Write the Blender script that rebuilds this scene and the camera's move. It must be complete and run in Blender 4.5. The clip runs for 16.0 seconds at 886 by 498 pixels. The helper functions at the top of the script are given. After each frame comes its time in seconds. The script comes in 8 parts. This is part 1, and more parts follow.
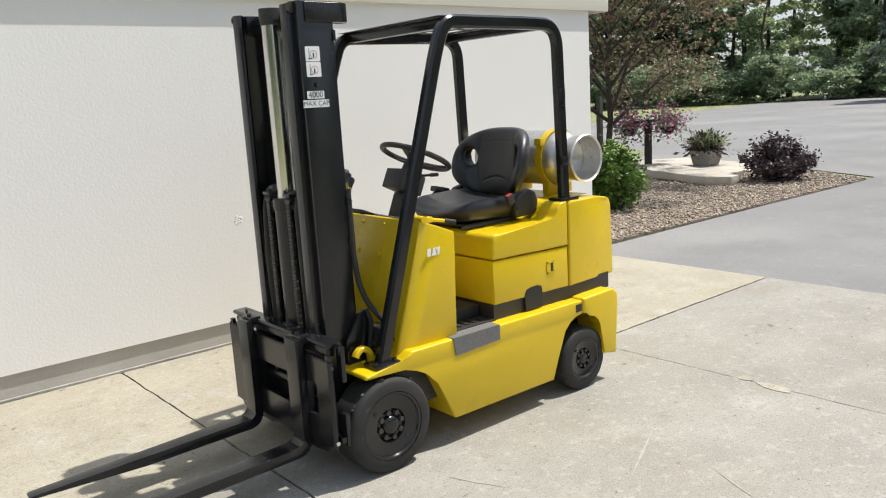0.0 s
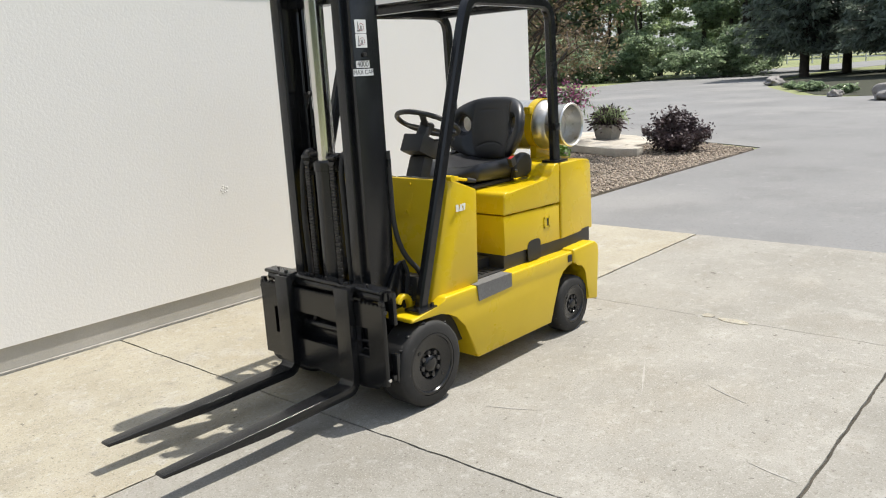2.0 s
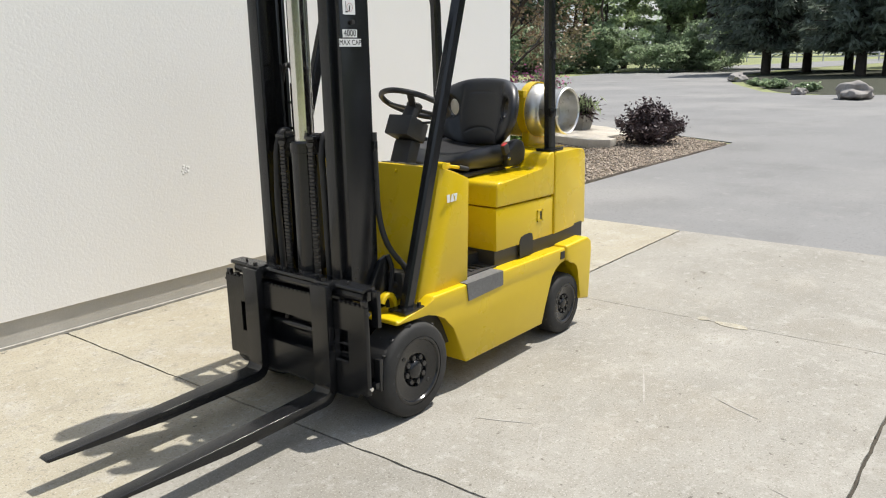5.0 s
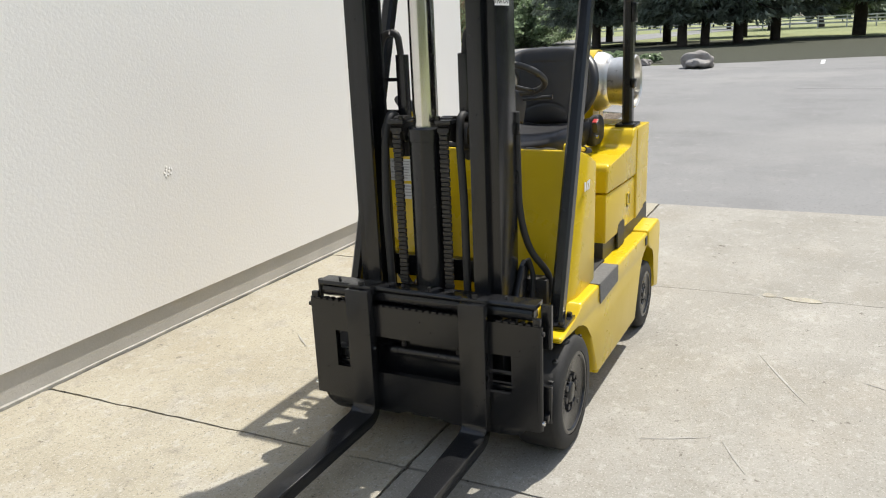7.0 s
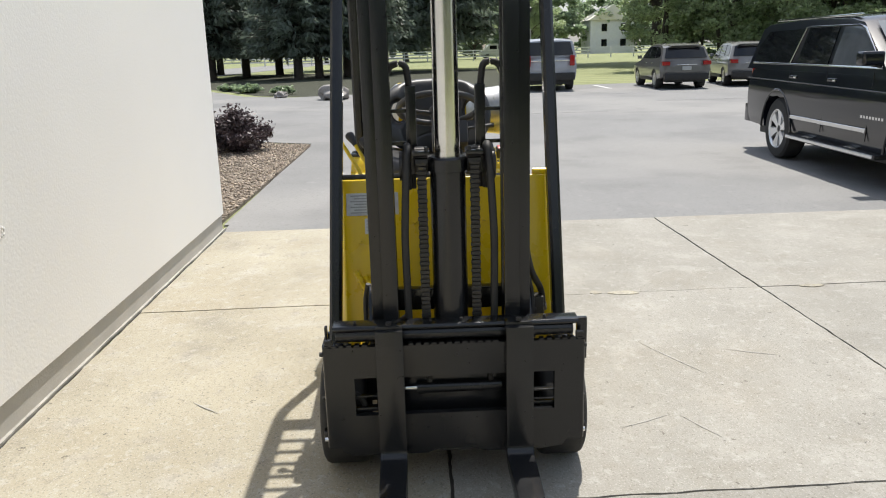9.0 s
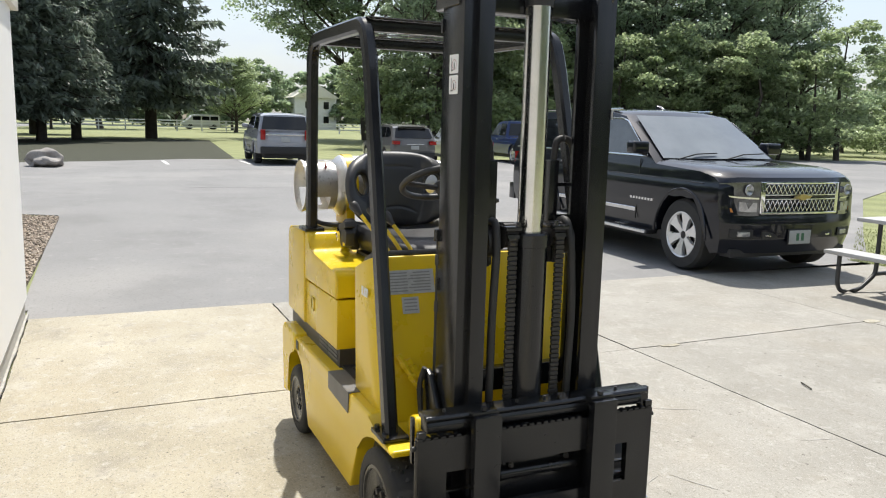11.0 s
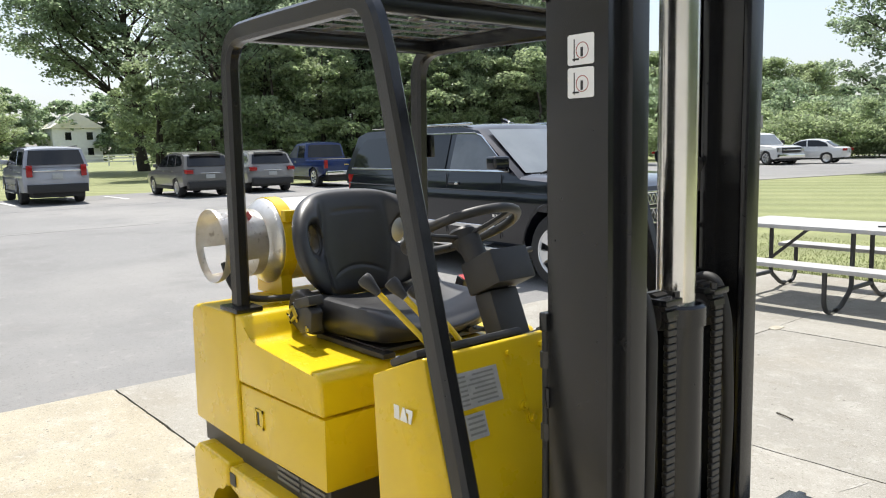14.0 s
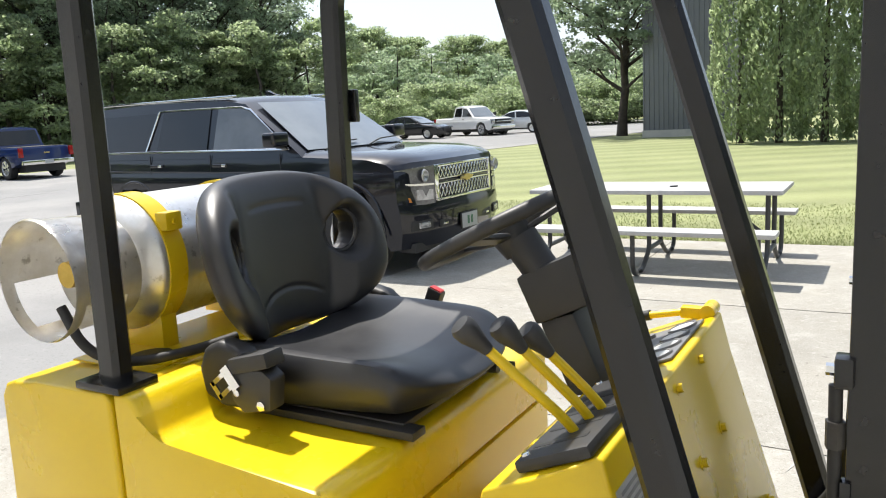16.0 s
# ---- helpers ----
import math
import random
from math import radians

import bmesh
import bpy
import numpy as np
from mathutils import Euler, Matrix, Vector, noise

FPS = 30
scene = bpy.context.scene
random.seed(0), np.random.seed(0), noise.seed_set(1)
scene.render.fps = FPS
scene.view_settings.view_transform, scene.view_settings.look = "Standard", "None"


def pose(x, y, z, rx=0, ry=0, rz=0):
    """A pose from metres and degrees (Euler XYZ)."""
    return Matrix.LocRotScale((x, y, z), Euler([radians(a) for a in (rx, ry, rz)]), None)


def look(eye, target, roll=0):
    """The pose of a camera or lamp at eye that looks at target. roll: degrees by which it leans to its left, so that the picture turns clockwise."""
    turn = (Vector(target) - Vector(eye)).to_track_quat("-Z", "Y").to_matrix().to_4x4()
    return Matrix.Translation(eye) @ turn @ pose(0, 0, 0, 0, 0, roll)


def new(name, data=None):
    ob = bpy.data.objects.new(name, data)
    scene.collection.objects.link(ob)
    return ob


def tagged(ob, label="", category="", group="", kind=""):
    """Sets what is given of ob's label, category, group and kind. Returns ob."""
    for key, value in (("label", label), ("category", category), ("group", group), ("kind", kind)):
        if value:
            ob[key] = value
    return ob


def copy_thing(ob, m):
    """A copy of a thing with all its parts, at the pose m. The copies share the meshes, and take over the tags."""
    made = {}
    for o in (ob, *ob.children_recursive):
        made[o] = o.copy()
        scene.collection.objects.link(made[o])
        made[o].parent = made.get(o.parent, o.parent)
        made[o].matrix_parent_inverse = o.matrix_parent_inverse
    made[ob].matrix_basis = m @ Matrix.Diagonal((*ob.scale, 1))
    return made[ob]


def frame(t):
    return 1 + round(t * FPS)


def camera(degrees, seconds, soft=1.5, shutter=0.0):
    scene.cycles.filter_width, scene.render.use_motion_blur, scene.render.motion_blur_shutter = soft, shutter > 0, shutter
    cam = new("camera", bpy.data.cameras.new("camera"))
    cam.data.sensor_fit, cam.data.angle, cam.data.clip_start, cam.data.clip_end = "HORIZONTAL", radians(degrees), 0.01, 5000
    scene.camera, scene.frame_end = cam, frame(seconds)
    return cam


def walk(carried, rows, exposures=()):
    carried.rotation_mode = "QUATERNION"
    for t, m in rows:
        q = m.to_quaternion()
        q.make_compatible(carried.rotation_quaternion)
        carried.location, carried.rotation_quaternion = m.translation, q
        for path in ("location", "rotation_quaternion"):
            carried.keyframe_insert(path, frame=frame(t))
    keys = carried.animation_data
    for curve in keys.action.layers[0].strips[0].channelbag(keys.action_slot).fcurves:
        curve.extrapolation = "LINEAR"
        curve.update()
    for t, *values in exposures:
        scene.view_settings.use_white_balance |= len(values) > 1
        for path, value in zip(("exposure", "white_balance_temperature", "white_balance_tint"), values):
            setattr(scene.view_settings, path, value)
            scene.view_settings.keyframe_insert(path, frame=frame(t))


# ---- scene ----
cam = camera(59.1, 16.0, soft=1.1)
K = 1.07  # metres in one unit of the plan below
PATH = [
    (0, (-0.056, 0.014, 1.545), (1.19, 1.533, 1.168), -3.4),
    (0.5, (-0.323, -0.056, 1.528), (1.0, 1.39, 1.13), -4.1),
    (1, (-0.585, 0.008, 1.532), (0.788, 1.4, 1.11), -4.5),
    (1.5, (-0.776, 0.191, 1.577), (0.647, 1.521, 1.124), -4.1),
    (2, (-0.805, 0.197, 1.545), (0.644, 1.502, 1.1), -3.2),
    (2.5, (-0.819, 0.231, 1.54), (0.65, 1.514, 1.099), -2.3),
    (3, (-0.84, 0.25, 1.528), (0.647, 1.518, 1.098), -1.6),
    (3.5, (-0.848, 0.265, 1.527), (0.649, 1.519, 1.095), -1.4),
    (3.7, (-0.846, 0.253, 1.53), (0.648, 1.507, 1.09), -1.5),
    (5.8, (-0.523, 0.926, 1.49), (1.023, 2.082, 0.967), -1.2),
    (6, (-0.543, 1.048, 1.499), (1.023, 2.174, 0.969), -1.5),
    (6.5, (-0.592, 1.446, 1.451), (1.052, 2.457, 0.925), -2.1),
    (7, (-0.77, 1.817, 1.473), (0.95, 2.685, 0.935), -2.5),
    (7.5, (-0.937, 2.165, 1.51), (0.865, 2.842, 0.969), -3.0),
    (8, (-0.944, 2.504, 1.492), (0.929, 2.961, 0.959), -3.1),
    (8.5, (-1.002, 2.828, 1.503), (0.917, 3.03, 0.976), -2.5),
    (9, (-1.042, 3.149, 1.515), (0.894, 3.089, 1.02), -1.6),
    (9.5, (-0.923, 3.435, 1.501), (1.0, 3.131, 1.044), -0.2),
    (10, (-0.869, 3.737, 1.497), (1.022, 3.221, 1.097), 0.5),
    (10.2, (-0.842, 3.883, 1.496), (1.031, 3.294, 1.111), 1.1),
    (12.3, (-0.341, 4.62, 1.534), (1.387, 3.641, 1.298), -0.7),
    (12.5, (-0.306, 4.616, 1.528), (1.411, 3.617, 1.294), -0.8),
    (13, (-0.075, 4.547, 1.514), (1.603, 3.485, 1.278), -0.9),
    (13.5, (0.228, 4.483, 1.527), (1.847, 3.335, 1.285), -1.2),
    (14, (0.594, 4.508, 1.52), (2.128, 3.253, 1.256), -1.4),
    (14.5, (0.89, 4.438, 1.49), (2.325, 3.073, 1.21), -1.7),
    (15, (1.162, 4.334, 1.474), (2.475, 2.854, 1.179), -2.1),
    (15.5, (1.411, 4.362, 1.477), (2.567, 2.763, 1.152), -2.4),
    (16, (1.663, 4.362, 1.489), (2.66, 2.663, 1.144), -3.1),
]
walk(cam, [(t, look(Vector(eye) * K, Vector(target) * K, roll)) for t, eye, target, roll in PATH],
     exposures=[(0, 0.37), (3.7, 0.37), (9, 0.40), (10.2, 0.47), (12.5, 0.53), (14.5, 0.70), (16, 0.84)])

# ---------------------------------------------------------------- light
SUN = Vector((0.45, -0.185, 1.0)).normalized()
sun = new("sun", bpy.data.lights.new("sun", "SUN"))
sun.data.energy, sun.data.angle, sun.data.color = 4.4, radians(0.6), (1.0, 0.96, 0.89)
sun.matrix_world = look(SUN * 60, (0, 0, 0))

world = bpy.data.worlds.new("sky")
scene.world = world
world.use_nodes = True
wn, wl = world.node_tree.nodes, world.node_tree.links
wn.clear()
w_out, w_bg = wn.new("ShaderNodeOutputWorld"), wn.new("ShaderNodeBackground")
w_sky = wn.new("ShaderNodeTexSky")
w_sky.sky_type, w_sky.sun_disc = "NISHITA", False
w_sky.sun_elevation = math.asin(SUN.z)
w_sky.sun_rotation = math.atan2(SUN.x, SUN.y)
w_sky.air_density, w_sky.dust_density, w_sky.ozone_density = 1.2, 2.2, 1.0
w_co, w_map = wn.new("ShaderNodeTexCoord"), wn.new("ShaderNodeMapping")
w_map.inputs["Scale"].default_value = (1.0, 1.0, 2.6)
w_no, w_ramp, w_mix = wn.new("ShaderNodeTexNoise"), wn.new("ShaderNodeValToRGB"), wn.new("ShaderNodeMix")
w_no.inputs["Scale"].default_value, w_no.inputs["Detail"].default_value, w_no.inputs["Roughness"].default_value = 2.3, 8.0, 0.58
w_ramp.color_ramp.elements[0].position, w_ramp.color_ramp.elements[0].color = 0.38, (0.1, 0.1, 0.1, 1)
w_ramp.color_ramp.elements[1].position, w_ramp.color_ramp.elements[1].color = 0.66, (0.92, 0.92, 0.92, 1)
w_mix.data_type = "RGBA"
w_mix.inputs["B"].default_value = (4.6, 5.1, 5.9, 1)
w_bg.inputs["Strength"].default_value = 0.12
wl.new(w_co.outputs["Generated"], w_map.inputs["Vector"])
wl.new(w_map.outputs["Vector"], w_no.inputs["Vector"])
wl.new(w_no.outputs["Fac"], w_ramp.inputs["Fac"])
wl.new(w_ramp.outputs["Color"], w_mix.inputs["Factor"])
wl.new(w_sky.outputs["Color"], w_mix.inputs["A"])
wl.new(w_mix.outputs["Result"], w_bg.inputs["Color"])
wl.new(w_bg.outputs["Background"], w_out.inputs["Surface"])


# ---------------------------------------------------------------- materials
def material(name, a, b=None, rough=0.5, metal=0.0, scale=20.0, fine=160.0, bump=0.0, depth=0.002, spots=None, vary=0.0,
             coat=0.0, spec=0.5, rough_b=None, island=False, coarse=0.0, trans=0.0):
    """A procedural surface: two tones mixed by noise at two scales, optional stains, relief, and a change from piece to piece."""
    m = bpy.data.materials.new(name)
    m.use_nodes = True
    n, l = m.node_tree.nodes, m.node_tree.links
    p = n["Principled BSDF"]
    p.inputs["Metallic"].default_value, p.inputs["Roughness"].default_value = metal, rough
    p.inputs["Specular IOR Level"].default_value = spec
    p.inputs["Coat Weight"].default_value, p.inputs["Coat Roughness"].default_value = coat, 0.06
    co = n.new("ShaderNodeTexCoord")

    def tex(size, detail=5.0, r=0.6):
        t = n.new("ShaderNodeTexNoise")
        t.inputs["Scale"].default_value, t.inputs["Detail"].default_value, t.inputs["Roughness"].default_value = size, detail, r
        l.new(co.outputs["Object"], t.inputs["Vector"])
        return t.outputs["Fac"]

    def ramp(src, lo, hi):
        r = n.new("ShaderNodeMapRange")
        r.inputs["From Min"].default_value, r.inputs["From Max"].default_value = lo, hi
        l.new(src, r.inputs["Value"])
        return r.outputs["Result"]

    def mix(fac, c1, c2, kind="MIX"):
        x = n.new("ShaderNodeMix")
        x.data_type, x.blend_type = "RGBA", kind
        for sock, v in (("Factor", fac), ("A", c1), ("B", c2)):
            if isinstance(v, (tuple, float, int)):
                x.inputs[sock].default_value = (*v, 1) if isinstance(v, tuple) else v
            else:
                l.new(v, x.inputs[sock])
        return x.outputs["Result"]

    b = b or tuple(c * 0.8 for c in a)
    big, small = tex(scale), tex(fine, 3.0)
    colour = mix(ramp(big, 0.35, 0.68), a, b)
    colour = mix(ramp(small, 0.3, 0.75), colour, mix(0.55, colour, b), "MIX")
    for size, lo, hi, tone, amount in spots or ():
        f = n.new("ShaderNodeMath")
        f.operation = "MULTIPLY"
        f.inputs[1].default_value = amount
        l.new(ramp(tex(size, 4.0), lo, hi), f.inputs[0])
        colour = mix(f.outputs[0], colour, tone)
    if vary:
        src = n.new("ShaderNodeNewGeometry").outputs["Random Per Island"] if island else n.new("ShaderNodeObjectInfo").outputs["Random"]
        hsv = n.new("ShaderNodeHueSaturation")
        l.new(colour, hsv.inputs["Color"])
        mr = n.new("ShaderNodeMapRange")
        mr.inputs["To Min"].default_value, mr.inputs["To Max"].default_value = 1 - vary, 1 + vary
        l.new(src, mr.inputs["Value"])
        l.new(mr.outputs["Result"], hsv.inputs["Value"])
        colour = hsv.outputs["Color"]
    l.new(colour, p.inputs["Base Color"])
    if rough_b is not None:
        r = n.new("ShaderNodeMapRange")
        r.inputs["From Min"].default_value, r.inputs["From Max"].default_value = 0.3, 0.7
        r.inputs["To Min"].default_value, r.inputs["To Max"].default_value = rough, rough_b
        l.new(big, r.inputs["Value"])
        l.new(r.outputs["Result"], p.inputs["Roughness"])
    if bump:
        bm_ = n.new("ShaderNodeBump")
        bm_.inputs["Strength"].default_value, bm_.inputs["Distance"].default_value = bump, depth
        l.new(small, bm_.inputs["Height"])
        last = bm_
        if coarse:
            b2 = n.new("ShaderNodeBump")
            b2.inputs["Strength"].default_value, b2.inputs["Distance"].default_value = bump, coarse
            l.new(big, b2.inputs["Height"])
            l.new(bm_.outputs["Normal"], b2.inputs["Normal"])
            last = b2
        l.new(last.outputs["Normal"], p.inputs["Normal"])
    if trans:
        tr, ad = n.new("ShaderNodeBsdfTranslucent"), n.new("ShaderNodeMixShader")
        ad.inputs["Fac"].default_value = trans
        l.new(colour, tr.inputs["Color"])
        l.new(p.outputs["BSDF"], ad.inputs[1])
        l.new(tr.outputs["BSDF"], ad.inputs[2])
        l.new(ad.outputs["Shader"], n["Material Output"].inputs["Surface"])
    return m


CONCRETE = material("concrete", (0.414, 0.381, 0.296), (0.313, 0.282, 0.213), 0.88, scale=1.3, fine=110, bump=0.7, depth=0.004, vary=0.07,
                    spots=[(3.5, 0.54, 0.68, (0.432, 0.409, 0.359), 0.6), (2.2, 0.55, 0.70, (0.230, 0.212, 0.175), 0.5), (7.0, 0.58, 0.68, (0.207, 0.187, 0.149), 0.45),
                           (0.9, 0.52, 0.72, (0.313, 0.267, 0.184), 0.70), (17.0, 0.56, 0.66, (0.432, 0.412, 0.368), 0.50), (33.0, 0.58, 0.67, (0.202, 0.184, 0.149), 0.48),
                           (75.0, 0.57, 0.66, (0.147, 0.132, 0.106), 0.62), (130.0, 0.56, 0.65, (0.460, 0.437, 0.386), 0.7), (11.0, 0.68, 0.71, (0.101, 0.088, 0.069), 0.75), (21.0, 0.68, 0.71, (0.083, 0.074, 0.060), 0.75), (52.0, 0.70, 0.73, (0.064, 0.057, 0.046), 0.8)])
CONCRETE_OLD = material("weathered_concrete", (0.320, 0.305, 0.269), (0.235, 0.222, 0.191), 0.88, scale=1.3, fine=110, bump=0.7, depth=0.004, vary=0.07,
                    spots=[(3.5, 0.54, 0.68, (0.377, 0.362, 0.324), 0.6), (2.2, 0.55, 0.70, (0.230, 0.212, 0.175), 0.5), (7.0, 0.58, 0.68, (0.207, 0.187, 0.149), 0.45),
                           (0.9, 0.52, 0.72, (0.267, 0.241, 0.195), 0.65), (17.0, 0.56, 0.66, (0.377, 0.363, 0.331), 0.50), (33.0, 0.58, 0.67, (0.202, 0.184, 0.149), 0.48),
                           (75.0, 0.57, 0.66, (0.147, 0.132, 0.106), 0.62), (130.0, 0.56, 0.65, (0.405, 0.386, 0.350), 0.7), (11.0, 0.68, 0.71, (0.101, 0.088, 0.069), 0.75), (21.0, 0.68, 0.71, (0.083, 0.074, 0.060), 0.75), (52.0, 0.70, 0.73, (0.064, 0.057, 0.046), 0.8)])
JOINT = material("joint_filler", (0.10, 0.085, 0.065), (0.05, 0.045, 0.035), 0.95, scale=12, fine=120, bump=0.5)
ASPHALT = material("asphalt", (0.230, 0.227, 0.222), (0.188, 0.186, 0.183), 0.9, scale=0.35, fine=90, bump=0.6, depth=0.005,
                   spots=[(2.0, 0.58, 0.75, (0.25, 0.24, 0.23), 0.5), (120.0, 0.62, 0.75, (0.30, 0.29, 0.28), 0.5), (0.16, 0.5, 0.62, (0.27, 0.262, 0.25), 0.7),
                          (38.0, 0.56, 0.68, (0.125, 0.123, 0.12), 0.5), (0.7, 0.54, 0.66, (0.165, 0.162, 0.158), 0.45), (6.0, 0.60, 0.70, (0.285, 0.278, 0.268), 0.4)])
FADED = material("faded_road_paint", (0.30, 0.295, 0.285), (0.22, 0.217, 0.212), 0.85, scale=5, fine=60)
LINE = material("road_paint", (0.74, 0.74, 0.72), (0.55, 0.55, 0.53), 0.8, scale=8, fine=60)
STUCCO = material("stucco_paint", (0.86, 0.84, 0.805), (0.83, 0.81, 0.775), 0.85, scale=0.7, fine=60, bump=0.22, depth=0.005, coarse=0.0,
                  spots=[(0.5, 0.55, 0.8, (0.78, 0.755, 0.715), 0.35)])
PLINTH = material("plinth_paint", (0.50, 0.475, 0.43), (0.42, 0.40, 0.36), 0.9, scale=3, fine=80, bump=0.4, depth=0.004)
CAULK = material("old_sealant", (0.44, 0.42, 0.38), (0.30, 0.285, 0.255), 0.85, scale=14, fine=90, bump=0.4, depth=0.004)
FASCIA = material("fascia_metal", (0.74, 0.70, 0.60), (0.70, 0.66, 0.57), 0.45, scale=2, fine=60)
ROOF = material("roof_sheet", (0.30, 0.29, 0.28), rough=0.6, scale=3)
GRASS = material("grass", (0.205, 0.230, 0.092), (0.265, 0.285, 0.130), 0.9, scale=0.35, fine=25, bump=0.8, depth=0.05,
                 spots=[(0.08, 0.45, 0.6, (0.29, 0.305, 0.135), 0.6), (2.5, 0.55, 0.75, (0.15, 0.195, 0.055), 0.5)])
# mown bands on the lawn
n, l = GRASS.node_tree.nodes, GRASS.node_tree.links
wave, wco, wmap, wmix = n.new("ShaderNodeTexWave"), n.new("ShaderNodeTexCoord"), n.new("ShaderNodeMapping"), n.new("ShaderNodeMix")
wmap.inputs["Rotation"].default_value = (0, 0, radians(62))
wave.inputs["Scale"].default_value, wave.inputs["Distortion"].default_value, wave.inputs["Detail Scale"].default_value = 0.20, 1.6, 0.6
wmix.data_type = "RGBA"
wmix.blend_type = "MULTIPLY"
wmix.inputs["Factor"].default_value = 0.22
src = n["Principled BSDF"].inputs["Base Color"].links[0].from_socket
l.new(wco.outputs["Object"], wmap.inputs["Vector"])
l.new(wmap.outputs["Vector"], wave.inputs["Vector"])
l.new(src, wmix.inputs["A"])
l.new(wave.outputs["Color"], wmix.inputs["B"])
l.new(wmix.outputs["Result"], n["Principled BSDF"].inputs["Base Color"])
BLADES = material("grass_blades", (0.22, 0.255, 0.095), (0.28, 0.305, 0.135), 0.7, scale=1.2, fine=30, vary=0.14, island=True, trans=0.25)
# mulch and grass tone, darkened to carry the spruces' shade in its colour
MULCH_SHADE = material("bark_mulch_shade_toned", (0.034, 0.034, 0.022), (0.052, 0.056, 0.033), 0.95, scale=4, fine=40, bump=0.9, depth=0.03)
GRAVEL_BED = material("gravel_base", (0.27, 0.225, 0.18), (0.17, 0.14, 0.11), 0.95, scale=9, fine=45, bump=0.9, depth=0.02)
PEBBLE = material("pebbles", (0.46, 0.39, 0.31), (0.27, 0.215, 0.165), 0.85, scale=14, fine=60, vary=0.55, island=True)
STONE = material("pale_stone", (0.56, 0.52, 0.45), (0.40, 0.36, 0.30), 0.9, scale=2.2, fine=30, bump=0.7, depth=0.02)
BOULDER = material("boulder_rock", (0.36, 0.34, 0.32), (0.20, 0.18, 0.165), 0.9, scale=1.6, fine=22, bump=0.8, depth=0.03)

YELLOW = material("yellow_paint", (0.70, 0.492, 0.006), (0.655, 0.455, 0.006), 0.24, scale=3.0, fine=420, bump=0.06, depth=0.0006, coat=0.15, rough_b=0.34,
                  spots=[(9.0, 0.62, 0.72, (0.62, 0.43, 0.012), 0.25), (60.0, 0.71, 0.75, (0.36, 0.24, 0.02), 0.25)])
BLACK = material("black_enamel", (0.0085, 0.0088, 0.0098), (0.0125, 0.0128, 0.0138), 0.17, scale=6, fine=260, bump=0.10, depth=0.0008, rough_b=0.26, coat=0.0,
                 spots=[(45.0, 0.66, 0.71, (0.030, 0.029, 0.028), 0.5), (3.0, 0.58, 0.72, (0.017, 0.0165, 0.016), 0.5)])
BAND = material("dark_band_paint", (0.045, 0.042, 0.040), (0.032, 0.03, 0.029), 0.45, scale=8, fine=200)
WORN = material("worn_steel", (0.022, 0.021, 0.021), (0.065, 0.061, 0.057), 0.42, metal=0.35, scale=7, fine=150, rough_b=0.55)
CHAIN = material("oily_chain", (0.016, 0.015, 0.014), (0.030, 0.027, 0.024), 0.38, metal=0.2, scale=30, fine=200, spots=[(40.0, 0.62, 0.7, (0.10, 0.075, 0.03), 0.5)])
TYRE = material("tyre_rubber", (0.013, 0.0128, 0.0125), (0.025, 0.024, 0.0225), 0.75, scale=9, fine=120, bump=0.4, depth=0.003,
                spots=[(26.0, 0.64, 0.70, (0.09, 0.085, 0.08), 0.6)])
RUBBER = material("rubber", (0.014, 0.0135, 0.0135), (0.023, 0.022, 0.021), 0.62, scale=20, fine=200)
VINYL = material("black_vinyl", (0.015, 0.015, 0.017), (0.023, 0.023, 0.025), 0.36, scale=10, fine=700, bump=0.16, depth=0.0006, rough_b=0.46, spec=0.6)
PLASTIC = material("dark_plastic", (0.024, 0.0235, 0.0235), (0.032, 0.031, 0.031), 0.5, scale=15, fine=400, bump=0.08, depth=0.0006)
CHROME = material("chrome", (0.80, 0.80, 0.80), (0.72, 0.72, 0.71), 0.08, metal=1.0, scale=20)
RODSTEEL = material("plated_rod", (0.74, 0.72, 0.69), (0.66, 0.64, 0.60), 0.17, metal=1.0, scale=9, fine=140, rough_b=0.26)
ALLOY = material("cast_aluminium", (0.82, 0.81, 0.79), (0.60, 0.58, 0.54), 0.27, metal=0.92, scale=7, fine=60, bump=0.25, depth=0.002, rough_b=0.45,
                 spots=[(11.0, 0.60, 0.68, (0.42, 0.34, 0.12), 0.45), (30.0, 0.62, 0.68, (0.22, 0.20, 0.17), 0.5)])
GRIT = material("grit_tread", (0.115, 0.113, 0.11), (0.17, 0.168, 0.163), 0.9, scale=60, fine=240, bump=0.9, depth=0.003,
                spots=[(260.0, 0.66, 0.72, (0.45, 0.45, 0.44), 0.8)])
GREYPAINT = material("grey_paint", (0.16, 0.155, 0.15), (0.12, 0.117, 0.113), 0.5, scale=9, fine=200)
TIN = material("data_plate", (0.60, 0.60, 0.585), (0.44, 0.44, 0.43), 0.36, metal=0.35, scale=25, fine=120)
DECAL = material("white_decal", (0.80, 0.80, 0.79), (0.76, 0.76, 0.75), 0.4, scale=30)
INK = material("black_ink", (0.02, 0.02, 0.02), rough=0.5)
REDINK = material("dark_red", (0.32, 0.03, 0.025), rough=0.5)
REDPLASTIC = material("red_plastic", (0.55, 0.035, 0.03), rough=0.35)
PRINT = material("worn_print", (0.33, 0.33, 0.315), (0.26, 0.26, 0.25), 0.45, metal=0.4, scale=25, fine=150)
ROOFGREY = material("guard_sheet_enamel", (0.17, 0.17, 0.172), (0.13, 0.13, 0.132), 0.22, scale=6, fine=200)
GAUGE = material("gauge_face", (0.60, 0.61, 0.60), (0.5, 0.5, 0.49), 0.3, scale=30)
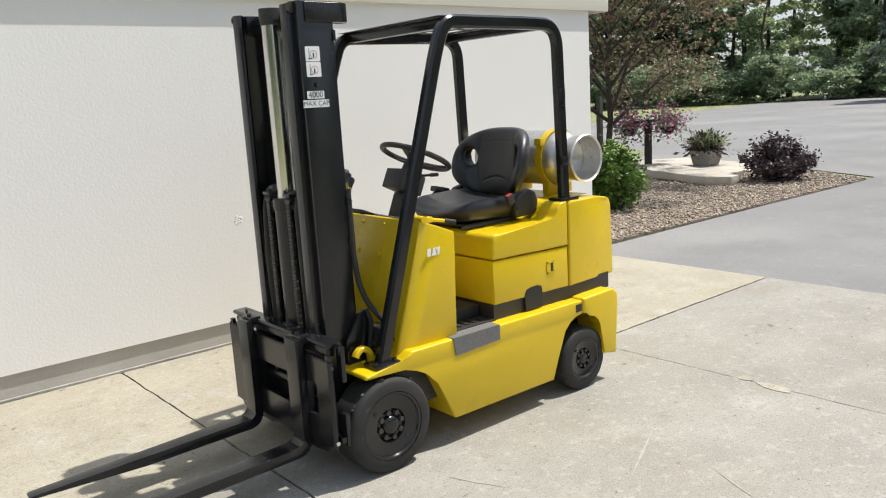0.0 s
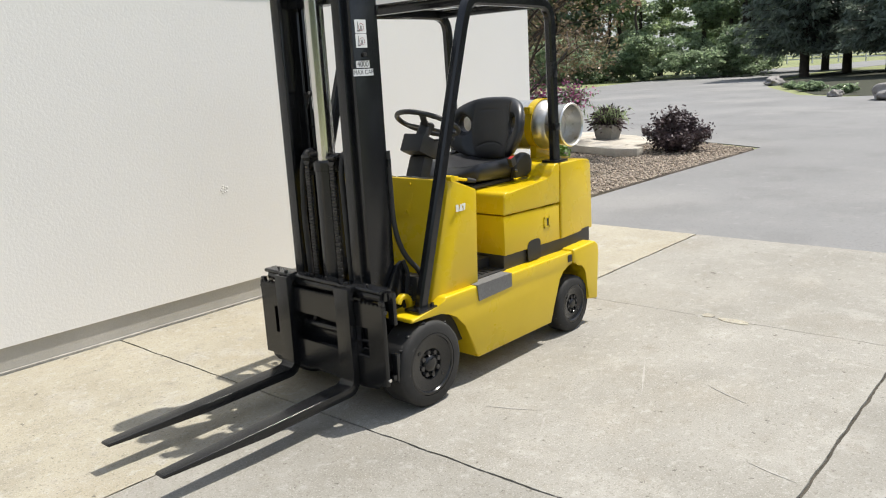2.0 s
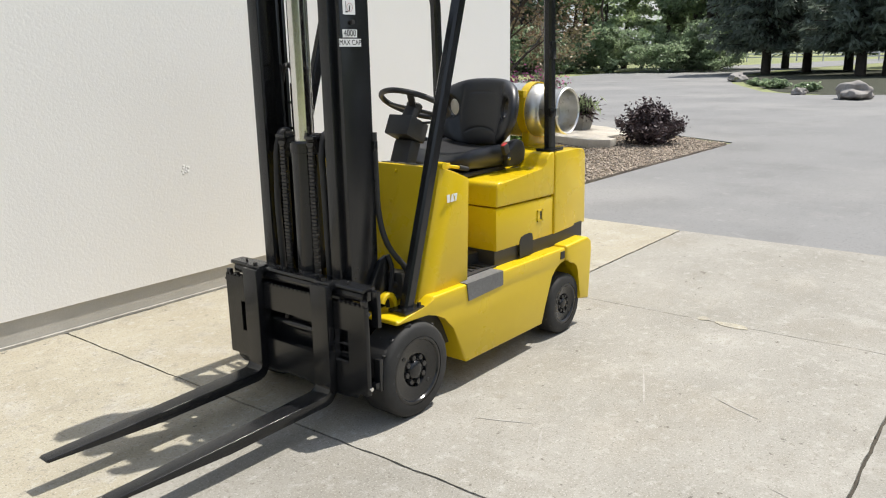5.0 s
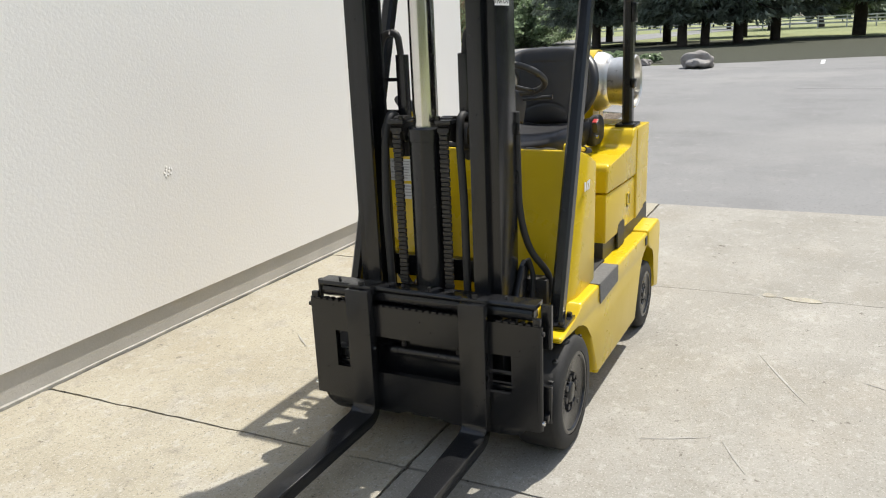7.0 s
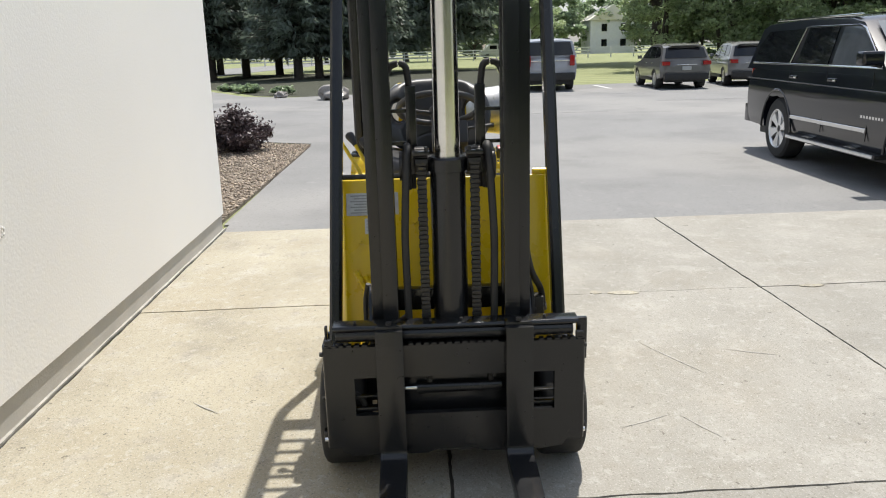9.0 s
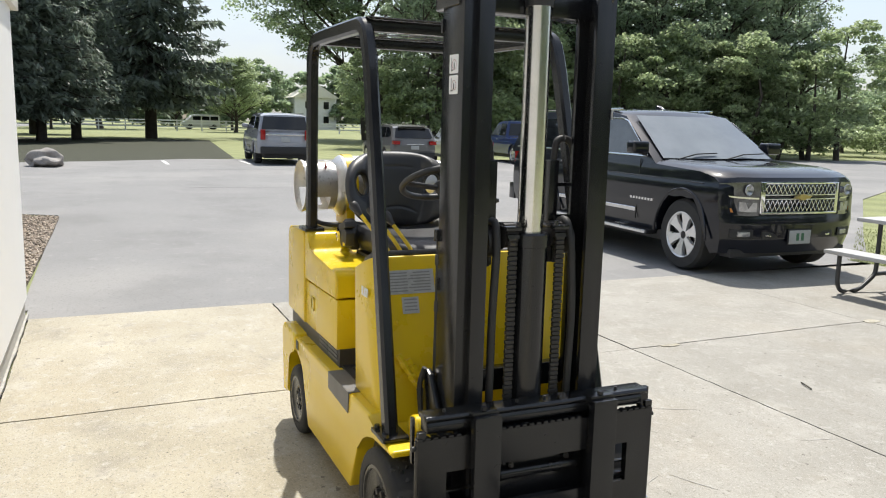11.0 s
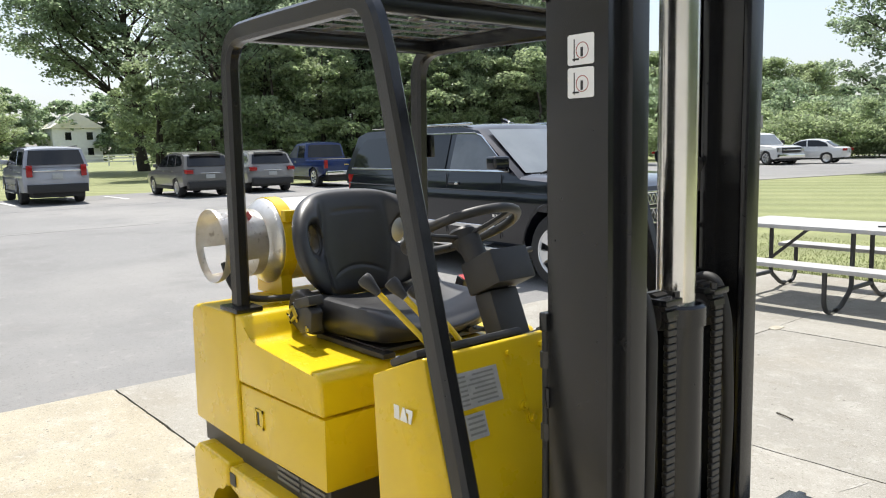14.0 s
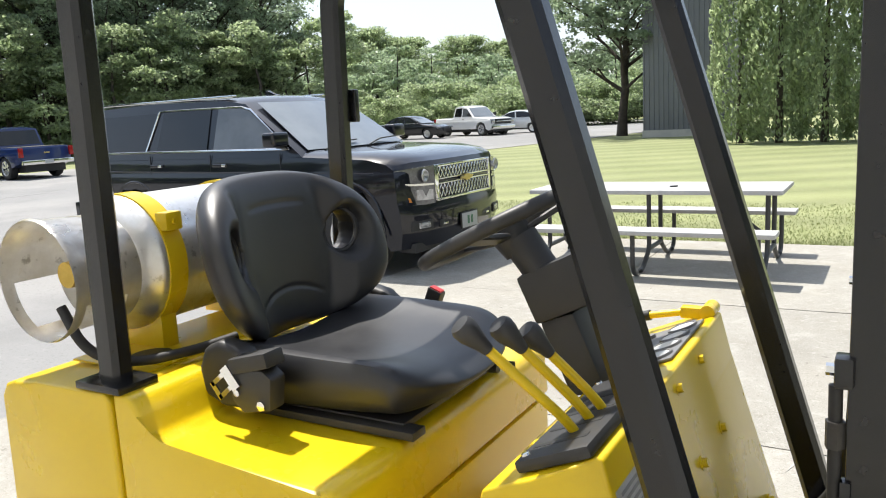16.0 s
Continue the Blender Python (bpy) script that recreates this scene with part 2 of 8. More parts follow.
PANELGREY = material("panel_grey", (0.17, 0.17, 0.172), (0.13, 0.13, 0.132), 0.5, scale=20, fine=200)
BRASS = material("brass_fitting", (0.62, 0.42, 0.09), (0.5, 0.34, 0.06), 0.35, metal=0.7, scale=20)


# ---------------------------------------------------------------- mesh helpers
BASE = {}


def finish(name, bm, mat, smooth=40, recalc=True):
    if recalc:
        bmesh.ops.recalc_face_normals(bm, faces=bm.faces)
    me = bpy.data.meshes.new(name)
    bm.to_mesh(me)
    bm.free()
    for m in mat if isinstance(mat, (list, tuple)) else [mat]:
        me.materials.append(m)
    if smooth:
        me.shade_smooth()
        me.set_sharp_from_angle(angle=radians(smooth))
    return me


def root(name, at, label, category, group="", rz=0.0):
    """A thing: an Empty at its base that carries its parts."""
    ob = new(name)
    ob.matrix_world = pose(*at, 0, 0, rz)
    BASE[ob] = Vector(at) if not rz else Vector((0, 0, 0))
    return tagged(ob, label, category, group)


def part(name, bm, mat, parent, label="", smooth=40, recalc=True):
    """One mesh under a thing or under a part; its shape is given in the thing's own frame of building."""
    off = BASE[parent]
    bmesh.ops.translate(bm, verts=bm.verts, vec=-off)
    ob = new(name, finish(name, bm, mat, smooth, recalc))
    ob.parent = parent
    BASE[ob] = off
    return tagged(ob, label) if label else ob


def thing(name, bm, mat, label, category, group="", kind="", smooth=40, at=(0, 0, 0)):
    bmesh.ops.translate(bm, verts=bm.verts, vec=-Vector(at))
    ob = new(name, finish(name, bm, mat, smooth))
    ob.location = at
    BASE[ob] = Vector(at)
    return tagged(ob, label, category, group, kind)


def box(bm, x0, x1, y0, y1, z0, z1, bevel=0.0, seg=2, m=None):
    vs = [bm.verts.new((x, y, z)) for x in (x0, x1) for y in (y0, y1) for z in (z0, z1)]
    if m is not None:
        for v in vs:
            v.co = m @ v.co
    fs = [bm.faces.new([vs[i] for i in f]) for f in ((0, 1, 3, 2), (4, 6, 7, 5), (0, 4, 5, 1), (2, 3, 7, 6), (0, 2, 6, 4), (1, 5, 7, 3))]
    if bevel:
        es = {e for f in fs for e in f.edges}
        bmesh.ops.bevel(bm, geom=list(es), offset=bevel, segments=seg, profile=0.6, affect="EDGES", clamp_overlap=True)
    return bm


def prism(bm, pts, axis, a, b, bevel=0.0, seg=2, caps=True):
    """A flat outline drawn in the two other axes, pushed from a to b along the axis."""
    def at(p, d):
        return {"x": (d, p[0], p[1]), "y": (p[0], d, p[1]), "z": (p[0], p[1], d)}[axis]
    va, vb = [bm.verts.new(at(p, a)) for p in pts], [bm.verts.new(at(p, b)) for p in pts]
    k = len(pts)
    fs = [bm.faces.new((va[i], va[(i + 1) % k], vb[(i + 1) % k], vb[i])) for i in range(k)]
    if caps:
        fs += [bm.faces.new(va[::-1]), bm.faces.new(vb)]
    if bevel:
        es = {e for f in fs for e in f.edges}
        bmesh.ops.bevel(bm, geom=list(es), offset=bevel, segments=seg, profile=0.6, affect="EDGES", clamp_overlap=True)
    return bm


def rod(bm, p, q, r, r2=None, seg=16, caps=True):
    p, q = Vector(p), Vector(q)
    r2 = r if r2 is None else r2
    d = (q - p).normalized()
    u = d.orthogonal().normalized()
    w = d.cross(u)
    rings = []
    for c, rr in ((p, r), (q, r2)):
        rings.append([bm.verts.new(c + rr * (math.cos(a) * u + math.sin(a) * w)) for a in (2 * math.pi * i / seg for i in range(seg))])
    for i in range(seg):
        bm.faces.new((rings[0][i], rings[0][(i + 1) % seg], rings[1][(i + 1) % seg], rings[1][i]))
    if caps:
        bm.faces.new(rings[0][::-1])
        bm.faces.new(rings[1])
    return bm


def smooth_path(pts, n=8, radius=0.06):
    """A polyline with its corners rounded."""
    pts = [Vector(p) for p in pts]
    out = [pts[0]]
    for a, b, c in zip(pts, pts[1:], pts[2:]):
        r = min(radius, (b - a).length * 0.49, (c - b).length * 0.49)
        s, e = b + (a - b).normalized() * r, b + (c - b).normalized() * r
        for i in range(n + 1):
            t = i / n
            out.append((1 - t) ** 2 * s + 2 * t * (1 - t) * b + t * t * e)
    out.append(pts[-1])
    return out


def sweep(bm, path, section, up=(0, 1, 0), closed=False, caps=True):
    """A section (offsets along side and up) carried along a path."""
    path = [Vector(p) for p in path]
    k, rings = len(path), []
    for i, c in enumerate(path):
        a, b = path[(i - 1) % k if closed else max(i - 1, 0)], path[(i + 1) % k if closed else min(i + 1, k - 1)]
        d = (b - a).normalized()
        u = Vector(up) - d * d.dot(Vector(up))
        u = (u if u.length > 1e-4 else d.orthogonal()).normalized()
        w = d.cross(u)
        rings.append([bm.verts.new(c + s * w + t * u) for s, t in section])
    m = len(section)
    for i in range(k if closed else k - 1):
        r, q = rings[i], rings[(i + 1) % k]
        for j in range(m):
            bm.faces.new((r[j], r[(j + 1) % m], q[(j + 1) % m], q[j]))
    if caps and not closed:
        bm.faces.new(rings[0][::-1])
        bm.faces.new(rings[-1])
    return bm


def circle(r, n=10):
    return [(r * math.cos(2 * math.pi * i / n), r * math.sin(2 * math.pi * i / n)) for i in range(n)]


def rect(w, h, c=0.006):
    """A rectangle with cut corners."""
    w, h = w / 2, h / 2
    return [(-w + c, -h), (w - c, -h), (w, -h + c), (w, h - c), (w - c, h), (-w + c, h), (-w, h - c), (-w, -h + c)]


def lathe(bm, profile, centre, axis="y", seg=40):
    """A profile of (distance along the axis, radius) turned round it; open ends are closed when the radius is nought."""
    c = Vector(centre)
    ax = {"x": 0, "y": 1, "z": 2}[axis]
    u, w = (Vector((1, 0, 0)) if ax != 0 else Vector((0, 1, 0))), (Vector((0, 0, 1)) if ax != 2 else Vector((0, 1, 0)))
    e = Vector([1.0 if i == ax else 0.0 for i in range(3)])
    rings = []
    for d, r in profile:
        if r < 1e-6:
            rings.append([bm.verts.new(c + d * e)])
        else:
            rings.append([bm.verts.new(c + d * e + r * (math.cos(a) * u + math.sin(a) * w)) for a in (2 * math.pi * i / seg for i in range(seg))])
    for p, q in zip(rings, rings[1:]):
        for i in range(seg):
            j = (i + 1) % seg
            if len(p) == 1 and len(q) == 1:
                continue
            if len(p) == 1:
                bm.faces.new((p[0], q[j], q[i]))
            elif len(q) == 1:
                bm.faces.new((p[i], p[j], q[0]))
            else:
                bm.faces.new((p[i], p[j], q[j], q[i]))
    return bm


def ball(bm, c, r, sx=1, sy=1, sz=1, sub=2, wobble=0.0, seed=0):
    got = bmesh.ops.create_icosphere(bm, subdivisions=sub, radius=1.0)
    for v in got["verts"]:
        k = 1 + wobble * noise.noise(v.co * 1.7 + Vector((seed * 7.3, seed * 3.1, seed))) if wobble else 1
        v.co = Vector(c) + Vector((v.co.x * sx, v.co.y * sy, v.co.z * sz)) * r * k
    return bm


def B():
    return bmesh.new()


def writing(name, text, size, m, mat, parent, thick=0.0006, squeeze=1.0):
    """Raised or printed letters in the built-in font, turned into a mesh."""
    cu = bpy.data.curves.new(name, "FONT")
    cu.body, cu.size, cu.align_x, cu.align_y, cu.extrude = text, size, "CENTER", "CENTER", thick
    cu.space_character = 1.0
    tmp = new(name + "_text", cu)
    me = bpy.data.meshes.new_from_object(tmp)
    bpy.data.objects.remove(tmp)
    bpy.data.curves.remove(cu)
    me.transform(m @ Matrix.Diagonal((squeeze, 1, 1, 1)))
    me.transform(Matrix.Translation(-BASE[parent]))
    me.materials.clear()
    me.materials.append(mat)
    ob = new(name, me)
    ob.parent = parent
    BASE[ob] = BASE[parent]
    return ob

# ---------------------------------------------------------------- ground, paving, road, building
WALL_Y, WALL_X = 4.88, 5.84


def sheet(name, pts, z, mat, label, thick=0.0, smooth=0):
    bm = B()
    if thick:
        prism(bm, pts, "z", z - thick, z)
    else:
        bm.faces.new([bm.verts.new((x, y, z)) for x, y in pts])
    ob = new(name, finish(name, bm, mat, smooth))
    return tagged(ob, label, "ground", kind="structure")


sheet("ground", [(-900, -900), (1400, -900), (1400, 900), (-900, 900)], -0.024, GRASS, "green lawn and meadow running out to the horizon")
ASPHALT_EDGE = 5.765
sheet("road", [(ASPHALT_EDGE, -4.1), (7.5, -6.2), (12.5, -12.5), (15.6, -18), (15.4, -22), (12.5, -34), (9, -60), (24, -62), (31, -46), (33, -40), (32, -22),
               (31, -16), (30.6, 1.0), (28.5, 4.6), (27.5, 7.5), (29, 9.5), (36, 13), (44, 16.0), (60, 18), (100, 14.5), (190, 4), (190, 10), (110, 22), (70, 28),
               (52, 27.5), (40, 26), (30, 24.5), (20, 26), (8, 40), (-4, 46), (-8, 40), (4, 26), (10, 16), (13.5, 9.6), (13.5, 6.6), (12.6, 4.95), (6.1, 4.95), (6.1, 4.9), (ASPHALT_EDGE, 4.9)],
      -0.008, ASPHALT, "sun-bleached grey asphalt car park and drive", thick=0.02)

# painted parking lines
for i, (x, y, l) in enumerate([(27.9, 2.25, 2.4), (28.2, -0.5, 2.6), (28.6, -3.9, 2.6), (29.0, -5.9, 2.6), (29.0, -8.6, 2.6), (29.0, -11.2, 2.6)]):
    bm = B()
    box(bm, x - l / 2, x + l / 2, y - 0.06, y + 0.06, -0.006, -0.004)
    tagged(new("parking_line", finish("parking_line", bm, LINE, 0)), "faded white painted parking line on asphalt", "road marking", "parking lines", "structure")
for x, y, l in [(20.5, -6.0, 5.0), (17.5, 0.6, 4.0), (24.2, -1.2, 6.0)]:
    bm = B()
    box(bm, x - 0.05, x + 0.05, y - l / 2, y + l / 2, -0.006, -0.004)
    tagged(new("parking_line", finish("parking_line", bm, FADED, 0)), "faded white painted parking line on asphalt", "road marking", "parking lines", "structure")

# pavement of concrete slabs, with open joints between them
pavement = sheet("pavement", [(-9.2, -4.05), (ASPHALT_EDGE - 0.004, -4.05), (ASPHALT_EDGE - 0.004, WALL_Y), (-9.2, WALL_Y)], -0.014, JOINT,
                 "pale concrete slab pavement with dark joints", thick=0.04)
BASE[pavement] = Vector((0, 0, 0))
XJ = [-9.2, -7.7, -5.45, -3.2, -0.92, 1.345, 3.605, ASPHALT_EDGE]
YJ = [-4.05, -1.42, 0.965, 3.062, WALL_Y]


def lie(x, y):
    """The joints run a little out of square with the wall."""
    fx = 0.0 if x < -9 or x > ASPHALT_EDGE - 0.02 else 1.0
    fy = max(0.0, min(1.0, (3.0 - y) / 2.0)) if y > -4 else 0.0
    return x - fx * 0.016 * (y - 2.5), y + fy * 0.019 * (x - 2.0)



for i, (x0, x1) in enumerate(zip(XJ, XJ[1:])):
    for j, (y0, y1) in enumerate(zip(YJ, YJ[1:])):
        bm = B()
        gx, gy = 0.0045, (0.0075 if y0 > 0 else 0.006)

        def edge(p, q, n=70):
            # a slightly ragged broken arris
            out = []
            for k in range(n):
                t = k / n
                x, y = p[0] + (q[0] - p[0]) * t, p[1] + (q[1] - p[1]) * t
                w = 0.006 * noise.noise(Vector((x * 7.1, y * 7.3, 2.7))) + 0.005 * noise.noise(Vector((x * 29, y * 31, 5.1))) + 0.003 * noise.noise(Vector((x * 83, y * 79, 8.1 + 3 * i + j)))
                out.append((x + w, y + w) if 0 < k else (x, y))
            return out
        ga, gb = (0.0055 if abs(x0 - 1.345) < 0.01 else gx), (0.0055 if abs(x1 - 1.345) < 0.01 else gx)
        c = [(x0 + ga, y0 + gy), (x1 - gb, y0 + gy), (x1 - gb, y1 - gy), (x0 + ga, y1 - gy)]
        pts = [p for a, b in zip(c, c[1:] + c[:1]) for p in edge(a, b)]
        dz = 0.0015 * math.sin(i * 5.1 + j * 3.3)
        prism(bm, [lie(*p) for p in pts], "z", -0.012, dz)
        top = [f for f in bm.faces if len(f.verts) > 4 and f.calc_center_median().z > -0.004]
        bmesh.ops.bevel(bm, geom=list({e for f in top for e in f.edges}), offset=0.003, segments=1, affect="EDGES")
        part("slab", bm, CONCRETE if y0 > 3 else CONCRETE_OLD, pavement)

# chips and small patches of repair mortar on the joints
for n, (x, y, r, sx) in enumerate([(3.61, 0.67, 0.07, 0.4), (3.60, 1.88, 0.10, 0.36), (3.65, -1.42, 0.09, 0.5), (3.63, 2.05, 0.04, 0.8)]):
    bm = B()
    pts = []
    for k in range(18):
        a = 2 * math.pi * k / 18
        rr = r * (1 + 0.35 * noise.noise(Vector((math.cos(a) * 1.5, math.sin(a) * 1.5, n * 3.7))))
        pts.append((x + rr * sx * math.cos(a), y + rr * math.sin(a)))
    prism(bm, pts, "z", 0.0005, 0.0045)
    part("mortar_patch", bm, CONCRETE, pavement, "flaking patch of pale repair mortar")
# scratches
for p, q, w in [((2.78, 2.03), (2.33, 1.82), 0.006), ((1.93, 2.13), (1.83, 2.36), 0.005), ((2.0, 1.2), (1.95, 1.0), 0.005), ((1.92, 2.08), (1.72, 1.98), 0.006), ((2.62, 1.62), (2.52, 1.40), 0.005), ((2.25, 4.2), (2.12, 4.05), 0.006)]:
    bm = B()
    d = (Vector(q) - Vector(p)).normalized()
    nn = Vector((-d.y, d.x)) * w
    a, b = Vector(p), Vector(q)
    prism(bm, [tuple(a), tuple((a + b) / 2 + nn), tuple(b), tuple((a + b) / 2 - nn)], "z", 0.0022, 0.003)
    part("scratch", bm, CAULK, pavement, "pale scrape mark in the concrete")

# building: one long stuccoed wall with plinth, fascia and roof
bm = B()
box(bm, -16, WALL_X, WALL_Y, WALL_Y + 0.25, 0.152, 3.2)
box(bm, WALL_X - 0.25, WALL_X, WALL_Y + 0.25, 20, 0.152, 3.2)
wall = tagged(new("wall_north", finish("wall_north", bm, STUCCO, 0)), "off-white painted stucco wall of a low building", "wall", kind="structure")
BASE[wall] = Vector((0, 0, 0))
bm = B()
box(bm, -16, WALL_X - 0.015, WALL_Y + 0.015, WALL_Y + 0.25, -0.05, 0.152)
box(bm, WALL_X - 0.25, WALL_X - 0.015, WALL_Y + 0.25, 20, -0.05, 0.152)
tagged(new("baseboard", finish("baseboard", bm, PLINTH, 0)), "grey-beige concrete footing below the stucco", "plinth", kind="structure")
bm = B()
pts = []
for k in range(160):
    x = -10 + k * 0.1
    pts.append((x, WALL_Y + 0.015 - 0.016 - 0.010 * noise.noise(Vector((x * 3.1, 0.3, 1.7)))))
prism(bm, pts + [(WALL_X, WALL_Y + 0.02), (-10, WALL_Y + 0.02)], "z", -0.002, 0.012)
tagged(new("trim", finish("trim", bm, CAULK, 0)), "cracked strip of old sealant along the wall foot", "sealant", kind="structure")
bm = B()
box(bm, -16, 6.09, WALL_Y - 0.035, WALL_Y + 0.01, 2.26, 2.62, bevel=0.006)
box(bm, 6.045, 6.09, WALL_Y + 0.01, 20, 2.26, 2.62)
fascia = tagged(new("trim", finish("trim", bm, FASCIA, 40)), "cream metal fascia board under the roof edge", "fascia", kind="structure")
bm = B()
box(bm, -16, 6.12, WALL_Y - 0.06, 20, 2.62, 2.70)
box(bm, WALL_X, 6.045, WALL_Y + 0.01, 20, 2.30, 2.32)
tagged(new("roof", finish("roof", bm, ROOF, 0)), "flat grey roof edge and soffit of the building", "roof", kind="structure")
# chipped spot in the stucco
bm = B()
for k in range(9):
    a = k * 2.4
    r = 0.006 * math.sqrt(k + 1)
    ball(bm, (2.18 + 1.6 * r * math.cos(a), WALL_Y, 0.83 + 1.6 * r * math.sin(a)), 0.009, 1, 0.35, 1, sub=1, wobble=0.5, seed=k)
part("repair_spot", bm, STUCCO, wall, "small rough plaster repair in the wall")

# ---------------------------------------------------------------- forklift
CY = 3.045
lift = root("forklift", (2.3, CY, 0), "yellow and black propane forklift parked on concrete slabs", "forklift")


def lower_body():
    front = [(1.60, 0.430), (1.60, 0.452), (1.80, 0.460), (1.845, 0.497), (2.955, 0.488), (2.955, 0.412), (2.90, 0.409), (2.85, 0.398), (2.81, 0.36), (2.728, 0.118),
             (2.067, 0.122), (1.978, 0.315), (1.955, 0.352), (1.92, 0.388), (1.865, 0.417), (1.80, 0.426)]
    rear = [(2.959, 0.412), (2.959, 0.495), (3.20, 0.502), (3.238, 0.475), (3.245, 0.43), (3.222, 0.137), (3.108, 0.160), (3.102, 0.335), (3.085, 0.368), (3.05, 0.397), (3.0, 0.411)]
    bm = B()
    prism(bm, front, "y", CY - 0.465, CY + 0.465, bevel=0.012, seg=3)
    body = part("lower_body", bm, YELLOW, lift)
    bm = B()
    prism(bm, rear, "y", CY - 0.470, CY + 0.470, bevel=0.014, seg=3)
    part("rear_skirt", bm, YELLOW, lift)
    for s in (-1, 1):
        # side seam plate with a square drain slot, lifting eye and tread pad
        bm = B()
        box(bm, 2.905, 2.945, CY + s * 0.466 - 0.002, CY + s * 0.466 + 0.002, 0.432, 0.472)
        part("slot", bm, INK, body, "small dark square slot")
        bm = B()
        y0, y1 = sorted((CY + s * 0.395, CY + s * 0.469))
        prism(bm, [(2.075, 0.494), (2.36, 0.492), (2.36, 0.4965), (2.075, 0.4985)], "y", y0, y1)
        yo0, yo1 = sorted((CY + s * 0.4655, CY + s * 0.470))
        prism(bm, [(2.075, 0.4985), (2.085, 0.415), (2.36, 0.425), (2.36, 0.4965)], "y", yo0, yo1)
        part("step_pad", bm, GRIT if s < 0 else GREYPAINT, body, "grey gritty anti-slip step pad")
        bm = B()
        ring = [(1.668 + 0.042 * math.cos(a), 0.0, 0.472 + 0.058 * math.sin(a)) for a in (math.pi * k / 12 for k in range(-3, 11))]
        y = CY + s * 0.352
        sweep(bm, [(x, y, z) for x, _, z in ring], rect(0.024, 0.034, 0.006))
        part("tow_eye", bm, YELLOW, body)
    # floor of the driver's step and the dark gap under the dash
    bm = B()
    box(bm, 2.12, 2.40, CY - 0.40, CY + 0.40, 0.49, 0.502)
    mat_ = part("floor_plate", bm, RUBBER, lift, "ribbed black rubber floor mat")
    for k in range(5):
        bm = B()
        box(bm, 2.15 + 0.045 * k, 2.17 + 0.045 * k, CY - 0.37, CY + 0.37, 0.501, 0.508, bevel=0.001)
        part("rib", bm, RUBBER, mat_)
    bm = B()
    prism(bm, [(2.15, 0.503), (2.15, 0.60), (2.24, 0.56), (2.39, 0.56), (2.39, 0.503)], "y", CY - 0.30, CY + 0.05, bevel=0.006)
    part("pedal_box", bm, PLASTIC, lift)
    # front axle beam and frame that shows below the mast
    bm = B()
    box(bm, 1.62, 1.84, CY - 0.27, CY + 0.27, 0.13, 0.42, bevel=0.01)
    box(bm, 1.72, 2.06, CY - 0.40, CY + 0.40, 0.22, 0.40, bevel=0.01)
    part("axle_housing", bm, WORN, lift)


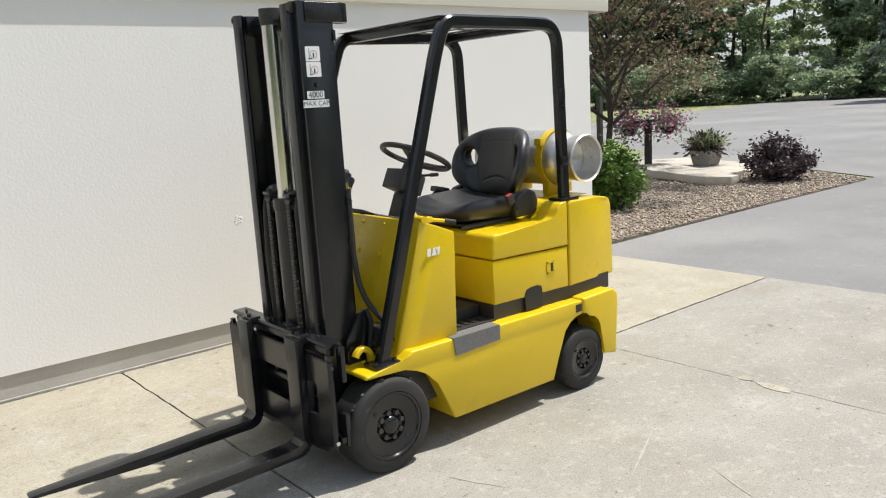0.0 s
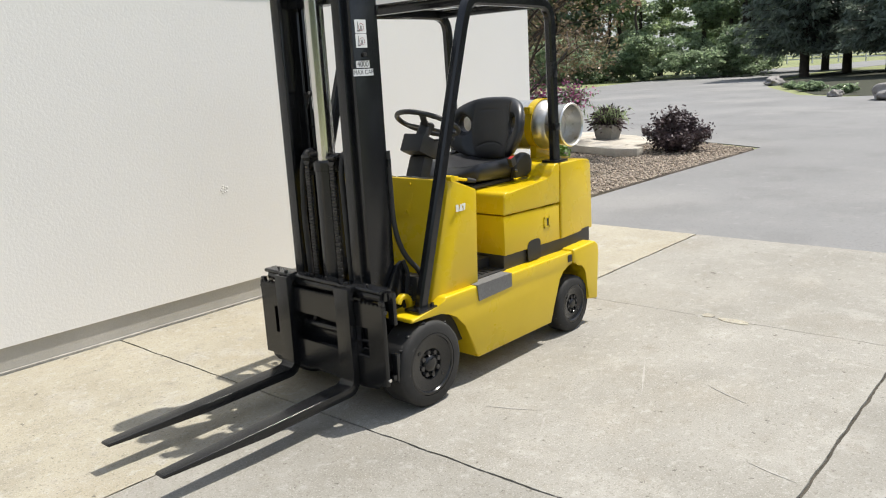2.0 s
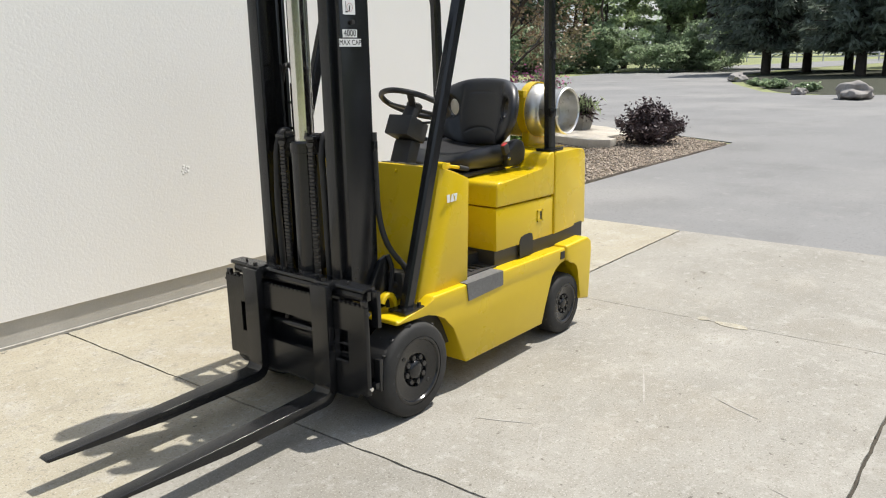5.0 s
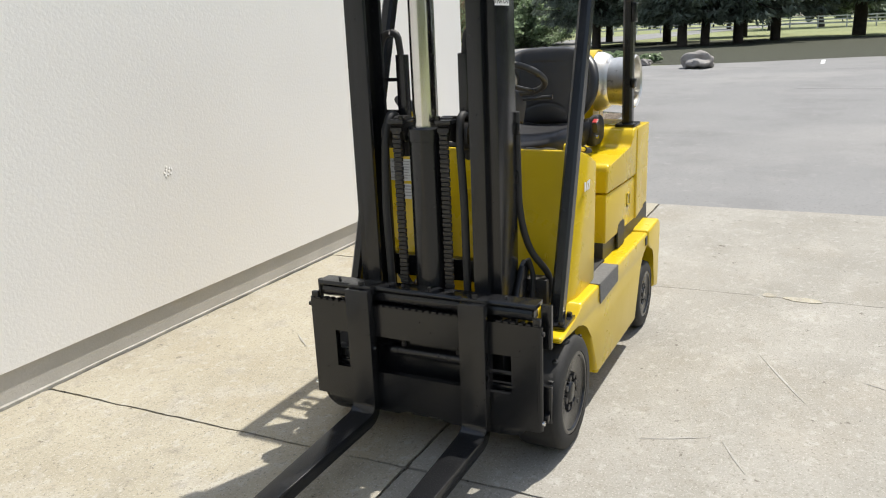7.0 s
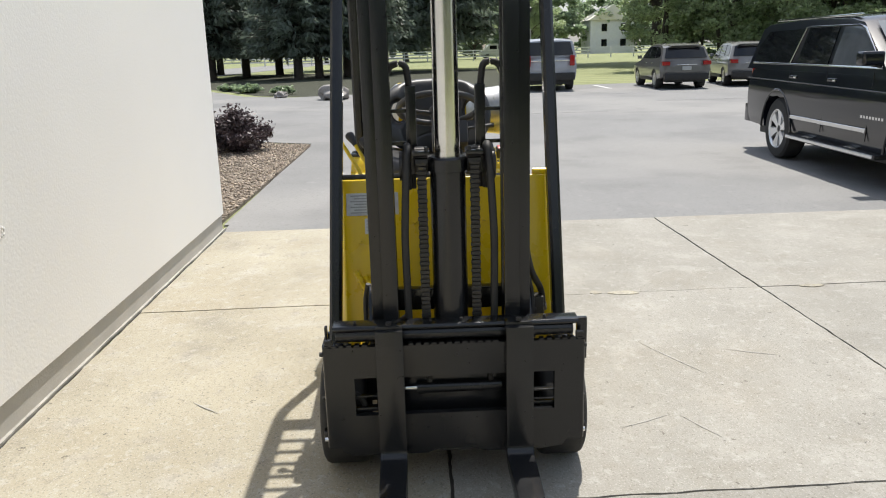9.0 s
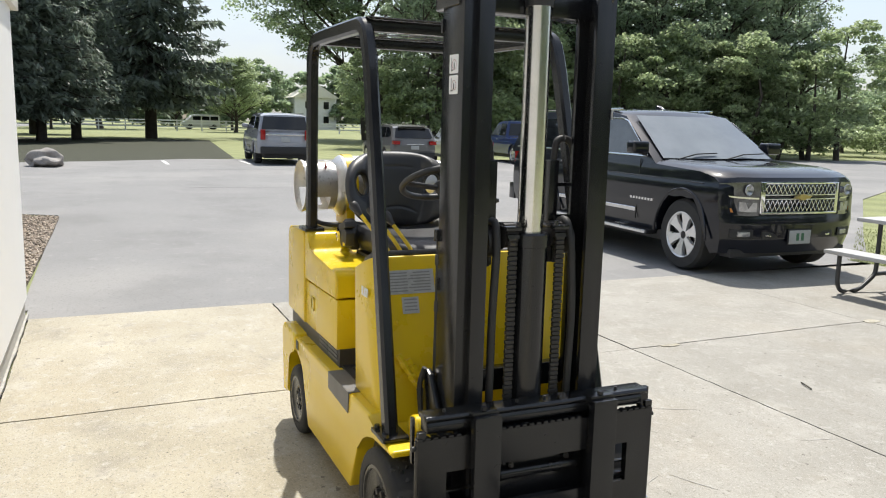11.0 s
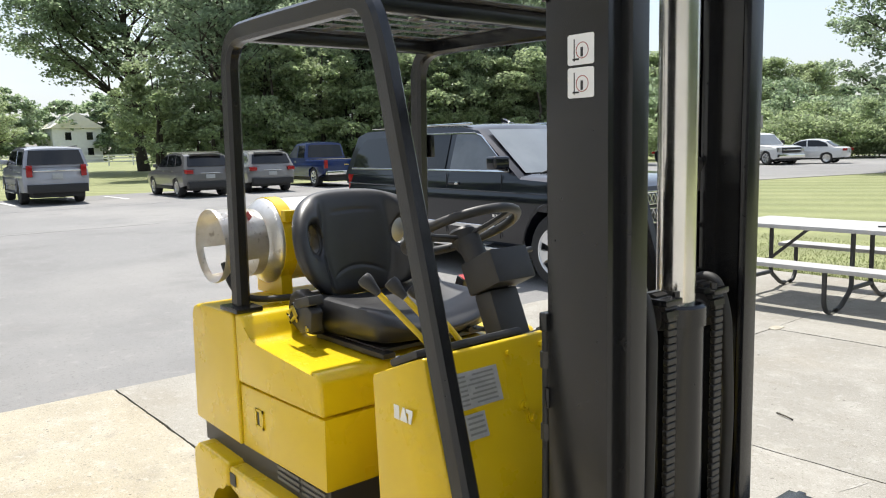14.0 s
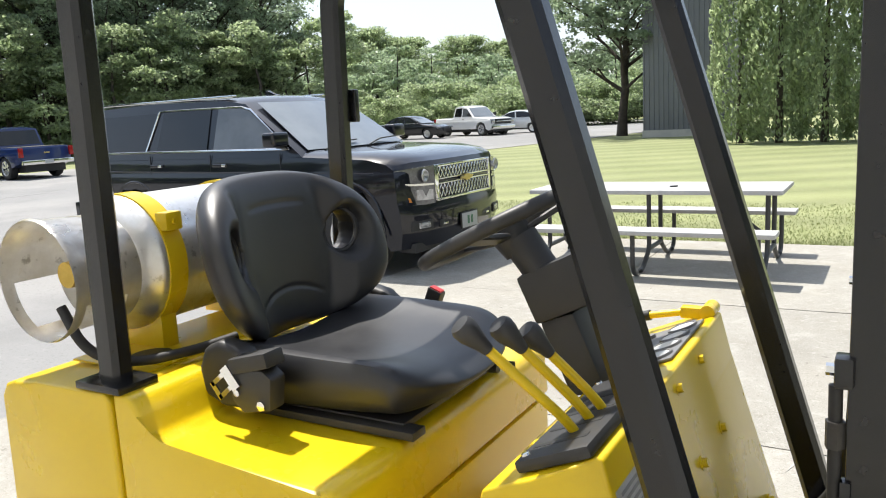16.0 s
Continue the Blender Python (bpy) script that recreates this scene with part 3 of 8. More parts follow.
def cowl():
    bm = B()
    prism(bm, [(1.805, 0.462), (1.955, 0.93), (1.980, 1.030), (1.990, 1.032), (2.146, 0.968), (2.150, 0.955), (2.132, 0.497), (1.84, 0.497)], "y", CY - 0.428, CY + 0.424, bevel=0.010, seg=3)
    # cuts along the height let the front corners round off
    for dx in (0.012, 0.030, 0.060, 0.095):
        cut = Vector((1.805 + dx, CY, 0.462))
        bmesh.ops.bisect_plane(bm, geom=bm.verts[:] + bm.edges[:] + bm.faces[:], plane_co=cut, plane_no=Vector((0.9525, 0, -0.3053)))
    for v in bm.verts:
        f = min(1.0, max(0.0, (v.co.x - (1.805 + (v.co.z - 0.462) * 0.3205)) / 0.095))
        v.co.y -= math.copysign(0.030 * (1 - f) ** 2, v.co.y - CY)
    c = part("cowl", bm, YELLOW, lift)
    n = Vector((-0.955, 0, 0.30)).normalized()

    def on_face(y, z, lift_=0.002):
        # a point on the sloping front sheet
        x = 1.805 + (z - 0.462) * 0.150 / 0.468
        return Vector((x, y, z)) + n * lift_

    def plate(bm, y0, y1, z0, z1, h):
        q = [on_face(y0, z0, 0), on_face(y1, z0, 0), on_face(y1, z1, 0), on_face(y0, z1, 0)]
        lo, hi = [bm.verts.new(v) for v in q], [bm.verts.new(v + n * h) for v in q]
        bm.faces.new(hi)
        for i in range(4):
            bm.faces.new((lo[i], lo[(i + 1) % 4], hi[(i + 1) % 4], hi[i]))
    bm = B()
    plate(bm, CY + 0.180, CY + 0.382, 0.897, 0.980, 0.004)
    data = part("data_plate", bm, TIN, c, "worn bare-metal data plate")
    for k in range(7):
        bm = B()
        z = 0.970 - 0.0105 * k
        for a, b in ((0.195, 0.262 + 0.01 * (k % 3)), (0.285, 0.366 - 0.014 * (k % 2))):
            plate(bm, CY + a, CY + b, z - 0.0022, z + 0.0022, 0.005)
        part("print_line", bm, PRINT, data)
    bm = B()
    plate(bm, CY + 0.248, CY + 0.312, 0.828, 0.885, 0.004)
    small = part("small_plate", bm, TIN, c, "small square metal plate")
    for k in range(4):
        bm = B()
        plate(bm, CY + 0.255, CY + 0.305, 0.874 - 0.012 * k, 0.879 - 0.012 * k, 0.005)
        part("print_line", bm, PRINT, small)
    # bolted access cover and its bolts
    bm = B()
    plate(bm, CY - 0.175, CY + 0.105, 0.845, 1.018, 0.003)
    cover = part("access_cover", bm, YELLOW, c)
    for y, z in [(0.135, 0.997), (0.018, 0.999), (0.015, 0.869), (0.118, 0.868), (0.10, 0.835), (0.335, 0.80), (-0.15, 0.999), (-0.15, 0.869), (-0.315, 0.62), (-0.315, 0.655)]:
        bm = B()
        rod(bm, on_face(CY + y, z, 0.0), on_face(CY + y, z, 0.014), 0.009, 0.008, 6)
        rod(bm, on_face(CY + y, z, 0.0), on_face(CY + y, z, 0.005), 0.013, 0.013, 14)
        part("bolt", bm, YELLOW, c)
    # yellow pipe unions and black hoses at the lower corner
    for y, z in ((0.352, 0.690), (0.318, 0.672)):
        bm = B()
        a, b = on_face(CY + y, z, 0.022), on_face(CY + y - 0.062, z - 0.115, 0.030)
        for i in range(5):
            p, q = a.lerp(b, i * 0.2), a.lerp(b, i * 0.2 + 0.14)
            rod(bm, p, q, 0.017 if i % 2 else 0.013, None, 6)
        rod(bm, a, b, 0.009)
        part("pipe_union", bm, YELLOW, c)
        bm = B()
        sweep(bm, smooth_path([b, b + Vector((-0.01, -0.035, -0.05)), b + Vector((-0.03, -0.09, -0.08)), b + Vector((-0.06, -0.13, -0.04))], 6, 0.05), circle(0.012, 10))
        part("hose", bm, RUBBER, c)
    # hose loop on the other side of the mast
    bm = B()
    sweep(bm, smooth_path([(1.712, CY - 0.272, 1.20), (1.714, CY - 0.276, 0.88), (1.722, CY - 0.29, 0.78), (1.745, CY - 0.31, 0.70), (1.80, CY - 0.36, 0.61), (1.80, CY - 0.36, 0.52), (1.75, CY - 0.30, 0.47), (1.72, CY - 0.22, 0.46)], 8, 0.09), circle(0.0125, 10))
    part("hose", bm, RUBBER, c)
    bm = B()
    for k in range(5):
        ball(bm, (1.76 + 0.012 * k, CY - 0.30 - 0.014 * k, 0.52 + 0.025 * (k % 3)), 0.026, sub=1)
    box(bm, 1.76, 1.82, CY - 0.36, CY - 0.26, 0.50, 0.60, bevel=0.006)
    part("control_valve", bm, WORN, c, "dark oily hydraulic valve")
    # maker's mark on both sides as plain white shapes
    for s in (-1, 1):
        y = CY + (0.4252 if s > 0 else -0.4292)
        d = -s
        for k, pts in enumerate(([(-0.036, 0.016), (-0.016, 0.016), (-0.016, -0.018), (-0.036, -0.018)],
                                 [(-0.013, -0.018), (-0.001, 0.016), (0.006, 0.016), (0.016, -0.018)],
                                 [(0.012, 0.016), (0.036, 0.016), (0.036, 0.006), (0.029, -0.018), (0.021, -0.018), (0.021, 0.006), (0.012, 0.006)])):
            bm = B()
            y0, y1 = sorted((y - s * 0.001, y + s * 0.0006))
            prism(bm, [(2.025 + d * px, 0.897 + pz) for px, pz in pts], "y", y0, y1)
            part("badge", bm, DECAL, c, "white printed maker's mark")
    # dash: gauge panel, key and lever tray
    t = math.atan2(-0.064, 0.156)
    m = Matrix.Translation((2.066, CY, 1.0025)) @ Matrix.Rotation(-t, 4, "Y")
    bm = B()
    box(bm, -0.074, 0.052, -0.318, -0.040, 0, 0.005, bevel=0.002, m=m)
    dash = part("gauge_panel", bm, PANELGREY, c, "grey painted gauge panel")
    for k in range(4):
        y = -0.282 + 0.068 * k
        bm = B()
        lathe(bm, [(0.004, 0.0), (0.004, 0.025), (0.0075, 0.026), (0.0075, 0.031), (0.003, 0.032)], (0, 0, 0), "z", 24)
        bm.transform(m @ Matrix.Translation((-0.036, y, 0.002)))
        part("gauge", bm, [GREYPAINT], dash, "round gauge with dark bezel")
        bm = B()
        lathe(bm, [(0.0062, 0.0), (0.0062, 0.0255)], (0, 0, 0), "z", 24)
        bm.transform(m @ Matrix.Translation((-0.036, y, 0.002)))
        part("gauge_face", bm, GAUGE, dash)
    for k in range(3):
        bm = B()
        lathe(bm, [(0, 0.010), (0.008, 0.010), (0.010, 0.006), (0.010, 0)], (0, 0, 0), "z", 14)
        bm.transform(m @ Matrix.Translation((0.03, -0.27 + 0.045 * k, 0.004)))
        part("switch", bm, RUBBER if k else GREYPAINT, dash)
    bm = B()
    box(bm, -0.082, 0.036, 0.06, 0.404, 0, 0.020, bevel=0.008, m=m)
    tray = part("lever_tray", bm, PLASTIC, c, "black plastic lever tray with slots")
    for k in range(4):
        bm = B()
        box(bm, -0.066, 0.022, 0.355 - 0.062 * k - 0.008, 0.355 - 0.062 * k + 0.008, 0.0175, 0.0212, bevel=0.003, m=m)
        part("slot", bm, INK, tray)
    for y in (0.385, 0.075):
        bm = B()
        lathe(bm, [(0, 0.007), (0.003, 0.006), (0.004, 0)], (0, 0, 0), "z", 12)
        bm.transform(m @ Matrix.Translation((0.022, y, 0.020)))
        part("screw", bm, CHROME, tray)
    for k, (top, foot) in enumerate([((2.144, CY + 0.415, 1.180), (2.030, CY + 0.305, 1.012)), ((2.118, CY + 0.355, 1.166), (2.024, CY + 0.262, 1.015)), ((2.100, CY + 0.302, 1.146), (2.018, CY + 0.222, 1.018))]):
        top, foot = Vector(top), Vector(foot)
        d = (top - foot).normalized()
        bm = B()
        sweep(bm, smooth_path([foot + Vector((-0.012, 0, -0.03)), foot + d * 0.05, top - d * 0.02], 5, 0.03), circle(0.0075, 10))
        lever = part("lever", bm, YELLOW, lift)
        bm = B()
        lathe(bm, [(-0.030, 0.0), (-0.030, 0.009), (-0.018, 0.011), (0.008, 0.018), (0.020, 0.0185), (0.026, 0.015), (0.028, 0.0)], (0, 0, 0), "z", 18)
        bm.transform(Matrix.Translation(top + d * 0.012) @ d.to_track_quat("Z", "Y").to_matrix().to_4x4())
        part("knob", bm, PLASTIC, lever, "black lever knob")
    # parking brake handle at the near end of the dash
    bm = B()
    box(bm, 1.99, 2.06, CY - 0.395, CY - 0.365, 1.018, 1.043, bevel=0.004)
    rod(bm, (2.0, CY - 0.41, 1.038), (2.0, CY - 0.35, 1.038), 0.016, None, 16)
    rod(bm, (2.05, CY - 0.38, 1.03), (2.14, CY - 0.385, 1.012), 0.008)
    brake = part("parking_brake", bm, YELLOW, lift)
    bm = B()
    rod(bm, (2.13, CY - 0.385, 1.014), (2.19, CY - 0.39, 1.0), 0.012, 0.010)
    part("grip", bm, RUBBER, brake)


def hood():
    bm = B()
    pts = [(2.392, 0.788), (2.398, 0.885), (2.410, 0.903), (2.430, 0.909), (2.800, 0.916), (2.830, 0.930), (2.852, 0.972), (2.872, 0.996), (2.895, 1.002), (2.922, 1.002), (2.922, 0.775)]
    prism(bm, pts, "y", CY - 0.41, CY + 0.41, bevel=0.013, seg=3)
    cover = part("engine_hood", bm, YELLOW, lift)
    bm = B()
    prism(bm, [(2.396, 0.570), (2.393, 0.782), (2.919, 0.769), (2.923, 0.560)], "y", CY - 0.405, CY + 0.405, bevel=0.008, seg=2)
    side = part("engine_side_panel", bm, YELLOW, lift)
    bm = B()
    box(bm, 2.398, 3.26, CY - 0.392, CY + 0.392, 0.488, 0.572)
    part("dark_band", bm, BAND, lift, "black painted band")
    # dark arched opening low in the side
    bm = B()
    pts = [(2.602, 0.496), (2.598, 0.582), (2.612, 0.603), (2.64, 0.610), (2.69, 0.611), (2.715, 0.604), (2.722, 0.585), (2.722, 0.496)]
    prism(bm, pts, "y", CY - 0.4068, CY - 0.40)
    part("opening", bm, INK, side, "dark arched opening")
    # louvres in the band on the wall side
    for k in range(2):
        for j in range(3):
            bm = B()
            box(bm, 2.42 + 0.15 * k, 2.555 + 0.15 * k, CY + 0.390, CY + 0.398, 0.512 + 0.018 * j, 0.522 + 0.018 * j, bevel=0.002)
            part("louvre", bm, GREYPAINT, side)
    for s in (-1, 1):
        y = CY + s * 0.405
        bm = B()
        y0, y1 = sorted((y - s * 0.002, y + s * 0.004))
        for a, b, c, d in ((2.761, 2.814, 0.654, 0.662), (2.761, 2.814, 0.706, 0.714), (2.761, 2.769, 0.654, 0.714), (2.806, 2.814, 0.654, 0.714)):
            box(bm, a, b, y0, y1, c, d)
        latch = part("latch_frame", bm, YELLOW, side)
        bm = B()
        y0, y1 = sorted((y - s * 0.001, y + s * 0.0015))
        box(bm, 2.784, 2.805, y0, y1, 0.663, 0.705)
        part("recess", bm, INK, latch)
        bm = B()
        y0, y1 = sorted((y - s * 0.001, y + s * 0.003))
        box(bm, 2.770, 2.787, y0, y1, 0.663, 0.705)
        part("catch", bm, YELLOW, latch)
    for z in (0.665, 0.69):
        bm = B()
        rod(bm, (2.393, CY + 0.24, z), (2.389, CY + 0.24, z), 0.006, None, 10)
        part("screw", bm, YELLOW, side)
    bm = B()
    pts = [(2.927, 0.56), (2.930, 0.985), (2.945, 1.001), (3.15, 0.993), (3.235, 0.988), (3.275, 0.975), (3.300, 0.945), (3.322, 0.575), (3.316, 0.556)]
    prism(bm, pts, "y", CY - 0.412, CY + 0.412, bevel=0.018, seg=4)
    for v in bm.verts:
        f = max(0.0, (v.co.x - 3.12) / 0.20)
        v.co.y = CY + (v.co.y - CY) * (1 - (0.085 if v.co.y < CY else 0.03) * min(f, 1.05) ** 2)
    cw = part("counterweight", bm, YELLOW, lift)
    bm = B()
    box(bm, 2.96, 3.20, CY - 0.30, CY + 0.30, 0.999, 1.003)
    part("cover_plate", bm, YELLOW, cw)
    bm = B()
    lathe(bm, [(0, 0.0), (0, 0.045)], (3.05, CY + 0.22, 1.0045), "z", 24)
    part("filler_hole", bm, INK, cw, "round dark opening in the top plate")


def seat():
    st = part("seat", box(B(), 2.42, 2.80, CY - 0.20, CY + 0.20, 0.922, 0.935, bevel=0.004), PLASTIC, lift, "black vinyl operator seat")
    # cushion: a rounded pad dished along its middle
    nu, nv = 15, 13
    bm = B()
    grid = []
    for i in range(nu):
        row = []
        u = i / (nu - 1)
        for j in range(nv):
            v = j / (nv - 1) * 2 - 1
            x = 2.355 + 0.475 * u
            hw = 0.250 * (1 - 0.16 * (1 - u) ** 3 - 0.06 * u)
            fx = 0.055 * (abs(v) ** 3) * (1 - u) ** 2
            z = 1.025 + 0.028 * abs(v) ** 2.2 - 0.012 * (1 - v * v) - 0.035 * (1 - min(1, u * 5)) ** 2 + 0.012 * u
            row.append(bm.verts.new((x + fx, CY + hw * v, z)))
        grid.append(row)
    low = []
    for i in range(nu):
        row = []
        u = i / (nu - 1)
        for j in range(nv):
            v = j / (nv - 1) * 2 - 1
            c = grid[i][j].co
            row.append(bm.verts.new((c.x + 0.035 * (0.5 - u) * 2 * (1 if i in (0, nu - 1) else 0), CY + (c.y - CY) * 0.985, 0.934 + 0.016 * (1 - u))))
        low.append(row)
    for i in range(nu - 1):
        for j in range(nv - 1):
            bm.faces.new((grid[i][j], grid[i + 1][j], grid[i + 1][j + 1], grid[i][j + 1]))
            bm.faces.new((low[i][j], low[i][j + 1], low[i + 1][j + 1], low[i + 1][j]))
    rim_t = grid[0] + [r[-1] for r in grid[1:]] + grid[-1][-2::-1] + [r[0] for r in grid[-2:0:-1]]
    rim_b = low[0] + [r[-1] for r in low[1:]] + low[-1][-2::-1] + [r[0] for r in low[-2:0:-1]]
    mid = []
    cx = Vector((2.58, CY, 0))
    for a, b in zip(rim_t, rim_b):
        c = (a.co + b.co) / 2
        o = Vector((c.x - cx.x, c.y - cx.y, 0)).normalized()
        mid.append(bm.verts.new(c + o * 0.016 + Vector((0, 0, 0.010))))
    k = len(rim_t)
    for i in range(k):
        j = (i + 1) % k
        bm.faces.new((rim_t[i], rim_t[j], mid[j], mid[i]))
        bm.faces.new((mid[i], mid[j], rim_b[j], rim_b[i]))
    cushion = part("cushion", bm, VINYL, st, smooth=80)
    sub = cushion.modifiers.new("round", "SUBSURF")
    sub.levels = sub.render_levels = 1
    # back: a padded shell with rolled rim, forward wings and two grip holes
    nr, na = 40, 168

    def back_point(v, w, off):
        # v across, w up, both from -1 to 1 within a rounded outline
        half_w = 0.270 * (1 - 0.26 * max(0.0, -w) ** 1.7 - 0.05 * max(0.0, w) ** 2)
        x = 2.897 + 0.022 * w - 0.130 * abs(v) ** 2.15 * (1 - 0.25 * w)
        return Vector((x + off, CY + 0.006 + half_w * v, 1.195 + 0.182 * w))

    def outline(a):
        c, q = math.cos(a), math.sin(a)
        e = 2 / 2.9
        return Vector((math.copysign(abs(c) ** e, c), math.copysign(abs(q) ** e, q)))
    HV, HW, RV, RW = 0.665, 0.16, 0.130, 0.275

    def to_hole(p):
        v, w = abs(p.x) - HV, p.y - HW
        v -= 0.10 * w
        return math.hypot(v / RV, w / RW)

    def pull(p):
        k = to_hole(p)
        v, w = abs(p.x) - HV, p.y - HW
        v -= 0.10 * w
        v, w = v / k, w / k
        return Vector((math.copysign(HV + v + 0.10 * w, p.x), HW + w))
    flat = [[outline(2 * math.pi * a / na) * (r / nr) ** 0.92 for a in range(na)] for r in range(nr + 1)]

    def gone(r, a):
        c = (flat[r][a] + flat[r][(a + 1) % na] + flat[r + 1][a] + flat[r + 1][(a + 1) % na]) / 4
        return to_hole(c) < 1
    mark = {}
    for r in range(nr):
        for a in range(na):
            g = gone(r, a)
            for q in ((r, a), (r, (a + 1) % na), (r + 1, a), (r + 1, (a + 1) % na)):
                mark.setdefault(q, set()).add(g)
    for (r, a), g in mark.items():
        if len(g) == 2:
            flat[r][a] = pull(flat[r][a])

    def thick(p, r):
        e = (1 - (r / nr) ** 7) ** 0.5
        k = max(0.0, 1 - max(0.0, to_hole(p) - 1) / 0.22) if to_hole(p) >= 0.999 else 1.0
        return 0.006 + 0.034 * e * (1 - 0.45 * k ** 2)

    def front_of(p, r):
        v, w = abs(p.x), p.y
        groove = 0.004 * math.exp(-((v - 0.50 + 0.06 * w * w) / 0.035) ** 2) * max(0.0, 1 - (w / 0.85) ** 6)
        groove += 0.004 * math.exp(-((w - 0.62 + 0.25 * v * v) / 0.03) ** 2) * max(0.0, 1 - (v / 0.36) ** 4)
        groove += 0.004 * math.exp(-((w + 0.42 + 0.9 * v * v) / 0.03) ** 2) * max(0.0, 1 - (v / 0.45) ** 4)
        e = max(0.0, min(1.0, (v - 0.50) / 0.16))
        groove -= 0.030 * e * e * (3 - 2 * e) * (1 - (r / nr) ** 6) * (1 if to_hole(p) > 1.5 else max(0.3, (to_hole(p) - 0.9) / 0.6))
        return back_point(p.x, p.y, -thick(p, r) + groove - 0.010 * max(0, 1 - (v / 0.5) ** 2) * max(0, 1 - w * w))
    bm = B()
    fr = [[bm.verts.new(front_of(flat[r][a], r)) for a in range(na)] for r in range(1, nr + 1)]
    bk = [[bm.verts.new(back_point(flat[r][a].x, flat[r][a].y, thick(flat[r][a], r) * 1.25)) for a in range(na)] for r in range(1, nr + 1)]
    bm.faces.new(fr[0][::-1])
    bm.faces.new(bk[0])
    for r in range(1, nr):
        for a in range(na):
            b = (a + 1) % na
            if gone(r, a):
                continue
            bm.faces.new((fr[r - 1][a], fr[r - 1][b], fr[r][b], fr[r][a]))
            bm.faces.new((bk[r - 1][a], bk[r][a], bk[r][b], bk[r - 1][b]))
    for a in range(na):
        b = (a + 1) % na
        bm.faces.new((fr[-1][a], fr[-1][b], bk[-1][b], bk[-1][a]))
    for r in range(1, nr):
        for a in range(na):
            if gone(r, a):
                continue
            b = (a + 1) % na
            for (dr, da), (p, q) in (((-1, 0), ((r, a), (r, b))), ((1, 0), ((r + 1, b), (r + 1, a))), ((0, -1), ((r + 1, a), (r, a))), ((0, 1), ((r, b), (r + 1, b)))):
                if 1 <= r + dr < nr and gone(r + dr, (a + da) % na):
                    bm.faces.new((fr[p[0] - 1][p[1]], bk[p[0] - 1][p[1]], bk[q[0] - 1][q[1]], fr[q[0] - 1][q[1]]))
    back = part("backrest", bm, VINYL, st, smooth=80)
    sub = back.modifiers.new("round", "SUBSURF")
    sub.levels = sub.render_levels = 1
    for s in (-1, 1):
        # rolled lip round each grip hole
        bm = B()
        pth = []
        for k in range(36):
            a = 2 * math.pi * k / 36
            v, w = RV * 1.03 * math.cos(a), RW * 1.03 * math.sin(a)
            pth.append(back_point(s * (HV + v + 0.10 * w), HW + w, -0.022))
        sweep(bm, pth, circle(0.0065, 8), closed=True)
        part("grip_lip", bm, VINYL, back)
        # hinge covers
        bm = B()
        prism(bm, [(2.70, 0.937), (2.69, 0.985), (2.705, 1.030), (2.745, 1.062), (2.795, 1.074), (2.838, 1.056), (2.858, 1.01), (2.848, 0.957), (2.80, 0.937)], "y", CY + s * 0.250 - 0.024, CY + s * 0.250 + 0.024, bevel=0.018, seg=4)
        part("hinge_cover", bm, PLASTIC, st)
        bm = B()
        box(bm, 2.385, 2.76, CY + s * 0.195 - 0.012, CY + s * 0.215 + 0.012, 0.915, 0.931, bevel=0.003)
        part("slide_rail", bm, WORN, st)
    bm = B()
    rod(bm, (2.46, CY - 0.10, 0.945), (2.375, CY - 0.10, 0.95), 0.012, 0.010)
    part("slide_lever", bm, PLASTIC, st)
    # belt reel with its bright tongue, and the red buckle
    bm = B()
    prism(bm, [(2.632, 0.968), (2.624, 1.030), (2.645, 1.045), (2.710, 1.041), (2.732, 1.020), (2.725, 0.978), (2.700, 0.955)], "y", CY + 0.276, CY + 0.318, bevel=0.007, seg=2)
    reel = part("belt_reel", bm, PLASTIC, st, "black seat belt reel")
    bm = B()
    box(bm, -0.048, 0.050, -0.026, 0.026, 0, 0.030, bevel=0.006, m=pose(2.672, CY + 0.296, 1.040, 0, 14, 0))
    part("reel_lid", bm, PLASTIC, reel)
    bm = B()
    rod(bm, (2.650, CY + 0.316, 0.978), (2.650, CY + 0.323, 0.978), 0.010, None, 6)
    part("screw", bm, CHROME, reel)
    bm = B()
    rod(bm, (2.708, CY + 0.316, 0.995), (2.708, CY + 0.323, 0.995), 0.007, None, 10)
    part("screw", bm, CHROME, reel)
    bm = B()
    m = pose(2.712, CY + 0.322, 1.030, 0, 38, 0)
    for a, b, c, e in ((0, 0.022, -0.024, 0.024), (0.022, 0.060, -0.019, -0.010), (0.022, 0.060, 0.010, 0.019), (0.052, 0.063, -0.019, 0.019)):
        box(bm, a, b, -0.002, 0.002, c, e, m=m)
    part("belt_tongue", bm, CHROME, reel, "bright metal belt tongue")
    bm = B()
    box(bm, -0.02, 0.02, -0.013, 0.013, 0, 0.05, bevel=0.005, m=pose(2.648, CY - 0.290, 1.015, 0, -22, 0))
    buckle = part("belt_buckle", bm, PLASTIC, st)
    bm = B()
    box(bm, -0.016, 0.016, -0.010, 0.010, 0.046, 0.053, bevel=0.002, m=pose(2.648, CY - 0.290, 1.015, 0, -22, 0))
    part("release_button", bm, REDPLASTIC, buckle, "red release button")
    bm = B()
    rod(bm, (2.68, CY - 0.282, 0.985), (2.68, CY - 0.292, 0.985), 0.008, None, 12)
    part("pivot_bolt", bm, CHROME, st)


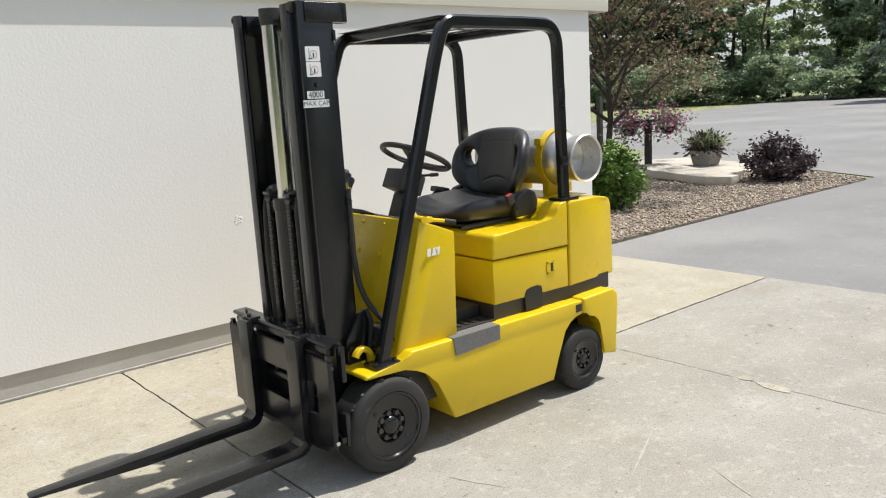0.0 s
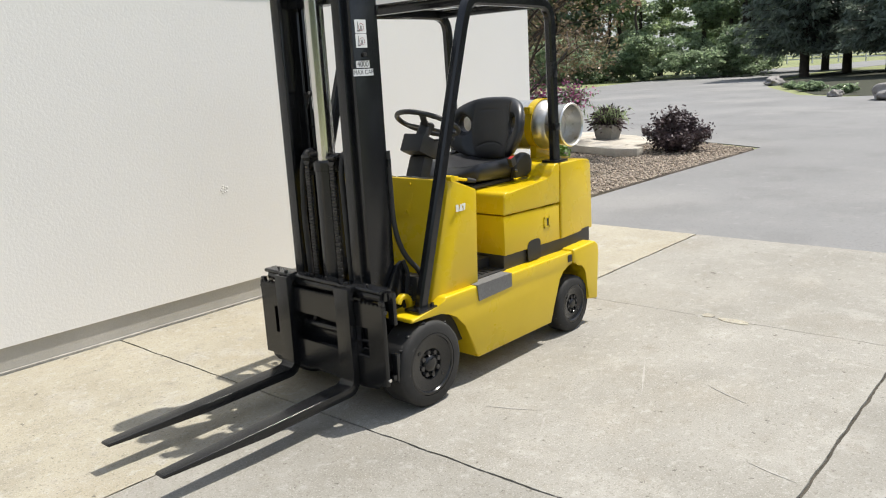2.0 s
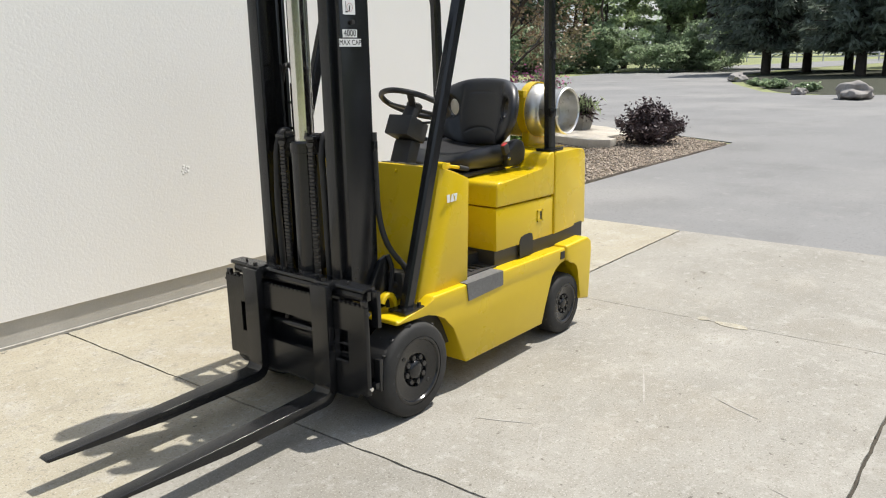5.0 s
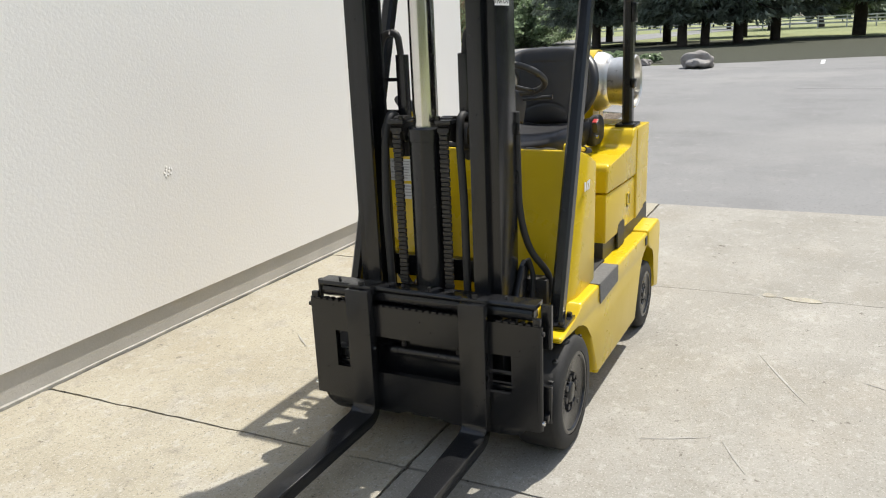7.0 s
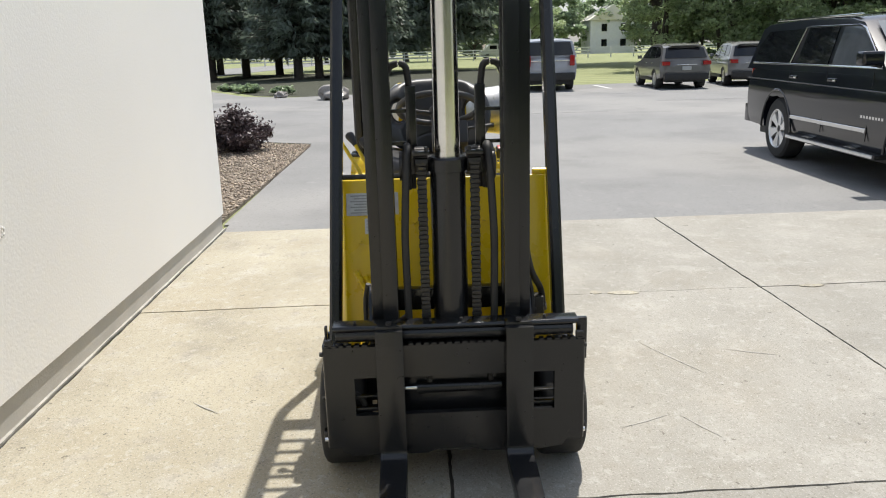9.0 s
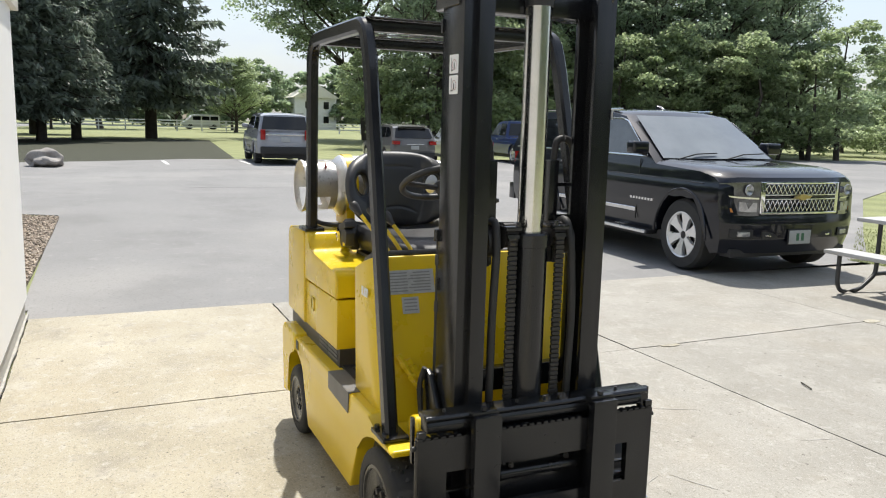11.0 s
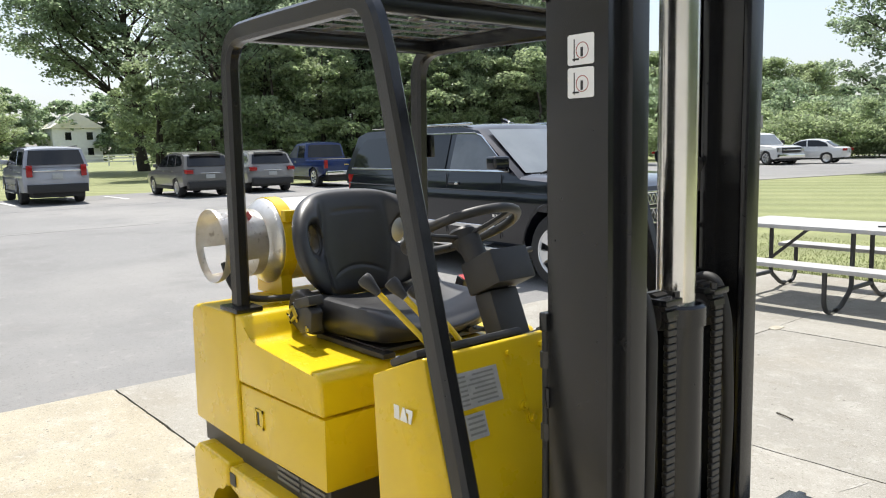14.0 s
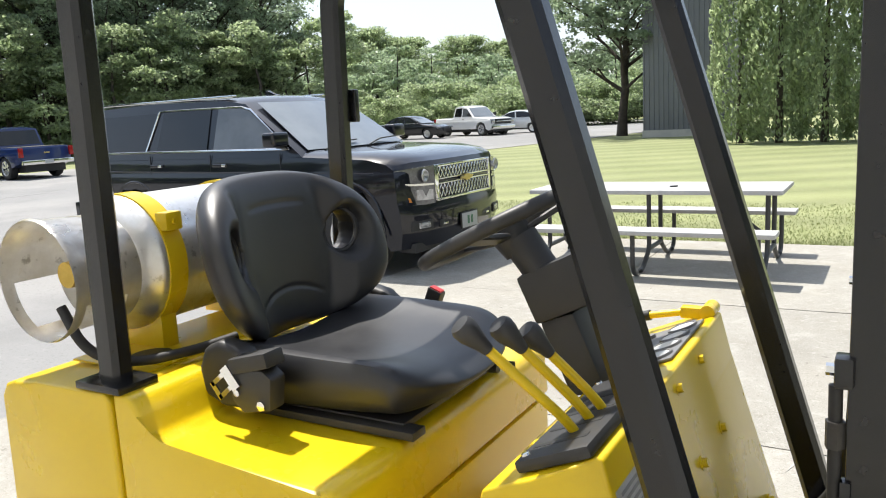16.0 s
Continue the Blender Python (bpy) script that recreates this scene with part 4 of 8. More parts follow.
def steering():
    bm = B()
    prism(bm, [(2.098, 0.975), (2.160, 1.120), (2.228, 1.095), (2.168, 0.955)], "y", CY - 0.088, CY + 0.020, bevel=0.012, seg=2)
    col = part("steering_column", bm, PLASTIC, lift, "dark plastic steering column")
    bm = B()
    prism(bm, [(2.100, 1.150), (2.142, 1.238), (2.266, 1.180), (2.226, 1.092)], "y", CY - 0.108, CY + 0.036, bevel=0.010, seg=2)
    part("column_shroud", bm, PLASTIC, col)
    c = Vector((2.294, CY + 0.003, 1.273))
    m = Matrix.Translation(c) @ Matrix.Rotation(radians(26), 4, "Y")
    bm = B()
    ringp = [m @ Vector((0.169 * math.cos(a), 0.169 * math.sin(a), 0)) for a in (2 * math.pi * k / 48 for k in range(48))]
    axis = m.to_3x3() @ Vector((0, 0, 1))
    sweep(bm, ringp, circle(0.0135, 12), up=axis, closed=True)
    wheel = part("steering_wheel", bm, PLASTIC, lift, "black four-spoke steering wheel")
    for k in range(3):
        a = radians(90 + 120 * k)
        bm = B()
        d = Vector((math.cos(a), math.sin(a), 0))
        sweep(bm, [m @ (d * 0.03 + Vector((0, 0, -0.022))), m @ (d * 0.10 + Vector((0, 0, -0.012))), m @ (d * 0.166)], rect(0.034, 0.012, 0.003), up=axis)
        part("spoke", bm, PLASTIC, wheel)
    bm = B()
    lathe(bm, [(-0.06, 0.0), (-0.06, 0.026), (-0.03, 0.036), (-0.004, 0.040), (0.004, 0.034), (0.008, 0.0)], (0, 0, 0), "z", 24)
    bm.transform(m)
    part("hub", bm, PLASTIC, wheel)
    bm = B()
    rod(bm, (2.215, CY - 0.06, 1.19), (2.235, CY - 0.20, 1.20), 0.006)
    rod(bm, (2.235, CY - 0.18, 1.199), (2.238, CY - 0.225, 1.202), 0.009)
    part("direction_lever", bm, PLASTIC, col)
    bm = B()
    rod(bm, (2.215, CY, 1.175), (2.270, CY, 1.250), 0.034, 0.036, 20)
    part("steering_shaft", bm, PLASTIC, col)


def guard():
    def taper(bm):
        # the frame narrows towards the rear and stands a little askew
        for v in bm.verts:
            f = max(0.0, min(1.0, (v.co.x - 2.15) / 0.78))
            k = (v.co.y - CY) / 0.40
            v.co.y = CY - 0.015 + 0.030 * f + k * (0.400 - 0.028 * f)
        return bm
    g = part("overhead_guard", box(B(), 2.19, 2.23, CY - 0.40, CY + 0.37, 1.845, 1.888, bevel=0.006), BLACK, lift, "black tubular overhead guard")
    for foot, y, yr in ((-0.410, -0.415, -0.357), (0.428, 0.385, 0.387)):
        s = 1 if foot > 0 else -1
        foot, y, yr = CY + foot, CY + y, CY + yr
        pth = smooth_path([(1.722, foot, 0.462), (2.115, y, 1.752), (2.165, y, 1.868), (2.70, y + 0.72 * (yr - y), 1.872), (2.935, yr, 1.868), (2.957, yr, 1.005)], 10, 0.115)
        bm = B()
        sweep(bm, pth, rect(0.058, 0.046, 0.010))
        post = part("side_frame", bm, BLACK, g)
        bm = B()
        box(bm, 1.662, 1.788, foot - 0.048, foot + 0.048, 0.458, 0.472, bevel=0.003)
        base = part("foot_plate", bm, BLACK, post)
        for dx in (-0.047, 0.047):
            bm = B()
            rod(bm, (1.722 + dx, foot + s * 0.031, 0.472), (1.722 + dx, foot + s * 0.031, 0.486), 0.010, None, 6)
            part("bolt", bm, BLACK, base)
        bm = B()
        box(bm, 2.895, 3.022, yr - 0.046, yr + 0.046, 1.001, 1.016, bevel=0.003)
        base = part("foot_plate", bm, BLACK, post)
        bm = B()
        rod(bm, (2.998, yr - s * 0.012, 1.016), (2.998, yr - s * 0.012, 1.020), 0.018, None, 20)
        rod(bm, (2.998, yr - s * 0.012, 1.020), (2.998, yr - s * 0.012, 1.032), 0.011, None, 6)
        part("bolt", bm, CHROME, base)
    bm = B()
    box(bm, 2.900, 2.948, CY - 0.396, CY - 0.379, 1.475, 1.560, bevel=0.004)
    part("lamp_bracket", bm, BLACK, g)
    bm = B()
    box(bm, 2.915, 2.962, CY - 0.394, CY - 0.379, 1.18, 1.222, bevel=0.004)
    part("lamp_bracket", bm, BLACK, g)
    # slotted roof sheet: border strips, and thin bars with staggered webs between the slots
    bm = B()
    box(bm, 2.150, 2.245, CY - 0.395, CY + 0.395, 1.8905, 1.8935)
    box(bm, 2.79, 2.89, CY - 0.395, CY + 0.395, 1.8905, 1.8935)
    for y0, y1 in ((-0.395, -0.352), (0.352, 0.395)):
        box(bm, 2.245, 2.79, CY + y0, CY + y1, 1.8905, 1.8935)
    part("roof_sheet", taper(bm), ROOFGREY, g)
    for k in range(7):
        x = 2.245 + 0.0908 * k
        if 0 < k < 6:
            bm = B()
            box(bm, x - 0.0145, x + 0.0145, CY - 0.352, CY + 0.352, 1.8907, 1.8933)
            part("roof_slat", taper(bm), ROOFGREY, g)
        for y in ((-0.118, 0.118) if k % 2 else (-0.235, 0.0, 0.235)):
            if k < 6:
                bm = B()
                box(bm, x + 0.0145 if k else x, x + 0.0763 if k < 5 else x + 0.0908, CY + y - 0.020, CY + y + 0.020, 1.8907, 1.8933)
                part("roof_web", taper(bm), ROOFGREY, g)
    bm = B()
    box(bm, 2.83, 2.87, CY - 0.40, CY + 0.40, 1.845, 1.888, bevel=0.006)
    part("cross_bar", taper(bm), BLACK, g)


def tank():
    t = part("gas_cylinder", lathe(B(), [(-0.255, 0.0), (-0.252, 0.06), (-0.240, 0.105), (-0.215, 0.132), (-0.185, 0.144), (-0.15, 0.147), (-0.148, 0.149), (0.0, 0.149), (0.17, 0.149), (0.172, 0.152), (0.19, 0.152), (0.20, 0.146), (0.22, 0.128), (0.24, 0.105), (0.25, 0.06), (0.252, 0)],
                                         (3.162, CY + 0.003, 1.194), "y", 48), ALLOY, lift, "scuffed aluminium propane cylinder")
    c = Vector((3.162, CY + 0.003, 1.194))
    # foot ring at one end, open collar with cut-outs at the other
    bm = B()
    lathe(bm, [(-0.215, 0.112), (-0.33, 0.124), (-0.345, 0.128), (-0.352, 0.122), (-0.345, 0.114), (-0.33, 0.114), (-0.21, 0.102)], c, "y", 40)
    part("foot_ring", bm, ALLOY, t)
    bm = B()
    seg, prof = 48, [0.205, 0.265, 0.32, 0.365, 0.385, 0.392]
    rad = [0.116, 0.120, 0.122, 0.123, 0.129, 0.126]
    outer = [[bm.verts.new(c + Vector((r * math.cos(2 * math.pi * i / seg), d, r * math.sin(2 * math.pi * i / seg)))) for i in range(seg)] for d, r in zip(prof, rad)]
    for a in range(len(prof) - 1):
        for i in range(seg):
            deg = 360 * (i + 0.5) / seg
            if a in (1, 2) and (205 < deg < 268 or 300 < deg < 350):
                continue
            bm.faces.new((outer[a][i], outer[a][(i + 1) % seg], outer[a + 1][(i + 1) % seg], outer[a + 1][i]))
    bmesh.ops.solidify(bm, geom=list(bm.faces), thickness=0.007)
    collar = part("collar", bm, ALLOY, t, "aluminium valve collar with cut-outs")
    bm = B()
    lathe(bm, [(0.238, 0.024), (0.265, 0.024), (0.265, 0.015), (0.31, 0.015), (0.31, 0.028), (0.325, 0.028), (0.325, 0)], c, "y", 18)
    part("valve", bm, BRASS, collar, "brass tank valve")
    bm = B()
    for k in range(7):
        box(bm, c.x - 0.10 + 0.018 * k, c.x - 0.088 + 0.018 * k, c.y + 0.285, c.y + 0.2865, c.z + 0.06, c.z + 0.066)
    prism(bm, [(c.x - 0.11, c.z + 0.10), (c.x - 0.08, c.z + 0.118), (c.x - 0.05, c.z + 0.10), (c.x - 0.08, c.z + 0.082)], "y", c.y + 0.283, c.y + 0.2845)
    part("warning_label", bm, REDINK, collar, "red diamond label with unreadable bars")
    for d in (-0.140, 0.160):
        bm = B()
        for r0, r1 in ((0.150, 0.156),):
            lathe(bm, [(d - 0.024, r0), (d - 0.024, r1), (d + 0.024, r1), (d + 0.024, r0)], c, "y", 48)
        strap = part("strap", bm, YELLOW, t, "yellow steel cylinder strap")
        bm = B()
        box(bm, c.x - 0.155, c.x - 0.12, c.y + d - 0.022, c.y + d + 0.022, c.z + 0.075, c.z + 0.115, bevel=0.004)
        rod(bm, (c.x - 0.16, c.y + d, c.z + 0.095), (c.x - 0.11, c.y + d, c.z + 0.095), 0.007)
        part("strap_clamp", bm, YELLOW, strap)
    for d in (-0.140, 0.160):
        bm = B()
        prism(bm, [(3.060, 1.002), (3.250, 1.002), (3.250, 1.10), (3.217, 1.068), (3.162, 1.048), (3.107, 1.068), (3.060, 1.10)], "y", c.y + d - 0.022, c.y + d + 0.022, bevel=0.004)
        part("cradle", bm, YELLOW, lift)
    bm = B()
    sweep(bm, smooth_path([(3.16, CY + 0.35, 1.13), (3.10, CY + 0.35, 1.04), (2.98, CY + 0.33, 1.022), (2.93, CY + 0.20, 1.022), (2.90, CY + 0.12, 1.03)], 8, 0.07), circle(0.011, 10))
    part("fuel_hose", bm, RUBBER, lift)


def wheels():
    def wheel(x, s, r, w, rim, y_out, name):
        y = CY + s * (y_out - w / 2)
        bm = B()
        h = w / 2
        lathe(bm, [(-h, rim + 0.004), (-h, r - 0.020), (-h + 0.008, r - 0.006), (-h + 0.022, r), (h - 0.022, r), (h - 0.008, r - 0.006), (h, r - 0.020), (h, rim + 0.004)], (x, y, r - 0.001), "y", 64)
        # scuffed edge
        for v in bm.verts:
            q = Vector((v.co.x - x, 0, v.co.z - r))
            if q.length > r - 0.012:
                k = 0.003 * noise.noise(Vector((v.co.x * 60, v.co.y * 60, v.co.z * 60)))
                v.co += q.normalized() * min(k, 0.0)
        tyre = part("tyre", bm, TYRE, lift, "black scuffed solid rubber tyre")
        bm = B()
        f = s * h
        lathe(bm, [(-f * 0.9, rim + 0.003), (f * 0.97, rim + 0.004), (f * 1.0, rim - 0.003), (f * 0.985, rim - 0.010), (f * 0.90, rim - 0.014), (f * 0.86, rim * 0.84), (f * 0.84, rim * 0.56), (f * 0.80, rim * 0.50),
                   (f * 0.66, rim * 0.46), (f * 0.66, rim * 0.30), (f * 0.82, rim * 0.27), (f * 0.90, rim * 0.22), (f * 0.92, rim * 0.10), (f * 0.92, 0)], (x, y, r - 0.001), "y", 48)
        rm = part("rim", bm, BLACK, tyre, "gloss black steel wheel")
        for k in range(8):
            a = 2 * math.pi * k / 8 + 0.2
            bm = B()
            c = Vector((x + rim * 0.385 * math.cos(a), y + f * 0.64, r + rim * 0.385 * math.sin(a)))
            rod(bm, c, c + Vector((0, f * 0.22, 0)), rim * 0.080, None, 6)
            part("wheel_nut", bm, WORN, rm)
        bm = B()
        for k in range(2):
            a = math.pi * k + 2.4
            c = Vector((x + rim * 0.70 * math.cos(a), y + f * 0.845, r + rim * 0.70 * math.sin(a)))
            rod(bm, c, c + Vector((0, f * 0.03, 0)), rim * 0.06, None, 12)
        part("vent_hole", bm, INK, rm)
        # chips and tears in the tread
        if rim > 0.12:
            trng = random.Random(int(s * 10 + 50))
            for k in range(26):
                a, yy = trng.uniform(0.4, 3.4), y + trng.uniform(-0.8, 0.75) * h
                q = Vector((x + r * math.cos(a), yy, r - 0.001 + r * math.sin(a)))
                bm = B()
                ball(bm, q, 0.0075 * trng.uniform(0.5, 1.3), 1.2, 1.3, 1.0, sub=1, wobble=0.6, seed=k)
                part("tread_chip", bm, INK, tyre)
    for s in (-1, 1):
        wheel(1.711, s, 0.207, 0.165, 0.146, 0.480, "front")
        wheel(2.970, s, 0.168, 0.125, 0.110, 0.460, "rear")
    bm = B()
    box(bm, 2.90, 3.0, CY - 0.36, CY + 0.36, 0.12, 0.20, bevel=0.01)
    box(bm, 2.2, 3.15, CY - 0.30, CY + 0.30, 0.16, 0.42, bevel=0.01)
    part("underframe", bm, WORN, lift)


def channel(bm, x0, x1, yo, yi, t, z0, z1, flange):
    """A rolled C section standing upright: web at yo, flanges reaching to yi."""
    d = 1 if yi > yo else -1
    w = yo + d * t
    pts = [(x0, yo), (x1, yo), (x1, yi), (x1 - flange, yi), (x1 - flange, w), (x0 + flange, w), (x0 + flange, yi), (x0, yi)]
    prism(bm, pts if d > 0 else pts[::-1], "z", z0, z1, bevel=0.003)


def mast():
    ms = part("mast", box(B(), 1.60, 1.68, CY - 0.27, CY + 0.27, 1.86, 1.935, bevel=0.006), BLACK, lift, "black two-stage mast")
    for s in (-1, 1):
        bm = B()
        channel(bm, 1.546, 1.704, CY + s * 0.275, CY + s * 0.222, 0.014, 0.12, 1.952, 0.018)
        outer = part("outer_channel", bm, BLACK, ms)
        bm = B()
        channel(bm, 1.520, 1.640, CY + s * 0.236, CY + s * 0.184, 0.014, 0.14, 1.945, 0.018)
        part("inner_channel", bm, BLACK, ms)
        # rounded head bracket
        bm = B()
        pts = [(1.575, 0), (1.575, 0.070), (1.735, 0.070)] + [(1.745 + 0.045 * math.sin(a), 0.025 + 0.045 * math.cos(a)) for a in (math.pi * k / 10 for k in range(0, 6))] + [(1.79, 0)]
        pts = [(x, CY + s * (0.212 + y)) for x, y in pts]
        prism(bm, pts if s > 0 else pts[::-1], "z", 1.872, 1.948, bevel=0.006)
        part("head_bracket", bm, BLACK, outer)
        bm = B()
        rod(bm, (1.54, CY + s * 0.245, 1.93), (1.54, CY + s * 0.235, 1.93), 0.022, None, 16)
        part("roller", bm, WORN, outer)
        for z in (1.145,):
            bm = B()
            box(bm, 1.698, 1.720, CY + s * 0.268 - 0.017, CY + s * 0.268 + 0.017, z - 0.020, z + 0.020, bevel=0.004)
            cl = part("pipe_clamp", bm, BLACK, outer)
            bm = B()
            rod(bm, (1.720, CY + s * 0.266, z), (1.730, CY + s * 0.266, z), 0.008, None, 6)
            part("bolt", bm, CHROME, cl)
        if s > 0:
            bm = B()
            sweep(bm, smooth_path([(1.718, CY + 0.266, 1.125), (1.716, CY + 0.268, 0.95), (1.720, CY + 0.268, 0.70), (1.735, CY + 0.262, 0.56)], 6, 0.06), circle(0.0085, 10))
            part("hose", bm, RUBBER, outer)
            for z in (1.06, 0.90):
                bm = B()
                rod(bm, (1.717, CY + 0.267, z - 0.018), (1.717, CY + 0.267, z + 0.018), 0.0125, None, 6)
                part("hose_fitting", bm, WORN, outer)
        for z in (1.82, 0.98, 0.62):
            bm = B()
            box(bm, 1.697, 1.710, CY + s * 0.271 - 0.010, CY + s * 0.271 + 0.010, z - 0.022, z + 0.022, bevel=0.003)
            part("hose_clip", bm, BLACK, outer)
        # tilt bracket low on the outside
        bm = B()
        pts = [(1.63, 0.36), (1.63, 0.56), (1.70, 0.665), (1.735, 0.68), (1.755, 0.655), (1.765, 0.50), (1.74, 0.36)]
        prism(bm, pts, "y", CY + s * 0.277, CY + s * 0.297, bevel=0.006)
        tb = part("tilt_bracket", bm, BLACK, outer)
        bm = B()
        sweep(bm, smooth_path([(1.70, CY + s * 0.312, 0.40), (1.735, CY + s * 0.312, 0.52), (1.755, CY + s * 0.312, 0.62), (1.74, CY + s * 0.298, 0.68)], 6, 0.04), circle(0.010, 8))
        part("hose", bm, RUBBER, tb)
        # chain over its sheave
        bm = B()
        lathe(bm, [(-0.022, 0.0), (-0.022, 0.038), (-0.012, 0.034), (0.012, 0.034), (0.022, 0.038), (0.022, 0)], (1.575, CY + s * 0.088, 1.150), "y", 24)
        part("sheave", bm, WORN, ms)
        for k in range(44):
            z = 1.150 - 0.0155 * k
            if z < 0.47:
                break
            bm = B()
            hw = 0.0150 if k % 2 else 0.0165
            box(bm, 1.524, 1.537, CY + s * 0.088 - hw, CY + s * 0.088 + hw, z - 0.0071, z + 0.0071, bevel=0.002, seg=1)
            part("chain_link", bm, CHAIN, ms)
        for k in range(9):
            a = math.pi * (k + 0.5) / 9
            bm = B()
            box(bm, -0.0064, 0.0064, -0.021, 0.021, -0.006, 0.006, m=Matrix.Translation((1.575 - 0.045 * math.cos(a), CY + s * 0.088, 1.150 + 0.045 * math.sin(a))) @ Matrix.Rotation(a - math.pi / 2, 4, "Y"))
            part("chain_link", bm, CHAIN, ms)
        # hose beside the chain with its carrier
        bm = B()
        sweep(bm, smooth_path([(1.545, CY + s * 0.148, 0.48), (1.535, CY + s * 0.152, 0.90), (1.54, CY + s * 0.140, 1.13), (1.565, CY + s * 0.135, 1.205), (1.615, CY + s * 0.135, 1.20), (1.63, CY + s * 0.135, 1.05)], 8, 0.06), circle(0.0135, 10))
        part("hose", bm, RUBBER, ms)
        bm = B()
        lathe(bm, [(-0.012, 0.0), (-0.012, 0.05), (0.012, 0.05), (0.012, 0)], (1.60, CY + s * 0.150, 1.135), "y", 24)
        part("hose_sheave", bm, WORN, ms)
        # upper hose bow and its stays behind the rod
        bm = B()
        sweep(bm, smooth_path([(1.645, CY + s * 0.205, 1.40), (1.645, CY + s * 0.185, 1.47), (1.645, CY + s * 0.13, 1.475), (1.645, CY + s * 0.118, 1.38), (1.645, CY + s * 0.118, 1.05)], 8, 0.05), circle(0.012, 10))
        part("hose", bm, RUBBER, ms)
        bm = B()
        box(bm, 1.63, 1.665, CY + s * 0.100, CY + s * 0.135, 1.10, 1.40, bevel=0.004)
        for z in (1.31, 1.20):
            box(bm, 1.64, 1.655, CY + s * 0.13, CY + s * 0.20, z, z + 0.012)
        part("hose_bracket", bm, BLACK, ms)
        bm = B()
        box(bm, 1.52, 1.62, CY + s * 0.06, CY + s * 0.118, 1.178, 1.192, bevel=0.003)
        rod(bm, (1.53, CY + s * 0.07, 1.19), (1.53, CY + s * 0.07, 1.205), 0.008, None, 6)
        part("chain_anchor", bm, BLACK, ms)
    # lift cylinder
    bm = B()
    lathe(bm, [(0.14, 0.0), (0.14, 0.061), (1.118, 0.061), (1.120, 0.066), (1.160, 0.066), (1.167, 0.060), (1.167, 0)], (1.578, CY, 0), "z", 36)
    cyl = part("lift_cylinder", bm, BLACK, ms)
    bm = B()
    rod(bm, (1.578, CY, 1.165), (1.578, CY, 1.905), 0.0425, None, 40)
    part("piston_rod", bm, RODSTEEL, cyl, "bright plated piston rod")
    bm = B()
    rod(bm, (1.578, CY, 1.905), (1.578, CY, 1.952), 0.048, None, 32)
    rod(bm, (1.578, CY, 1.885), (1.578, CY, 1.907), 0.0455, None, 32)
    part("rod_cap", bm, WORN, cyl)
    for z in (0.20, 0.60):
        bm = B()
        box(bm, 1.655, 1.70, CY - 0.235, CY + 0.235, z, z + 0.08, bevel=0.006)
        part("cross_tie", bm, BLACK, ms)
    # decals
    for s in (-1, 1):
        y = CY + s * 0.2755
        y0, y1 = sorted((y, y + s * 0.0008))
        for k, zc in enumerate((1.749, 1.689) if s < 0 else (1.696, 1.633)):
            bm = B()
            zz = zc
            xc = 1.598 if s < 0 else 1.612
            prism(bm, [(xc - 0.033, zz - 0.026), (xc - 0.029, zz - 0.029), (xc + 0.029, zz - 0.029), (xc + 0.033, zz - 0.026), (xc + 0.033, zz + 0.026), (xc + 0.029, zz + 0.029), (xc - 0.029, zz + 0.029), (xc - 0.033, zz + 0.026)], "y", y0, y1)
            dec = part("warning_decal", bm, DECAL, ms, "white warning decal with a struck-out pictogram")
            bm = B()
            ya, yb = sorted((y + s * 0.0008, y + s * 0.0013))
            d = 1 if s < 0 else -1
            box(bm, xc - d * 0.016 - 0.0012, xc - d * 0.016 + 0.0012, ya, yb, zz - 0.022, zz + 0.020)
            box(bm, min(xc - d * 0.02, xc - d * 0.004), max(xc - d * 0.02, xc - d * 0.004), ya, yb, zz - 0.020, zz - 0.0165)
            box(bm, xc + d * 0.003 - 0.003, xc + d * 0.003 + 0.003, ya, yb, zz - 0.014, zz + 0.004)
            part("pictogram", bm, INK, dec)
            bm = B()
            ring = [(xc + d * 0.004 + 0.0150 * math.cos(a), (ya + yb) / 2, zz - 0.002 + 0.0150 * math.sin(a)) for a in (2 * math.pi * i / 28 for i in range(28))]
            sweep(bm, ring, rect(0.0016, 0.0004, 0.0001), closed=True)
            part("ban_ring", bm, REDINK, dec)
    y = CY - 0.2755
    for text, zc, w, h, size in (("4000", 1.590, 0.078, 0.030, 0.034), ("MAX CAP", 1.5555, 0.118, 0.0295, 0.0275)):
        bm = B()
        box(bm, 1.597 - w / 2, 1.597 + w / 2, y - 0.0008, y, zc - h / 2, zc + h / 2)
        dec = part("capacity_decal", bm, DECAL, ms, "white capacity decal with black letters")
        writing("lettering", text, size, Matrix.Translation((1.597, y - 0.0012, zc)) @ Matrix.Rotation(radians(90), 4, "X"), INK, dec, 0.0002)
    bm = B()
    rod(bm, (1.607, y, 1.632), (1.607, y - 0.012, 1.632), 0.009, None, 12)
    part("grease_nipple", bm, WORN, ms)


